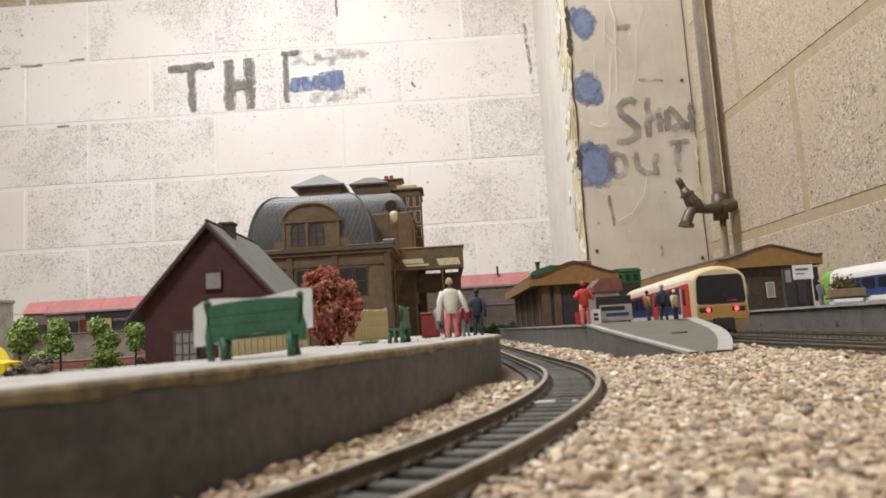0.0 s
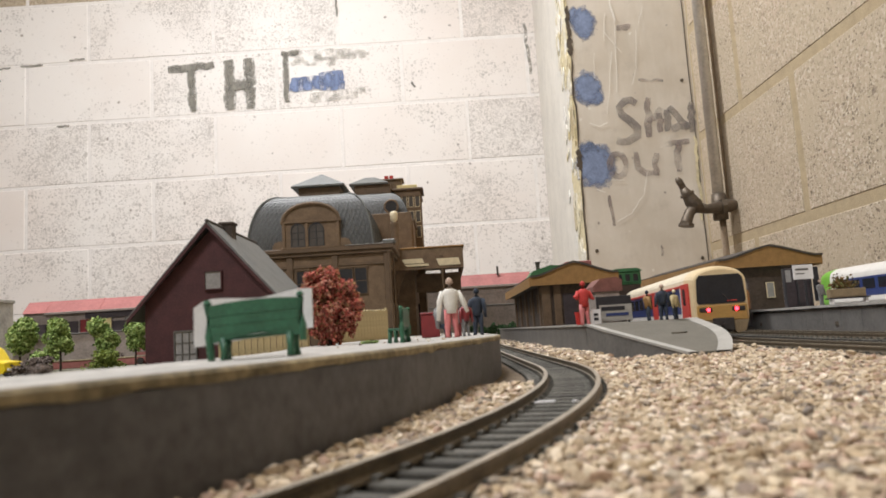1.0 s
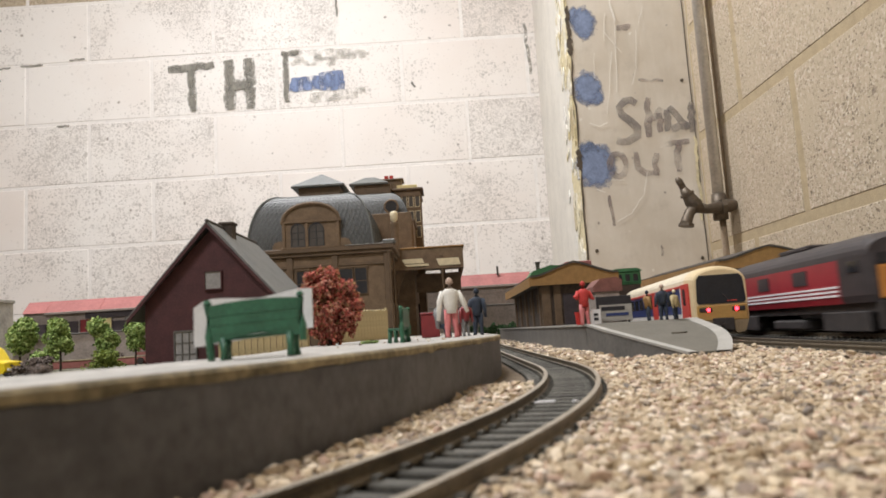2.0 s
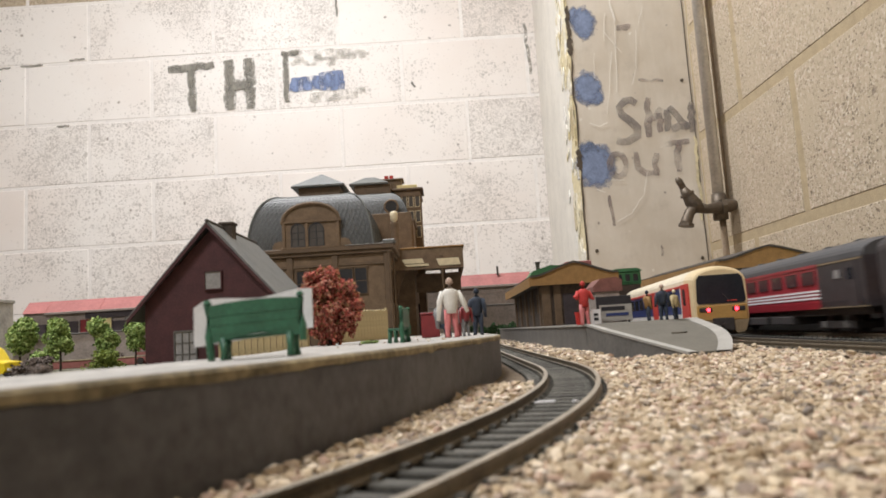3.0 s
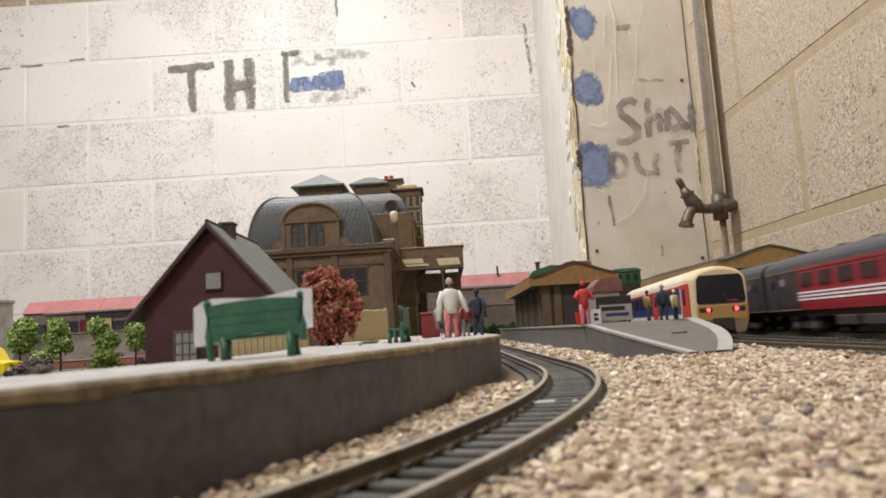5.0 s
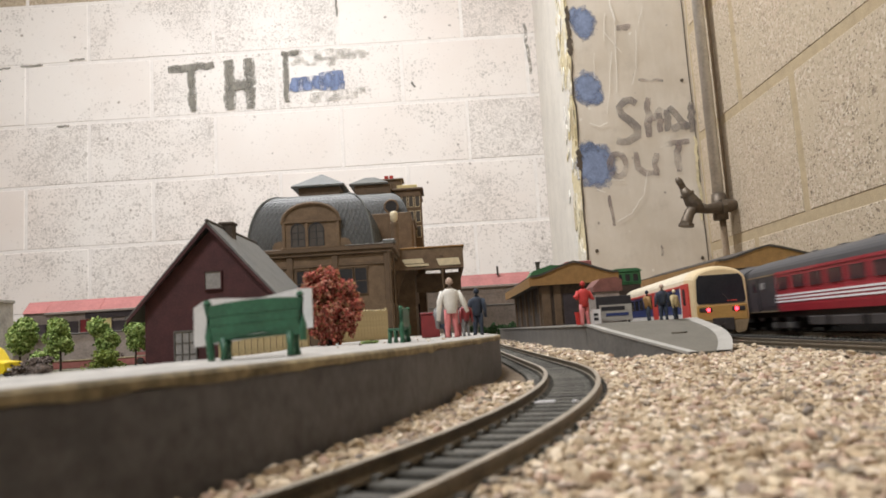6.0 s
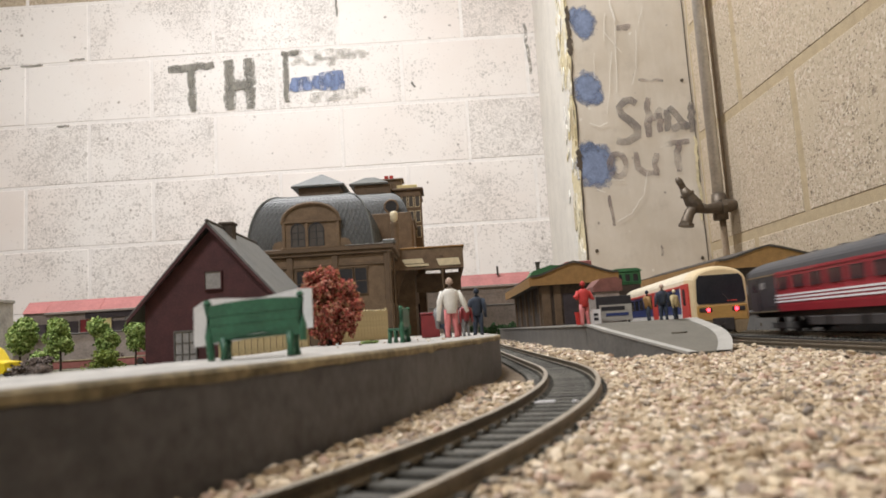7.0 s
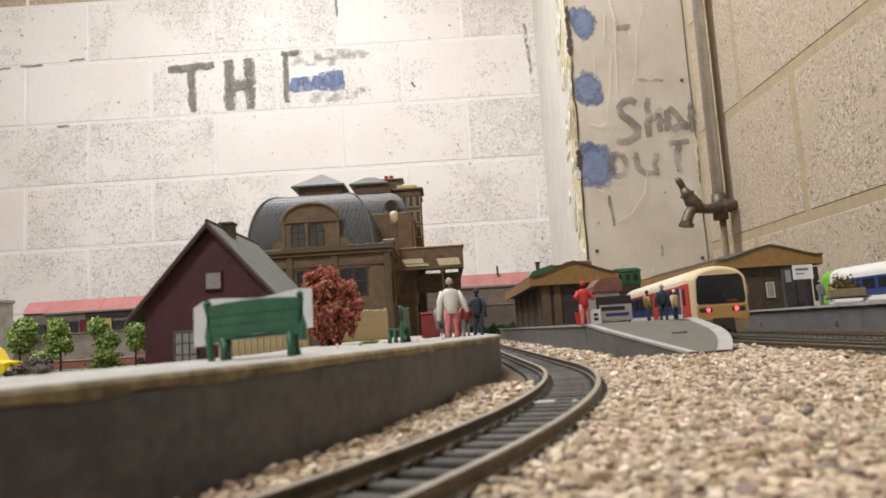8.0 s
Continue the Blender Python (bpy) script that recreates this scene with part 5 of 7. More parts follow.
def red_house():
    root = thing("red_house", pose(-0.141, 0.42, 0.0145), "dark red wooden house with a grey pitched roof", "building")
    hw, hz = 0.0395, 0.0335
    ap = 0.0790
    part("wall", prism(bmn(), [(-hw, TOWN - 0.0145), (hw, TOWN - 0.0145), (hw, hz + 0.002), (0, ap - 0.003), (-hw, hz + 0.002)], "y", 0, 0.10), M["brickred"], root)
    k = (ap - hz) / hw
    for sx in (-1, 1):
        a, b = (sx * (hw + 0.009), hz - 0.009 * k + 0.0005), (0, ap + 0.0005)
        bm = prism(bmn(), [a, b, (b[0], b[1] + 0.0022), (a[0] + sx * 0.001, a[1] + 0.0014)], "y", -0.004, 0.104)
        part("roof", bm, M["roof_grey"], root)
        part("bargeboard", prism(bmn(), [(a[0], a[1] - 0.0016), (0, b[1] - 0.0022), (0, b[1] + 0.0004), (a[0], a[1] + 0.001)], "y", -0.0052, -0.0041), M["brickred"], root)
    part("ridge", tube(bmn(), [(0, -0.0045, ap + 0.0025), (0, 0.1045, ap + 0.0025)], 0.0012, 6), M["roofdark"], root)
    ch = part("chimney", box(bmn(), -0.0015, 0.0065, 0.025, 0.034, 0.070, 0.0835, 0.0004), M["brickbrown"], root)
    part("chimney_cap", box(bmn(), -0.0022, 0.0072, 0.0243, 0.0347, 0.0835, 0.0850), M["brickbrown"], ch)
    flat_window(root, -0.0028, 0.0066, 0.0405, 0.0508, -0.0003, M["pane_pale"], M["brickred"], (0, 0))
    d = flat_window(root, -0.0215, -0.0090, -0.0040, 0.0160, -0.0003, M["pane_pale"], M["conc_wall"], (2, 2), "door")
    tagged(d, "pale glazed door")


red_house()


def canopy_building(at, label, n_cols, w, depth, wall_h, wall_x0, wall_x1, rise):
    """Dark brick shelter under a low curved gable with an ochre valance."""
    root = thing("platform_shelter", at, label, "building", "platform shelters")
    def crown(x):
        u = abs(x) / (w / 2)
        return wall_h + 0.0090 + rise * (0.45 * (0.5 + 0.5 * math.cos(math.pi * min(u * 1.08, 1))) + 0.62 * max(1 - u * 1.15, 0))
    xs = np.linspace(-w / 2, w / 2, 15)
    val = [(x, crown(x)) for x in xs]
    part("valance", prism(bmn(), [(-w / 2, wall_h)] + val[0:] + [(w / 2, wall_h)], "y", 0, 0.002), M["ochre"], root, "ochre curved valance board")
    part("valance", prism(bmn(), [(-w / 2, wall_h)] + val[0:] + [(w / 2, wall_h)], "y", depth - 0.002, depth), M["ochre"], root)
    top = [(x, z + 0.0022) for x, z in val] + [(x, z) for x, z in val[::-1]]
    part("roof", prism(bmn(), top, "y", -0.0025, depth + 0.0025), M["roofdark"], root)
    for sx in (-1, 1):
        part("side_board", box(bmn(), sx * w / 2 - 0.001, sx * w / 2 + 0.001, 0.002, depth - 0.002, wall_h, wall_h + 0.0095), M["ochre"], root)
        for y in np.arange(0.004, depth - 0.006, 0.012):
            part("valance_board", box(bmn(), sx * (w / 2 + 0.0012) - 0.0003, sx * (w / 2 + 0.0012) + 0.0003, y, y + 0.0112, wall_h - 0.0012, wall_h + 0.009), M["ochre"], root)
    part("soffit", box(bmn(), -w / 2 + 0.001, w / 2 - 0.001, 0.002, depth - 0.002, wall_h + 0.0005, wall_h + 0.0015), M["roofdark"], root)
    part("wall", box(bmn(), wall_x0, wall_x1, 0.012, depth - 0.02, 0, wall_h + 0.0005), M["brickbrown"], root)
    for i in range(n_cols):
        y = 0.02 + i * (depth - 0.05) / max(n_cols - 1, 1)
        part("pier", box(bmn(), wall_x0 - 0.0022, wall_x0 + 0.001, y, y + 0.010, 0, wall_h, 0.0003), M["stonedark"], root)
        if i < n_cols - 1:
            side_window(root, wall_x0 - 0.0003, y + 0.018, y + 0.030, wall_h * 0.35, wall_h * 0.8, M["glass_dark"], M["stonework"])
    return root


sh = canopy_building(pose(0.1385, 0.75, 0.0197), "dark brick island shelter under an ochre curved valance", 5, 0.094, 0.32, 0.0435, -0.0345, 0.034, 0.0125)
part("doorway", box(bmn(), -0.012, 0.002, 0.0110, 0.0120, 0, 0.034), M["shopdark"], sh)
part("notice", box(bmn(), 0.006, 0.012, 0.0110, 0.0120, 0.018, 0.030), M["pane_pale"], sh, "pale grey notice")
part("end_pier", box(bmn(), -0.0355, -0.026, 0.0095, 0.0125, 0, 0.0435), M["stonedark"], sh)
part("end_pier", box(bmn(), -0.022, -0.0145, 0.0095, 0.0125, 0, 0.0435), M["stonedark"], sh)
sh = canopy_building(pose(0.3725, 0.80, 0.0228), "dark brick platform shelter under a wide ochre valance", 5, 0.119, 0.38, 0.0490, -0.0405, 0.0165, 0.0130)
flat_window(sh, -0.0025, 0.0055, 0.014, 0.0305, 0.0112, M["pane_pale"], M["cream"], (0, 0))
flat_window(sh, -0.0285, -0.0245, 0.0185, 0.030, 0.0112, M["pane_pale"], M["stonedark"], (0, 0))
part("post", tube(bmn(), [(0.045, 0.02, 0), (0.045, 0.02, 0.049)], 0.0015, 8), M["stonedark"], sh)


def signal_cabin():
    root = thing("signal_cabin", pose(0.229, 0.885, 0.0011), "dark cabin with a green upper storey", "building")
    part("base_wall", box(bmn(), -0.017, 0.017, 0, 0.04, 0, 0.064, 0.0004), M["brickbrown"], root)
    part("upper_storey", box(bmn(), -0.018, 0.018, -0.001, 0.041, 0.064, 0.0805, 0.0005), M["greenroof"], root, "dark green boarded upper storey")
    for x in (-0.012, -0.002, 0.008):
        flat_window(root, x, x + 0.006, 0.068, 0.077, -0.0015, M["glass_dark"], M["greenroof"], (0, 0))
    part("roof", prism(bmn(), [(-0.020, 0.0805), (0.020, 0.0805), (0.014, 0.0845), (-0.014, 0.0845)], "y", -0.003, 0.043), M["greenroof"], root)
    r2 = thing("goods_shed", pose(0.165, 1.09, 0.0011), "low shed with a red and green roof", "building")
    part("wall", box(bmn(), -0.03, 0.062, 0, 0.035, 0, 0.094), M["greywall"], r2)
    part("roof", prism(bmn(), [(-0.036, 0.094), (0.066, 0.094), (0.058, 0.107), (0.0, 0.112), (-0.028, 0.104)], "y", -0.004, 0.04), M["greenroof"], r2, "dark green felt roof")
    part("roof_top", box(bmn(), 0.024, 0.064, -0.005, 0.03, 0.106, 0.1155, 0.001), M["pink"], r2, "red roof section")
    part("vent", tube(bmn(), [(-0.018, 0.01, 0.10), (-0.018, 0.01, 0.113), (-0.018, 0.01, 0.119)], [0.003, 0.003, 0.0045], 8), M["roofdark"], r2)
    r3 = thing("luggage_hut", pose(0.138, 0.60, 0.0197), "small pinkish red hut on the island", "hut")
    part("wall", box(bmn(), -0.011, 0.010, 0, 0.03, 0, 0.0265, 0.0004), M["greywall"], r3)
    part("roof", prism(bmn(), [(-0.0125, 0.0265), (0.0125, 0.0265), (0.0125, 0.036), (0.007, 0.0385), (-0.006, 0.0375), (-0.0125, 0.031)], "y", -0.002, 0.032), M["hut_red"], r3, "dull brownish red roof")


signal_cabin()


def long_terrace():
    Y = 1.40
    root = thing("shop_terrace", pose(0, Y, TOWN), "long low grey terrace with a pink red roof", "building")
    zt = 0.0980
    part("wall", box(bmn(), -0.845, 0.168, 0, 0.055, 0, zt), M["greywall"], root)
    part("roof", prism(bmn(), [(-0.006, zt), (0.02, zt + 0.0240), (0.055, zt + 0.0240), (0.055, zt)], "x", -0.845, 0.172), M["pink"], root)
    for x in np.arange(-0.80, 0.17, 0.108):
        part("roof_joint", prism(bmn(), [(-0.0062, zt), (-0.0072, zt + 0.0004), (0.0195, zt + 0.0250), (0.0205, zt + 0.0242)], "x", x, x + 0.002), M["pink"], root)
    part("eaves", box(bmn(), -0.80, 0.172, -0.0075, -0.0005, zt - 0.0045, zt, 0.0005), M["greywall"], root)
    part("shop_fascia", box(bmn(), -0.72, -0.56, -0.003, 0.0, zt - 0.0165, zt - 0.005), M["shopdark"], root, "dark shop fascia")
    for x0, x1, z0, z1, m in ((-0.730, -0.706, 0.024, 0.080, "dark_red"), (-0.702, -0.668, 0.030, 0.080, "yellowish"), (-0.664, -0.640, 0.02, 0.074, "shopdark"), (-0.640, -0.590, 0.030, 0.080, "pane_pale"), (-0.765, -0.736, 0.03, 0.078, "shopdark"), (-0.796, -0.772, 0.035, 0.07, "yellowish"), (-0.84, -0.80, 0.03, 0.075, "shopdark")):
        part("shop_window", box(bmn(), x0, x1, -0.0018, 0.0002, z0, z1), M[m], root)
        bm = box(bmn(), x0 - 0.001, x0, -0.0026, 0, z0, z1)
        box(bm, x1, x1 + 0.001, -0.0026, 0, z0, z1)
        box(bm, (x0 + x1) / 2 - 0.0006, (x0 + x1) / 2 + 0.0006, -0.0026, 0, z0, z1)
        part("shop_frame", bm, M["shopdark"], root)
    for i in range(9):
        part("wall_course", box(bmn(), -0.05, 0.168, -0.001, 0.0002, 0.004 + i * 0.0098, 0.0128 + i * 0.0098, 0.0002), M["greywall"], root)
    part("chimney", box(bmn(), 0.105, 0.109, 0.01, 0.014, zt + 0.02, zt + 0.038), M["roofdark"], root)
    r2 = thing("grey_block", pose(-0.80, 1.18, TOWN), "plain grey flat-roofed model block", "building")
    part("wall", box(bmn(), -0.13, 0.040, 0, 0.05, 0, 0.110, 0.0008), M["plat_top"], r2)
    part("parapet", box(bmn(), -0.132, 0.042, -0.002, 0.052, 0.108, 0.1135, 0.0006), M["plat_top"], r2)

    r3 = thing("retaining_wall", pose(0, 0, TOWN), "long low grey retaining wall before the terrace", "wall")
    part("wall", box(bmn(), -1.15, -0.115, 1.322, 1.330, 0, 0.050, 0.0006), M["greywall"], r3)
    part("coping", box(bmn(), -1.15, -0.115, 1.320, 1.332, 0.050, 0.0525, 0.0005), M["conc_wall"], r3)
    r4 = thing("retaining_wall", pose(0, 0, 0.0011), "short grey retaining wall behind the hedge", "wall")
    part("wall", box(bmn(), -0.03, 0.128, 1.19, 1.198, 0, 0.058, 0.0006), M["greywall"], r4)
    part("coping", box(bmn(), -0.03, 0.128, 1.188, 1.200, 0.058, 0.0602, 0.0005), M["conc_wall"], r4)


long_terrace()


# ---- platform furniture, planting and figures ----
def garden_bench(at, label):
    """Slatted back towards -y, legs splayed under it."""
    root = thing("platform_bench", at, label, "bench", "platform benches")
    bm = bmn()
    n = 12
    top = [(-0.0112 + 0.0224 * i / n, 0.0122 + 0.0006 * math.sin(i / n * 3.1)) for i in range(n + 1)]
    bot = [(-0.0105 + 0.0210 * i / n, 0.0042 + 0.0013 * math.sin(i / n * 3.14)) for i in range(n + 1)]
    loft(bm, [[(t[0], -0.0005, t[1]), (t[0], 0.0007, t[1]), (b[0], 0.0007, b[1]), (b[0], -0.0005, b[1])] for t, b in zip(top, bot)])
    part("backrest", bm, M["green"], root)
    for k in range(3):
        part("back_slat", box(bmn(), -0.0106, 0.0106, -0.00065, -0.0004, 0.0059 + k * 0.0020, 0.0077 + k * 0.0020), M["green"], root)
    part("seat", box(bmn(), -0.0108, 0.0108, 0.0002, 0.0058, 0.0046, 0.0054, 0.0002), M["green"], root)
    for sx in (-1, 1):
        part("post", tube(bmn(), [(sx * 0.0112, 0, 0.0 if sx < 0 else 0.0030), (sx * 0.0114, 0, 0.006), (sx * 0.0113, 0, 0.0120), (sx * 0.0113, 0, 0.0128), (sx * 0.0113, 0, 0.0135)], [0.0009, 0.0010, 0.0009, 0.0011, 0.0005], 8), M["green"], root)
        part("leg", tube(bmn(), [(sx * 0.0082, 0.0005, 0.0052), (sx * 0.0080, 0.0002, 0.0022), (sx * 0.0081, -0.0004, 0.0)], [0.0013, 0.0009, 0.0010], 8), M["green"], root, smooth=True)
        part("leg", tube(bmn(), [(sx * 0.0084, 0.0050, 0.0050), (sx * 0.0085, 0.0052, 0.0022), (sx * 0.0086, 0.0054, 0.0)], [0.0011, 0.0008, 0.0010], 8), M["green"], root, smooth=True)
    for o in root.children_recursive:
        o.data.transform(Matrix.Diagonal((0.80, 0.85, 0.92, 1)))
    return root


garden_bench(pose(-0.0373, 0.138, 0.0179, 0, -2.6, 3), "green plastic slatted bench with its back to the track")
garden_bench(pose(-0.0148, 0.245, 0.0181, 0, 0, 86), "green plastic bench seen end on, on the platform")


def white_board():
    root = thing("name_board", pose(-0.0408, 0.1475, 0.0181), "bent blank white plastic sheet leaning behind the bench", "board")
    rings = []
    for i in range(15):
        u = i / 14
        x = -0.0125 + 0.0250 * u
        z1 = 0.0122 + 0.0014 * u + 0.0004 * math.sin(u * 9) - 0.0012 * math.exp(-(u / 0.06) ** 2)
        z0 = 0.0028 + 0.0027 * u
        y = 0.0010 + 0.0022 * math.sin(u * 3.1)
        rings.append([(x, y, z0), (x, y - 0.0007, z0), (x, y - 0.0007, z1), (x, y, z1)])
    part("sheet", loft(bmn(), rings), M["white"], root)
    for x in (-0.0071, 0.0071):
        part("stake", box(bmn(), x - 0.0004, x + 0.0004, 0.0033, 0.0042, 0, 0.009), M["white"], root)


white_board()


def plant(name, at, label, rx, rz, material, n, leaf, rng, trunk=0.0, category="tree", squash=1.0):
    root = thing(name, at, label, category)
    lobes = [(rng.uniform(-0.45, 0.45) * rx, rng.uniform(-0.45, 0.45) * rx, trunk + rz * rng.uniform(0.45, 1.6), rng.uniform(0.35, 0.65)) for _ in range(12)]
    lobes += [(0, 0, trunk + rz * 0.75, 0.7), (0, 0, trunk + rz * 1.25, 0.6)]
    def spot(r):
        cx, cy, cz, k = r.choice(lobes)
        while True:
            v = Vector((r.uniform(-1, 1), r.uniform(-1, 1), r.uniform(-1, 1)))
            if 0.3 < v.length < 1:
                break
        v = v.normalized() * (0.55 + 0.45 * r.random())
        k *= 0.72
        return (cx + v.x * rx * k, cy + v.y * rx * k, max(cz + v.z * rz * k, 0.0006))
    part("crown" if trunk else "foliage", flock(rng, n, spot, leaf), material, root)
    bm = tube(bmn(), [(0, 0, 0), (0, 0, trunk + rz * 0.5), (0.0003, 0, trunk + rz * 1.2)], [0.0011, 0.0008, 0.0003], 7)
    for i in range(6):
        a = i * 1.05
        tube(bm, [(0, 0, trunk + rz * (0.3 + 0.1 * i)), (math.cos(a) * rx * 0.55, math.sin(a) * rx * 0.55, trunk + rz * (0.7 + 0.12 * i))], [0.0005, 0.0002], 5)
    part("trunk", bm, M["bark"], root)
    return root


rng = random.Random(11)
bush = thing("flowering_bush", pose(-0.0503, 0.298, 0.0181), "tall round bush covered in red flowers", "bush")


def egg_point(r, shrink):
    v = Vector((r.gauss(0, 1), r.gauss(0, 1), r.gauss(0, 1))).normalized()
    k = shrink * (0.96 + 0.16 * noise.noise(v * 3.0))
    wide = 1.0 - 0.22 * max(-v.z, 0) ** 2
    return Vector((v.x * 0.0148 * k * wide, v.y * 0.0148 * k * wide, 0.0166 + v.z * 0.0166 * k))


sprigs = [egg_point(rng, rng.uniform(0.35, 0.98)) for _ in range(420)]


def egg_spot(r):
    c = r.choice(sprigs)
    v = Vector((r.gauss(0, 1), r.gauss(0, 1), r.gauss(0, 1))).normalized() * 0.0023 * r.random() ** 0.4
    return (c.x + v.x, c.y + v.y, max(c.z + v.z, 0.0006))


part("foliage", flock(rng, 14000, egg_spot, 0.0011), M["leaf_red"], bush)
part("trunk", tube(bmn(), [(0, 0, 0), (0, 0, 0.012), (0, 0, 0.022)], [0.0013, 0.0010, 0.0004], 7), M["bark"], bush)
for x, y, h, r in ((-0.3345, 0.55, 0.0450, 0.0172), (-0.3015, 0.548, 0.0435, 0.0148), (-0.274, 0.56, 0.0395, 0.0148), (-0.2440, 0.55, 0.0370, 0.0138)):
    tr = plant("model_tree", pose(x, y, TOWN), "small bright green model tree with a ragged crown", r, h * 0.42, M["leaf"], 2600, 0.0018, rng, h * 0.20)
    tr["group"] = "row of trees"
plant("shrub", pose(-0.2350, 0.40, TOWN), "low dull grey shrub by the platform", 0.0140, 0.0066, M["leaf_grey"], 900, 0.0013, rng, 0.0, "shrub")
plant("shrub", pose(-0.2010, 0.41, TOWN), "low yellow-green shrub by the platform", 0.0140, 0.0070, M["leaf_olive"], 900, 0.0014, rng, 0.0, "shrub")
plant("shrub", pose(-0.345, 0.60, TOWN), "ragged dark green shrub by the trees", 0.016, 0.010, M["leaf"], 500, 0.0024, rng, 0.0, "shrub")
plant("shrub", pose(-0.31, 0.64, TOWN), "ragged dark green shrub by the trees", 0.02, 0.008, M["leaf_grey"], 400, 0.0024, rng, 0.0, "shrub")
for k in range(5):
    plant("hedge", pose(0.0695 + 0.016 * k - 0.03, 1.16, 0.0011), "dark green clipped hedge beyond the tracks", 0.012, 0.015, M["leaf_dark"], 420, 0.0026, rng, 0.0, "hedge")
clump = plant("moss_clump", pose(-0.0690, 0.1185, 0.0179), "scrap of grey flock on the platform", 0.0026, 0.0010, M["leaf_grey"], 140, 0.0006, rng, 0.0, "flock")
clump = plant("moss_clump", pose(-0.0300, 0.270, 0.0179), "scrap of green flock on the platform", 0.0050, 0.0008, M["leaf"], 120, 0.0008, rng, 0.0, "flock")


def crumbs():
    g = np.random.default_rng(3)
    v, f = icosa()
    bm = bmn()
    for _ in range(90):
        s = g.uniform(-0.14, 0.35)
        p, a = line_p(s)
        q = side_of(p, a, -g.uniform(0.036, 0.072))
        r = g.uniform(0.0002, 0.0007)
        vs = [bm.verts.new((q.x + c[0] * r, q.y + c[1] * r, 0.0181 + r * 0.4 + c[2] * r * 0.6)) for c in v * g.uniform(0.7, 1.2, (12, 1))]
        for t in f:
            bm.faces.new([vs[i] for i in t])
    tagged(part("crumbs", bm, M["stone"]), "stray pale crumbs of gravel on the platform", "gravel", kind="stuff")


crumbs()


def scraps():
    """Bits of paper lying between the rails and on the ramp."""
    for x, y, z, w, d, a in ((0.0215, 0.1675, 0.0030, 0.0050, 0.0019, -2), (0.0283, 0.1650, 0.0030, 0.0014, 0.0012, 20)):
        bm = prism(bmn(), [(-w / 2, -d / 2), (w / 2, -d / 2 * 0.7), (w * 0.45, d / 2), (-w * 0.4, d * 0.4)], "z", 0, 0.0004)
        ob = part("paper_scrap", bm, M["white"])
        ob.matrix_basis = pose(x, y, z, 0, 0, a)
        tagged(ob, "small torn white scrap lying on the sleepers", "scrap", "paper scraps")


scraps()


def picket_fence(a, b, h, label):
    a, b = Vector(a), Vector(b)
    n = int((b - a).length / 0.0032)
    ang = math.degrees(math.atan2(b.y - a.y, b.x - a.x))
    root = thing("picket_fence", pose(a.x, a.y, a.z, 0, 0, ang), label, "fence")
    L = (b - a).length
    for z in (0.25, 0.75):
        part("rail", box(bmn(), 0, L, 0.0006, 0.0013, h * z - 0.0007, h * z + 0.0007), M["fence"], root)
    first = None
    for i in range(n):
        x = i * L / n
        if first is None:
            first = part("picket", prism(bmn(), [(0, 0), (0.0031, 0), (0.0031, h - 0.001), (0.0015, h), (0, h - 0.001)], "y", -0.0004, 0.0006), M["fence"], root, at=pose(x, 0, 0))
        else:
            again("picket", first, root, pose(x, 0, random.uniform(-0.0003, 0.0003)))
    for x in (0, L * 0.5, L):
        part("post", box(bmn(), x - 0.0008, x + 0.0008, 0.0006, 0.0022, 0, h + 0.0012, 0.0003), M["fence"], root)
    return root


picket_fence((-0.0760, 0.43, TOWN), (-0.0415, 0.485, 0.0180), 0.0295, "pale yellow picket fence at the back of the platform")
picket_fence((-0.1250, 0.385, TOWN), (-0.0780, 0.392, TOWN), 0.0310, "pale cream fence standing before the red house")


def limb(bm, pts, r, mi):
    tube(bm, pts, r, 8, mi)


def figure(at, label, mats, s=1.0, lean=0.0, arms=((0.0022, 0.011), (0.0022, 0.011)), seated=False):
    """A painted model figure as one plain shape."""
    bm = bmn()
    hip = 0.0105 if not seated else 0.006
    for sx in (-1, 1):
        if seated:
            limb(bm, [(sx * 0.0015, 0, hip), (sx * 0.0017, -0.004, hip), (sx * 0.0017, -0.0045, 0)], [0.0016, 0.0014, 0.0010], 1)
        else:
            limb(bm, [(sx * 0.0013, 0, hip + 0.001), (sx * 0.0016, 0.0002, 0.006), (sx * 0.0019, 0, 0.0012), (sx * 0.0019, -0.0004, 0)], [0.0018, 0.0014, 0.0010, 0.0012], 1)
    limb(bm, [(0, 0, hip - 0.0005), (0, 0, hip + 0.003), (0, 0, hip + 0.0070), (0, 0, hip + 0.0088), (0, 0, hip + 0.0098)], [0.0027, 0.0028, 0.0036, 0.0034, 0.0017], 0)
    for (dx, dz), sx in zip(arms, (-1, 1)):
        limb(bm, [(sx * 0.0030, 0, hip + 0.0084), (sx * (0.0032 + dx * 0.5), -0.0006, hip + 0.0045), (sx * (0.0028 + dx), -0.0016, hip + 0.0098 - dz)], [0.0014, 0.0012, 0.0008], 0)
    limb(bm, [(0, 0, hip + 0.0090), (0, -0.0001, hip + 0.0102), (0, -0.0001, hip + 0.0122), (0, 0, hip + 0.0137), (0, 0, hip + 0.0145)], [0.0011, 0.0013, 0.0017, 0.0013, 0.0004], 2)
    bmesh.ops.scale(bm, vec=(s, s, s), verts=bm.verts)
    ob = part("model_figure", bm, mats, smooth=True)
    ob.matrix_basis = at
    return tagged(ob, label, "figurine", "platform figures")


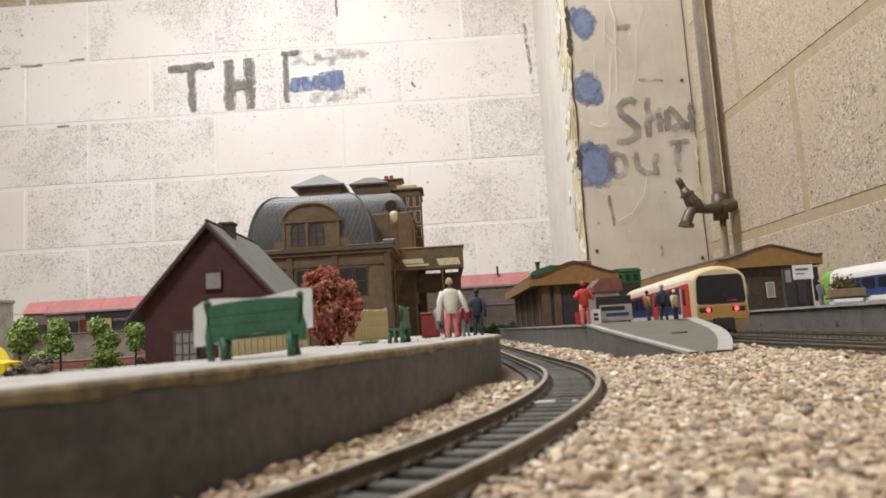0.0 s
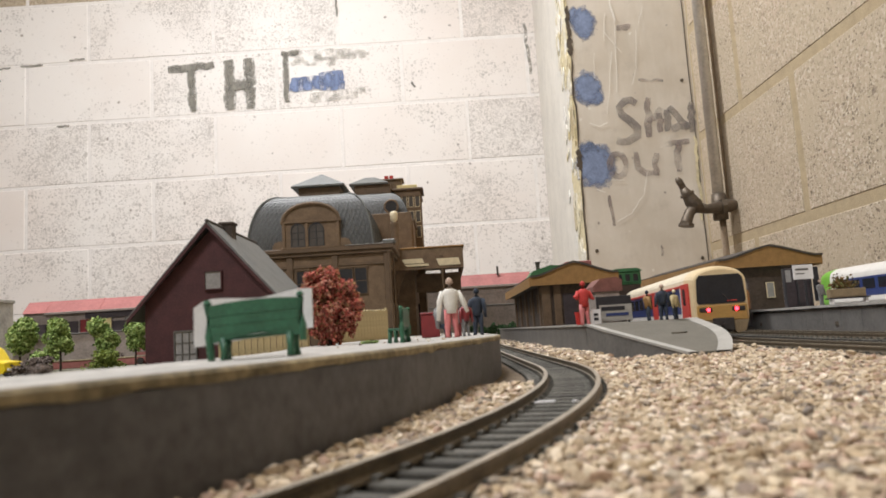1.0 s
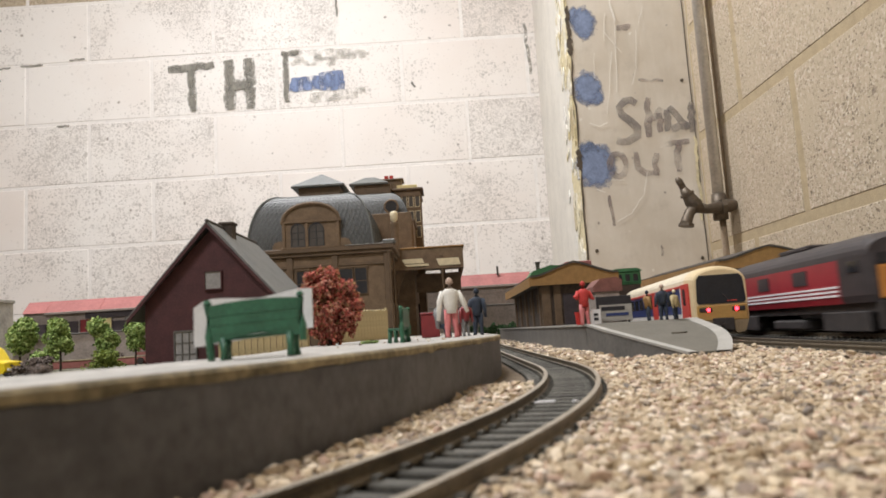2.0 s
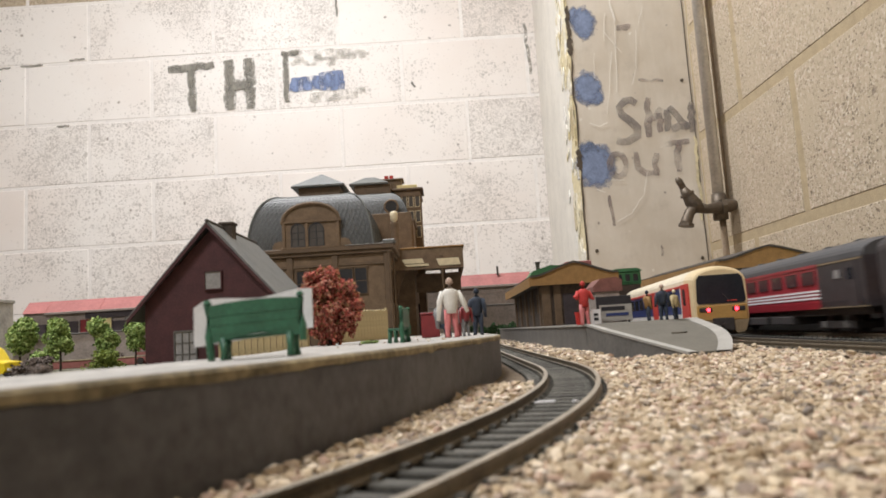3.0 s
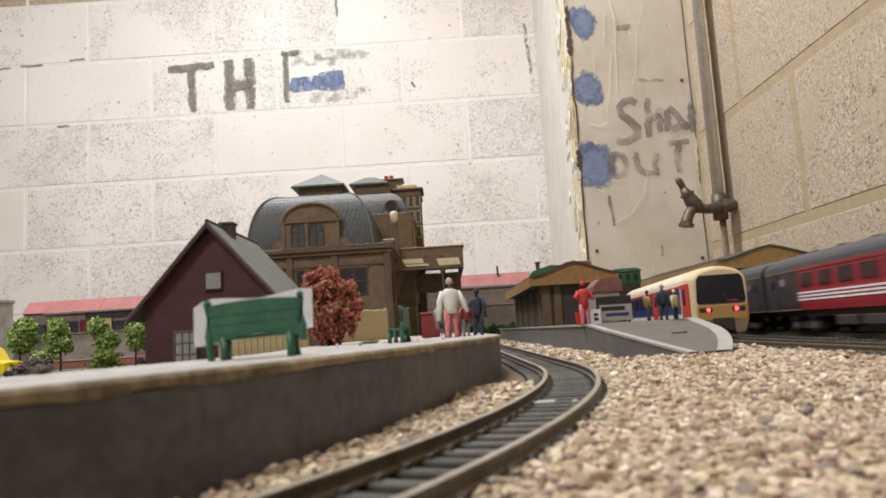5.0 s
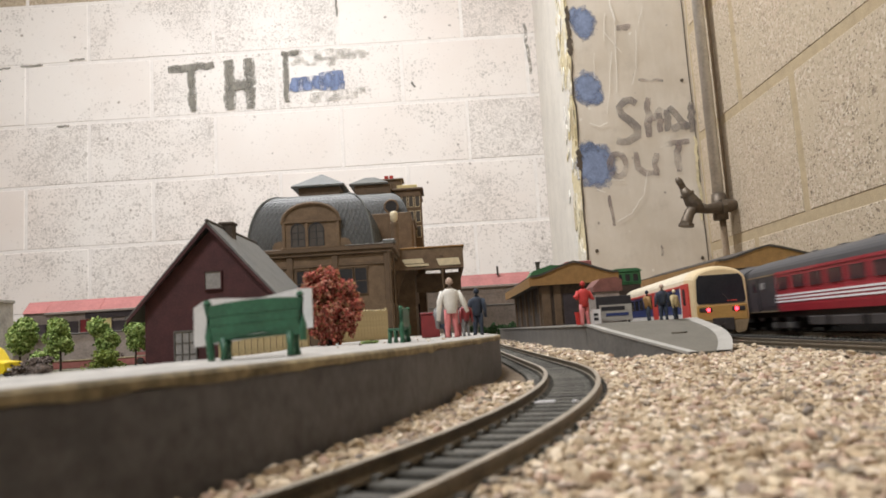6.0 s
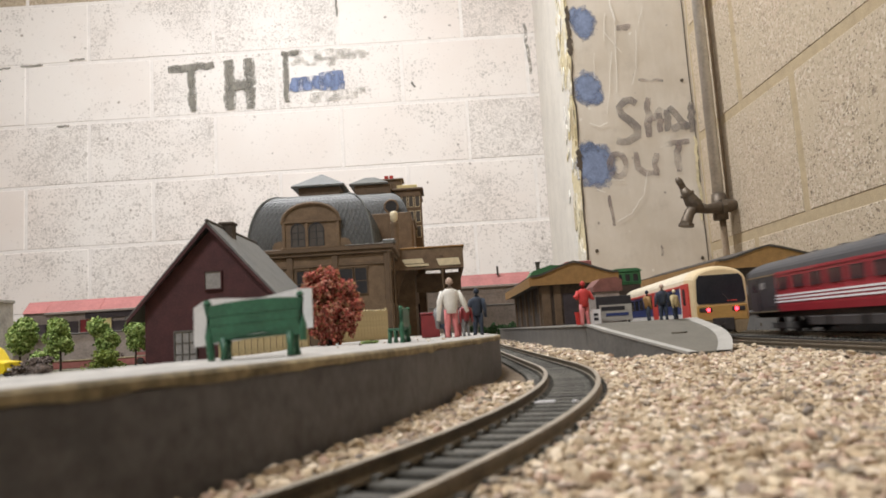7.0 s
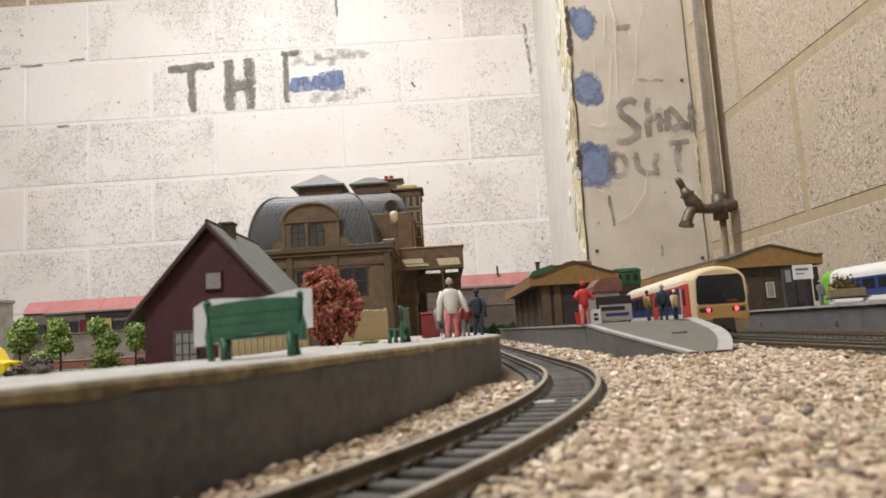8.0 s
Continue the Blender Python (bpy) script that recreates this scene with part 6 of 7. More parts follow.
W, D, R, G, S, PK = M["fig_white"], M["fig_dark"], M["fig_red"], M["fig_grey"], M["skin"], M["fig_pink"]
figure(pose(0.0018, 0.318, 0.0181, 0, 0, 10), "plain figurine with white top and pink trousers", [W, PK, S], 1.08, arms=((0.0030, 0.013), (0.0040, 0.010)))
figure(pose(-0.0035, 0.335, 0.0181, 0, 0, 60), "plain dark seated figurine on the platform", [G, D, S], 0.9, seated=True)
figure(pose(0.0160, 0.370, 0.0181, 0, 0, -20), "plain dark standing figurine with an orange patch", [D, D, D], 0.98)
figure(pose(0.0090, 0.350, 0.0181, 0, 0, 30), "plain small red and grey figurine on the platform", [M["dark_red"], G, S], 0.72)
figure(pose(0.0050, 0.362, 0.0181, 0, 0, 200), "plain small grey figurine on the platform", [G, M["dark_red"], S], 0.66)
figure(pose(0.0835, 0.428, 0.0198, 0, 0, 15), "plain bright red figurine with arms bent", [R, PK, R], 1.06, arms=((0.0035, 0.004), (0.003, 0.006)))
figure(pose(0.1304, 0.425, 0.0198, 0, 0, -20), "plain dark figurine waiting beside the unit", [D, D, S], 0.86)
figure(pose(0.1352, 0.418, 0.0198, 0, 0, 40), "plain figurine with a yellowish top", [M["fence"], D, M["cream"]], 0.70)
figure(pose(0.1232, 0.432, 0.0198, 0, 0, 90), "plain dark figurine in an orange vest on the island", [M["ochre"], D, D], 0.74)
figure(pose(0.3190, 0.600, 0.0229, 0, 0, 30), "plain grey figurine on the through platform", [G, G, S], 0.88)


def red_seat():
    root = thing("red_kiosk", pose(-0.0085, 0.385, 0.0181), "dark red box kiosk on the platform", "kiosk")
    part("body", box(bmn(), -0.006, 0.004, 0, 0.008, 0, 0.0125, 0.0005), M["dark_red"], root)
    part("lid", box(bmn(), -0.0065, 0.0045, -0.0005, 0.0085, 0.0125, 0.0138, 0.0004), M["dark_red"], root)
    r2 = thing("waste_bin", pose(0.0800, 0.430, 0.0198), "small bright red waste bin", "bin")
    part("body", tube(bmn(), [(0, 0, 0), (0, 0, 0.0062), (0, 0, 0.0072)], [0.0017, 0.0021, 0.0022], 10), M["red"], r2)
    part("rim", tube(bmn(), [(0, 0, 0.0070), (0, 0, 0.0078)], 0.0024, 10), M["red"], r2)


red_seat()


def notice_boards():
    root = thing("station_sign", pose(0.1035, 0.436, 0.0198), "black and white station name sign with dark lettering", "sign")
    part("board", box(bmn(), -0.0108, 0.0108, 0, 0.0012, 0.0010, 0.0165, 0.0002), M["black"], root)
    part("panel", box(bmn(), -0.0092, 0.0108, -0.0004, 0.0, 0.0012, 0.0112), M["edge_white"], root, "pale grey name panel")
    part("lettering", box(bmn(), -0.0082, 0.0064, -0.0007, -0.0003, 0.0076, 0.0100), M["black"], root, "dark lettering bar")
    part("lettering", box(bmn(), -0.0055, 0.0085, -0.0007, -0.0003, 0.0042, 0.0060), M["unit_blue"], root, "thin dark lettering bar")
    for x in (-0.009, 0.009):
        part("post", box(bmn(), x - 0.0005, x + 0.0005, 0.0012, 0.0022, 0, 0.0165), M["black"], root)
    r2 = thing("poster_board", pose(0.0905, 0.430, 0.0198), "small white poster board with dark print", "sign")
    part("board", box(bmn(), -0.0031, 0.0031, 0, 0.0008, 0, 0.0088), M["white"], r2)
    for z in (0.0022, 0.0048):
        part("print", box(bmn(), -0.0012, 0.0014, -0.0004, 0.0001, z, z + 0.0016), M["black"], r2, "dark print mark")
    r3 = thing("station_sign", pose(0.3055, 0.60, 0.0229), "white station sign on a dark post", "sign")
    part("post", tube(bmn(), [(0.002, 0.001, 0), (0.002, 0.001, 0.030)], 0.0012, 8), M["black"], r3)
    part("board", box(bmn(), -0.0082, 0.0088, -0.001, 0.0002, 0.0232, 0.0355, 0.0002), M["white"], r3)
    part("lettering", box(bmn(), -0.0062, 0.0045, -0.0014, -0.0008, 0.0308, 0.0325), M["conc_wall"], r3, "thin dark lettering bar")
    part("lettering", box(bmn(), -0.0062, 0.0010, -0.0014, -0.0008, 0.0275, 0.0285), M["conc_wall"], r3, "thin dark lettering bar")
    # added dark sheet and posts stand in for the shelter's shaded inside
    part("screen", box(bmn(), -0.0020, 0.0215, 0.030, 0.032, 0.0, 0.0350, 0.0004), M["shopdark"], r3, "dark panel standing for the shelter's shaded interior")
    for x in (-0.0022, 0.0085, 0.0205):
        part("screen_post", box(bmn(), x, x + 0.0012, 0.0285, 0.0330, 0.0, 0.0345), M["frame_dark"], r3)
    part("side_panel", box(bmn(), 0.0090, 0.0142, 0.001, 0.002, 0.0040, 0.0335, 0.0002), M["black"], r3)
    part("side_panel", box(bmn(), -0.0125, -0.0080, 0.004, 0.005, 0.0215, 0.0320, 0.0002), M["pane_pale"], r3)
    r4 = thing("planter_bench", pose(0.3175, 0.555, 0.0229), "grey bench with a brown plant box", "planter")
    part("box", box(bmn(), -0.0150, 0.0135, 0, 0.006, 0.0052, 0.0120, 0.0004), M["tan"], r4)
    part("seat", box(bmn(), -0.0165, 0.0155, -0.002, 0.006, 0.0040, 0.0052, 0.0003), M["underframe"], r4)
    for x in (-0.0145, 0.0125):
        part("leg", box(bmn(), x, x + 0.002, 0, 0.004, 0, 0.0040), M["white"], r4)
    rr = random.Random(5)
    part("plant", flock(rr, 260, lambda r: (r.gauss(-0.003, 0.0045), 0.003 + r.uniform(-0.002, 0.002), 0.0125 + abs(r.gauss(0, 0.0042))), 0.0018), islands("brown leaves", [(0.10, 0.06, 0.02), (0.20, 0.12, 0.04), (0.12, 0.13, 0.04)]), r4)


notice_boards()


def toy_car():
    root = thing("toy_lorry", pose(-0.303, 0.45, TOWN), "bright yellow model lorry on the town road", "lorry")
    prof = [(-0.027, 0.0030), (0.026, 0.0030), (0.0275, 0.0050), (0.0268, 0.0098), (0.0180, 0.0112), (0.0135, 0.0185), (0.0105, 0.0205), (-0.012, 0.0212), (-0.024, 0.0205), (-0.027, 0.0180)]
    bm = bmn()
    loft(bm, [[(x * (0.96 if abs(y) > 0.008 else 1), y, z if z < 0.008 or abs(y) < 0.0085 else z - 0.0006) for x, z in prof] for y in (-0.0105, -0.0075, 0.0075, 0.0105)])
    part("body", bm, M["yellow_car"], root)
    for x0, x1 in ((-0.011, 0.000), (0.0030, 0.0125)):
        part("side_window", box(bmn(), x0, x1, -0.0108, -0.0100, 0.0120, 0.0168), M["glass_dark"], root)
    for x in (-0.017, 0.0165):
        for y in (-0.0098, 0.0098):
            w = part("wheel", tube(bmn(), [(x, y - 0.0014, 0.0038), (x, y + 0.0014, 0.0038)], 0.0038, 14), M["underframe"], root)
    part("headlight", box(bmn(), 0.0262, 0.0280, -0.009, -0.006, 0.0046, 0.0062), M["white"], root)
    part("bumper", box(bmn(), 0.0262, 0.0288, -0.0105, 0.0105, 0.0022, 0.0036), M["underframe"], root)
    r2 = thing("red_railing", pose(-0.335, 0.63, TOWN), "low red brick wall behind the trees", "wall")
    part("wall", box(bmn(), -0.02, 0.09, 0, 0.004, 0, 0.0062, 0.0004), M["pink"], r2)
    part("coping", box(bmn(), -0.021, 0.091, -0.0008, 0.0048, 0.0062, 0.0074, 0.0003), M["coping"], r2)
    r3 = thing("handcart", pose(-0.262, 0.62, TOWN), "small red model cart with slatted sides", "cart")
    for k in range(3):
        part("slat", box(bmn(), -0.013, 0.010, 0, 0.0012, 0.004 + k * 0.0042, 0.0066 + k * 0.0042), M["pink"], r3, )
    part("deck", box(bmn(), -0.013, 0.010, 0, 0.012, 0.003, 0.004), M["pink"], r3)
    for x in (-0.009, 0.006):
        part("wheel", tube(bmn(), [(x, -0.001, 0.003), (x, 0.0005, 0.003)], 0.003, 12), M["underframe"], r3)


toy_car()


# ---- rolling stock (length along y, front towards -y, z = 0 at the rail base plane) ----
def shell(hw, z0, zs, zr, n=8):
    """Half a coach's cross-section from the sill over the roof, closed below."""
    side = [(-hw * 0.97, z0), (-hw, z0 + 0.004), (-hw, zs)]
    roof = [(-hw * math.cos(a), zs + (zr - zs) * math.sin(a) ** 0.8) for a in np.linspace(0, math.pi, 2 * n + 1)[1:-1]]
    return side + roof + [(hw, zs), (hw, z0 + 0.004), (hw * 0.97, z0)]


def bogie(parent, y, wheel_r=0.0058):
    b = part("bogie", box(bmn(), -0.0125, 0.0125, y - 0.020, y + 0.020, 0.0085, 0.0125, 0.0006), M["underframe"], parent)
    for sx in (-1, 1):
        part("side_frame", box(bmn(), sx * 0.0125 - 0.0012, sx * 0.0125 + 0.0012, y - 0.022, y + 0.022, 0.0085, 0.0130, 0.0005), M["underframe"], b)
        for d in (-0.014, 0.014):
            part("wheel", tube(bmn(), [(sx * 0.0078, y + d, 0.0056 + wheel_r), (sx * 0.0105, y + d, 0.0056 + wheel_r)], wheel_r, 14), M["underframe"], b)
            part("axle_box", box(bmn(), sx * 0.0140 - 0.0008, sx * 0.0140 + 0.0008, y + d - 0.002, y + d + 0.002, 0.0090, 0.0128, 0.0003), M["conc_wall"], b)


HW, SILL, SIDE, TOP = 0.0180, 0.0180, 0.0448, 0.0552
CL = 0.322


def coach(label):
    root = thing("coach", pose(0, -3, 0), label, "railway coach", "express coaches")
    h = CL / 2
    full = shell(HW, SILL, SIDE, TOP)
    roofp = [p for p in full if p[1] >= SIDE - 1e-6]
    def body(name, y0, y1, m, lab=""):
        bm = prism(bmn(), [(-HW * 0.97, SILL), (-HW, SILL + 0.004), (-HW, SIDE), (HW, SIDE), (HW, SILL + 0.004), (HW * 0.97, SILL)], "y", y0, y1)
        return part(name, bm, m, root, lab)
    e = 0.057
    b = body("body", -h + e, h - e, M["coach_red"])
    ends = [body("end_section", -h, -h + e, M["coach_dark"], "dark grey end section"), body("end_section", h - e, h, M["coach_dark"], "dark grey end section")]
    bm = bmn()
    secs = []
    for y, k in ((-h, 0.82), (-h + 0.006, 0.95), (-h + 0.014, 1.0), (h - 0.014, 1.0), (h - 0.006, 0.95), (h, 0.82)):
        secs.append([(x, y, SIDE + (z - SIDE) * k) for x, z in roofp])
    part("roof", loft(bm, secs), M["coach_roof"], root, smooth=False)
    for y in np.arange(-h + 0.03, h - 0.02, 0.040):
        part("roof_vent", box(bmn(), -0.004, 0.004, y, y + 0.007, TOP - 0.0006, TOP + 0.0008, 0.0003), M["coach_roof"], root)
    for sx in (-1, 1):
        def slab(y0, y1, z0, z1, k=0.0004):
            return box(bmn(), sx * HW - k, sx * HW + k, y0, y1, z0, z1)
        for z in (0.0240, 0.0261, 0.0282):
            part("stripe", slab(-h + e - 0.001, h - e + 0.001, z, z + 0.0011), M["white"], b, "thin white stripe")
        pitch = (CL - 2 * e) / 8
        for i in range(8):
            y = -h + e + pitch * (i + 0.14)
            w = part("window", slab(y, y + pitch * 0.72, 0.0335, 0.0405, 0.0005), M["coach_glass"], b)
            bm = bmn()
            for z in (0.0331, 0.0405):
                box(bm, sx * HW - 0.0008, sx * HW + 0.0008, y, y + pitch * 0.72, z, z + 0.0004)
            part("window_rim", bm, M["coach_dark"], w)
        part("cantrail", slab(-h + e, h - e, SIDE - 0.0018, SIDE - 0.0002, 0.0005), M["coach_red"], b)
        for en, y0 in zip(ends, (-h, h - e)):
            part("cream_band", slab(y0 + 0.002, y0 + e - 0.002, SIDE - 0.0014, SIDE - 0.0006), M["tan"], en, "thin cream band under the roof")
            part("door", slab(y0 + 0.008 if y0 < 0 else y0 + e - 0.022, y0 + 0.022 if y0 < 0 else y0 + e - 0.008, 0.0185, 0.0425, 0.0006), M["coach_dark"], en)
            part("door_window", slab(y0 + 0.012 if y0 < 0 else y0 + e - 0.018, y0 + 0.018 if y0 < 0 else y0 + e - 0.012, 0.0330, 0.0395, 0.0008), M["glass_dark"], en)
            yy = y0 + 0.028 if y0 < 0 else y0 + e - 0.034
            part("toilet_window", slab(yy, yy + 0.006, 0.0345, 0.0392, 0.0006), M["pane_pale"], en, "small pale frosted window")
            part("sill_line", slab(y0, y0 + e, 0.0181, 0.0186, 0.0006), M["tan"], en, "thin pale line along the sill")
    for sy in (-1, 1):
        part("gangway", box(bmn(), -0.0075, 0.0075, sy * h - 0.0035, sy * h + 0.0035, 0.0185, 0.0475, 0.001), M["underframe"], root, "black gangway bellows")
    part("underframe", box(bmn(), -0.0150, 0.0150, -h + 0.004, h - 0.004, 0.0140, 0.0181), M["underframe"], root)
    for y0, y1 in ((-0.055, -0.015), (-0.008, 0.030), (0.036, 0.060)):
        part("equipment_box", box(bmn(), -0.0165, 0.0165, y0, y1, 0.0085, 0.0142, 0.0006), M["underframe"], root)
    bogie(root, -h + 0.050)
    bogie(root, h - 0.050)
    return root


def engine():
    root = thing("diesel_engine", pose(0, -3, 0), "red and dark diesel engine with a yellow nose", "locomotive")
    h = 0.125
    prof = [(-HW * 0.95, SILL), (-HW, SILL + 0.004), (-HW, 0.0425), (HW, 0.0425), (HW, SILL + 0.004), (HW * 0.95, SILL)]
    b = part("body", prism(bmn(), prof, "y", -h + 0.038, h - 0.038), M["coach_red"], root)
    roofp = [p for p in shell(HW, SILL, 0.0425, 0.0555) if p[1] >= 0.0425 - 1e-6]
    part("roof", loft(bmn(), [[(x, y, 0.0425 + (z - 0.0425) * k) for x, z in roofp] for y, k in ((-h + 0.003, 0.72), (-h + 0.012, 0.94), (-h + 0.03, 1), (h - 0.03, 1), (h - 0.012, 0.94), (h - 0.003, 0.72))]), M["coach_dark"], root)
    part("roof_grille", box(bmn(), -0.009, 0.009, -0.03, 0.02, 0.0545, 0.0572, 0.0006), M["coach_dark"], root)
    for sy in (-1, 1):
        def sec(y, k, z0, z1):
            return [(-HW * k * 0.95, y * sy, z0), (-HW * k, y * sy, z0 + 0.004), (-HW * k, y * sy, z1), (HW * k, y * sy, z1), (HW * k, y * sy, z0 + 0.004), (HW * k * 0.95, y * sy, z0)]
        cab = part("cab", loft(bmn(), [sec(h - 0.038, 1, SILL, 0.0435), sec(h - 0.010, 1, SILL, 0.0435), sec(h - 0.003, 0.97, SILL, 0.0435), sec(h, 0.92, SILL, 0.0435)]), M["coach_dark"], root, "dark grey cab")
        y0 = sy * (h + 0.0008)
        nose = loft(bmn(), [[(x, sy * (h - 0.004), z) for x, z in ((-0.0158, 0.0195), (0.0158, 0.0195), (0.0158, 0.0362), (-0.0158, 0.0362))], [(x, sy * (h + 0.0012), z) for x, z in ((-0.0154, 0.0197), (0.0154, 0.0197), (0.0154, 0.0368), (-0.0154, 0.0368))], [(x, sy * (h + 0.0022), z) for x, z in ((-0.0147, 0.0205), (0.0147, 0.0205), (0.0147, 0.0360), (-0.0147, 0.0360))]])
        part("nose_panel", nose, M["loco_yellow"], cab, "orange yellow nose panel")
        for x0, x1 in ((-0.0150, -0.0008), (0.0008, 0.0150)):
            part("windscreen", box(bmn(), x0, x1, min(y0, y0 - sy * 0.001), max(y0, y0 - sy * 0.001), 0.0376, 0.0430), M["pane_pale"] if x0 > 0 else M["glass_dark"], cab)
        for sx in (-1, 1):
            part("side_window", box(bmn(), sx * HW - 0.0006, sx * HW + 0.0006, min(sy * (h - 0.014), sy * (h - 0.026)), max(sy * (h - 0.014), sy * (h - 0.026)), 0.0345, 0.0405), M["glass_dark"], cab)
            part("buffer", tube(bmn(), [(sx * 0.0115, sy * h, 0.0155), (sx * 0.0115, sy * (h + 0.005), 0.0155)], [0.0012, 0.0022], 10), M["underframe"], root)
        part("buffer_beam", box(bmn(), -0.016, 0.016, min(sy * (h - 0.004), sy * (h + 0.001)), max(sy * (h - 0.004), sy * (h + 0.001)), 0.0082, 0.0228, 0.0005), M["underframe"], root)
    for sx in (-1, 1):
        for z in (0.0222, 0.0246, 0.0270):
            part("stripe", box(bmn(), sx * HW - 0.0004, sx * HW + 0.0004, -h + 0.040, h - 0.040, z, z + 0.0012), M["white"], b, "thin white stripe")
        for y in (-0.045, 0.02):
            part("side_grille", box(bmn(), sx * HW - 0.0005, sx * HW + 0.0005, y, y + 0.022, 0.0310, 0.0400), M["coach_dark"], b)
    part("underframe", box(bmn(), -0.0150, 0.0150, -h + 0.004, h - 0.004, 0.0130, 0.0181), M["underframe"], root)
    part("fuel_tank", box(bmn(), -0.0160, 0.0160, -0.026, 0.026, 0.0075, 0.0140, 0.0012), M["underframe"], root)
    for y in (-h + 0.040, h - 0.040):
        bogie(root, y, 0.0068)
        for sx in (-1, 1):
            part("frame_skirt", box(bmn(), sx * 0.0155 - 0.001, sx * 0.0155 + 0.001, y - 0.028, y + 0.028, 0.0070, 0.0180, 0.0005), M["underframe"], root)
    return root


def multiple_unit(at, label, front, roof_m, side_m, lamps, length, mirror=1, door=True):
    """A passenger unit with a rounded cab end towards -y * mirror."""
    root = thing("diesel_unit", at, label, "train", "standing units")
    hw, s0, sd, tp = 0.0183, 0.0150, 0.0425, 0.0540
    def sec(y, kx, kz, dz=0.0):
        return [(x * kx, y * mirror, (s0 + 0.012) + (z - s0 - 0.012) * kz + dz) for x, z in shell(hw, s0, sd, tp)]
    cut = [(0.022, 1, 1), (0.010, 0.995, 0.99), (0.004, 0.975, 0.965), (0.001, 0.945, 0.93), (0.0, 0.90, 0.88)]
    part("cab_end", loft(bmn(), [sec(y, a, b) for y, a, b in cut]), front, root, "rounded cab end", smooth=False)
    lowp = [(-hw * 0.97, s0), (-hw, s0 + 0.004), (-hw, sd), (hw, sd), (hw, s0 + 0.004), (hw * 0.97, s0)]
    def along(y0, y1):
        return min(y0 * mirror, y1 * mirror), max(y0 * mirror, y1 * mirror)
    b = part("body", prism(bmn(), lowp, "y", *along(0.022, length)), side_m, root)
    rp = [p for p in shell(hw, s0, sd, tp) if p[1] >= sd - 1e-6]
    part("roof", prism(bmn(), rp, "y", *along(0.0222, length)), roof_m, root)
    for sx in (-1, 1):
        def slab(y0, y1, z0, z1, k=0.0005):
            a, c = along(y0, y1)
            return box(bmn(), sx * hw - k, sx * hw + k, a, c, z0, z1)
        part("blue_band", slab(0.0335, length, 0.0225, 0.0408), M["unit_blue"], b, "dark blue window band")
        n = int((length - 0.06) / 0.026)
        for i in range(n):
            y = 0.058 + i * 0.026
            part("window", slab(y, y + 0.020, 0.0292, 0.0388, 0.0008), M["glass_dark"], b)
        if door:
            part("cab_door", slab(0.0085, 0.0290, 0.0165, 0.0428, 0.0009), M["unit_red"], b, "red cab door")
            part("door_window", slab(0.0165, 0.0225, 0.0285, 0.0395, 0.0012), M["glass_dark"], b)
            part("red_surround", slab(0.0290, 0.0320, 0.0170, 0.0424, 0.0008), M["unit_white"], b)
            part("cantrail_line", slab(0.0290, length, 0.0408, 0.0424, 0.0010), M["unit_red"], b, "thin red line under the roof")
            part("lower_line", slab(0.0290, length, 0.0152, 0.0172, 0.0010), M["unit_red"], b, "thin red line along the sill")
            part("sliding_door", slab(0.118, 0.140, 0.0165, 0.0415, 0.0009), M["unit_red"], b)
        part("sill_line", slab(0.0222, length, 0.0180, 0.0222), M["unit_white"], b)
    y = lambda d: d * mirror
    def face(x0, x1, z0, z1, d0=-0.0014, d1=0.0012):
        a, c = along(d0, d1)
        return box(bmn(), x0, x1, a, c, z0, z1, 0.0005)
    pts = [(-0.0148, 0.0280), (0.0148, 0.0280), (0.0157, 0.0300), (0.0148, 0.0446), (0.0128, 0.0472), (-0.0128, 0.0472), (-0.0148, 0.0446), (-0.0157, 0.0300)]
    ws = part("windscreen", prism(bmn(), pts, "y", *along(-0.0006, 0.006)), M["glass_dark"], root, "large dark wrap-round windscreen")
    part("wiper", tube(bmn(), [(0.006, y(-0.0009), 0.0286), (0.001, y(-0.0009), 0.0345)], 0.0003, 5), M["underframe"], ws)
    part("destination_blind", face(0.0035, 0.0105, 0.0290, 0.0302, -0.0009, 0.0), M["unit_red"], ws)
    part("lower_front", face(-0.0162, 0.0162, 0.0168, 0.0272, -0.0010, 0.003), M["unit_yellow"] if lamps else front, root, "yellow lower front panel" if lamps else "")
    part("lower_corner", face(-0.0172, 0.0172, 0.0165, 0.0270, 0.001, 0.005), M["unit_yellow"] if lamps else front, root)
    part("coupler_recess", face(-0.0068, 0.0068, 0.0100, 0.0185, -0.0022, 0.002), M["underframe"], root, "black coupler recess")
    part("coupler", tube(bmn(), [(0, y(0.002), 0.0135), (0, y(-0.0065), 0.0135)], [0.0022, 0.0018], 8), M["underframe"], root)
    for sx in (-1, 1):
        out = [(sx * 0.0066, 0.0172), (sx * 0.0166, 0.0172), (sx * 0.0140, 0.0095), (sx * 0.0090, 0.0080), (sx * 0.0074, 0.0090)]
        part("skirt", prism(bmn(), out, "y", *along(-0.0006, 0.006)), M["tan"] if lamps else M["conc_wall"], root, "dull tan front skirt" if lamps else "grey front skirt")
        hs = part("lamp_cluster", face(sx * 0.0105 - 0.0042, sx * 0.0105 + 0.0042, 0.0226, 0.0256, -0.0016, 0.0), M["underframe"], root, "black lamp cluster")
        if lamps:
            part("tail_lamp", tube(bmn(), [(sx * 0.0090, y(-0.0012), 0.0241), (sx * 0.0090, y(-0.0021), 0.0241)], 0.0012, 12), M["tail_red"], hs, "glowing red tail lamp")
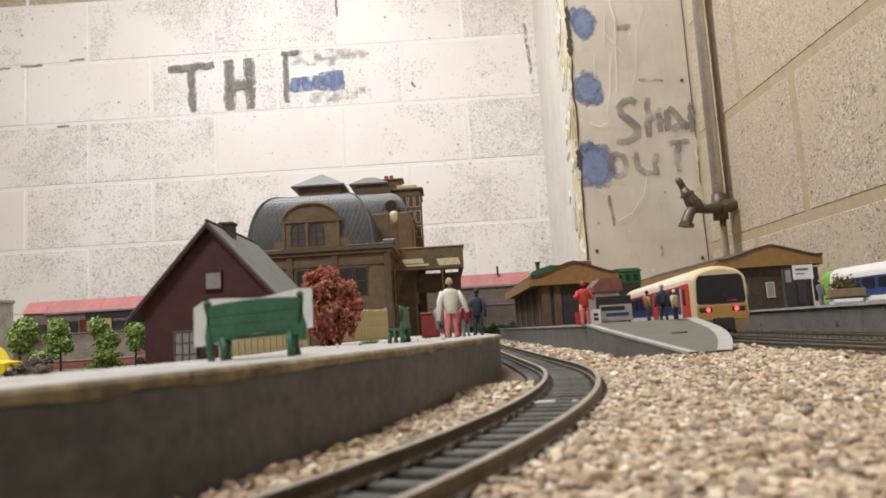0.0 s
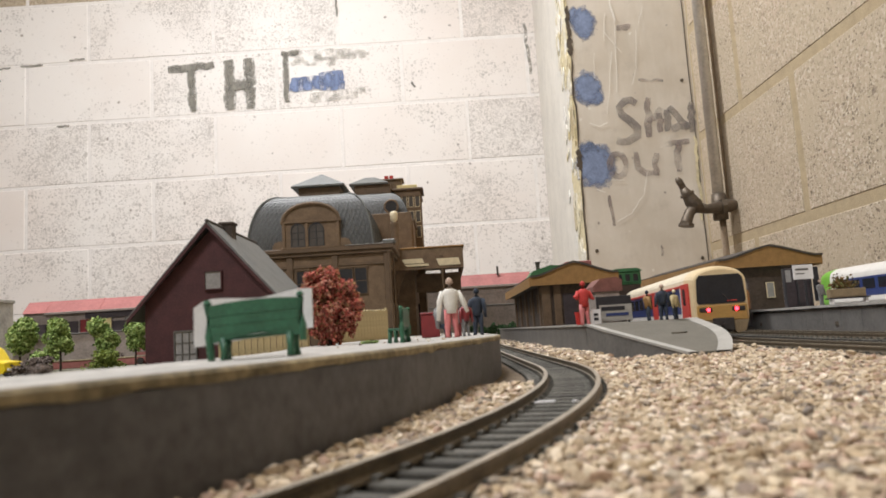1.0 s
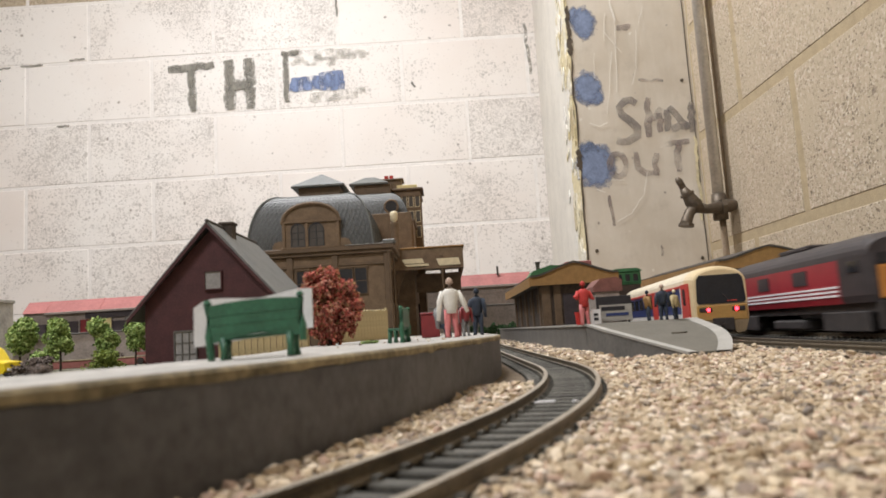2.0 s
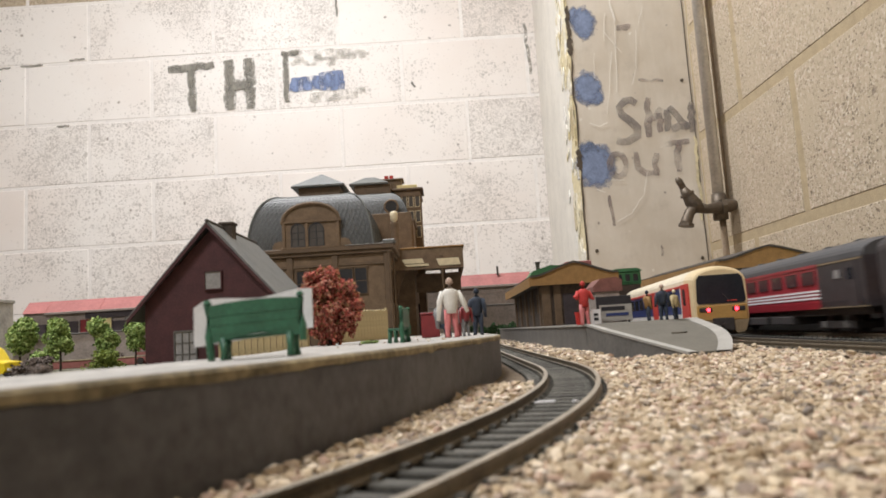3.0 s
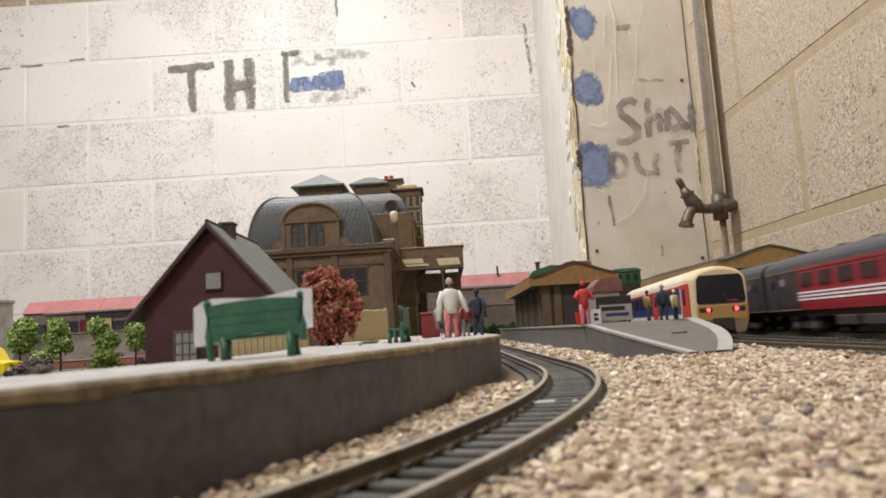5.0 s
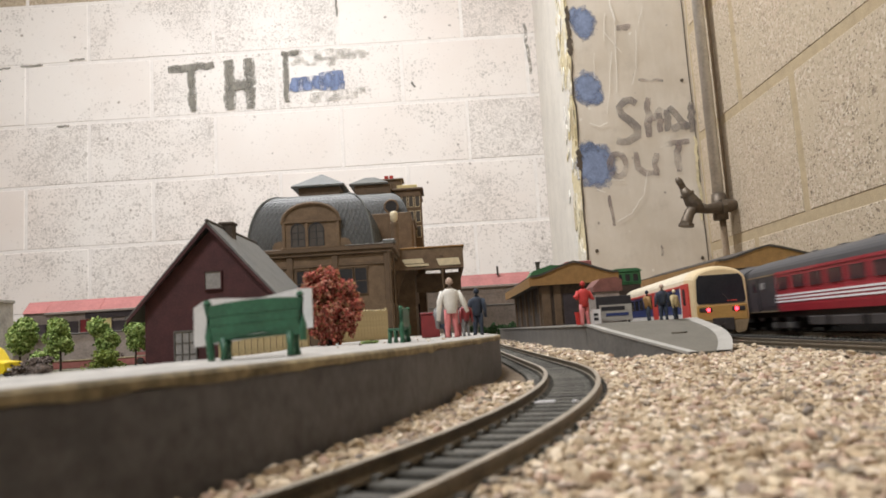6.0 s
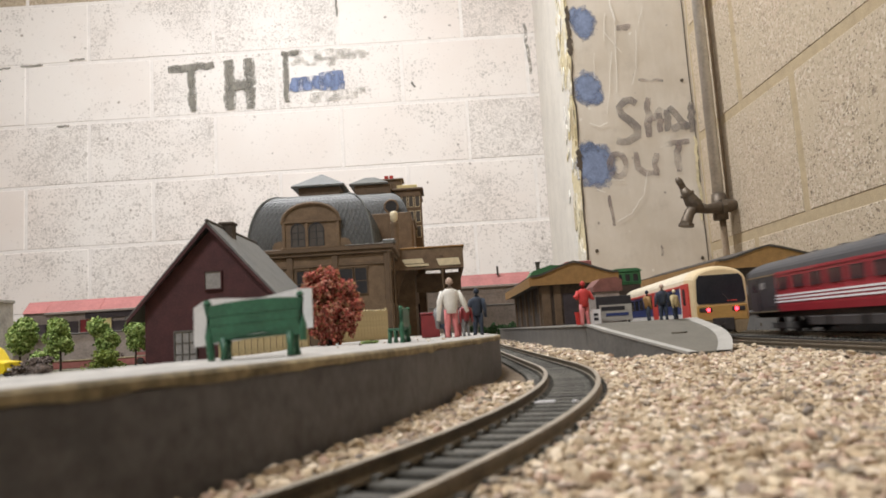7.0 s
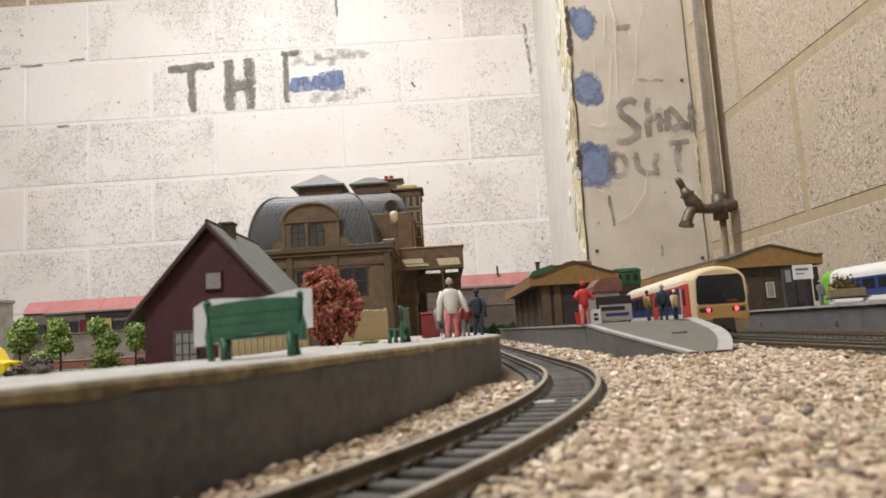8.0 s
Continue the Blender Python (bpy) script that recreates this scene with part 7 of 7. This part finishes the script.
    part("underframe", box(bmn(), -0.0150, 0.0150, *along(0.006, length), 0.0090, 0.0152), M["underframe"], root)
    bogie(root, y(0.05))
    bogie(root, y(length - 0.05))
    return root


multiple_unit(pose(0.1823, 0.468, 0, 0, 0, -6.0), "cream and yellow diesel unit with red tail lamps lit", M["unit_cream"], M["cream_roof_lit"], M["unit_white"], True, 0.30)
multiple_unit(pose(0.4255, 0.765, 0.0074, 0, 0, -1.7), "white and blue unit with a lime green end", M["lime"], M["unit_white"], M["unit_white"], False, 0.46, -1, False)


# ---- the express on the through line ----
def raise_body(root, dz):
    """Lifts everything above the wheels and the low skirts."""
    for o in root.children:
        if o.name.split(".")[0] not in ("bogie", "frame_skirt", "fuel_tank", "buffer_beam"):
            for q in [o] + list(o.children_recursive):
                q.data.transform(Matrix.Translation((0, 0, dz)))
    return root


ENGINE = raise_body(engine(), 0.0044)
first_coach = raise_body(coach("red express coach with white stripes and dark ends"), 0.0024)
COACHES = [first_coach] + [copy_thing(first_coach, pose(0, -3, 0)) for _ in range(3)]


def on_line(s, half):
    """A vehicle's pose with both bogies on the through line."""
    a, b = line_c(s - half)[0], line_c(s + half)[0]
    c, d = (a + b) / 2, b - a
    return pose(c.x, c.y, -0.0002, 0, 0, math.degrees(math.atan2(d.y, d.x)) - 90)


# seconds, and metres that the engine's nose has gone past the place y = 0.397
RUN = [(0.0, -0.535), (0.25, -0.470), (0.5, -0.400), (0.75, -0.326), (1.0, -0.250), (1.3, -0.157), (1.5, -0.096), (1.7, -0.037), (2.25, 0.115), (2.8, 0.252), (3.0, 0.299), (3.5, 0.417), (4.0, 0.540), (4.2, 0.591), (4.5, 0.670), (5.0, 0.808), (5.5, 0.952), (6.0, 1.100), (6.5, 1.258), (7.0, 1.430), (7.45, 1.597), (8.0, 1.805)]


def motions():
    walk(ENGINE, [(t, on_line(0.127 - f, 0.085)) for t, f in RUN])
    for i, c in enumerate(COACHES):
        walk(c, [(t, on_line(0.260 + 0.330 * (i + 0.5) - f, 0.111)) for t, f in RUN])


motions()
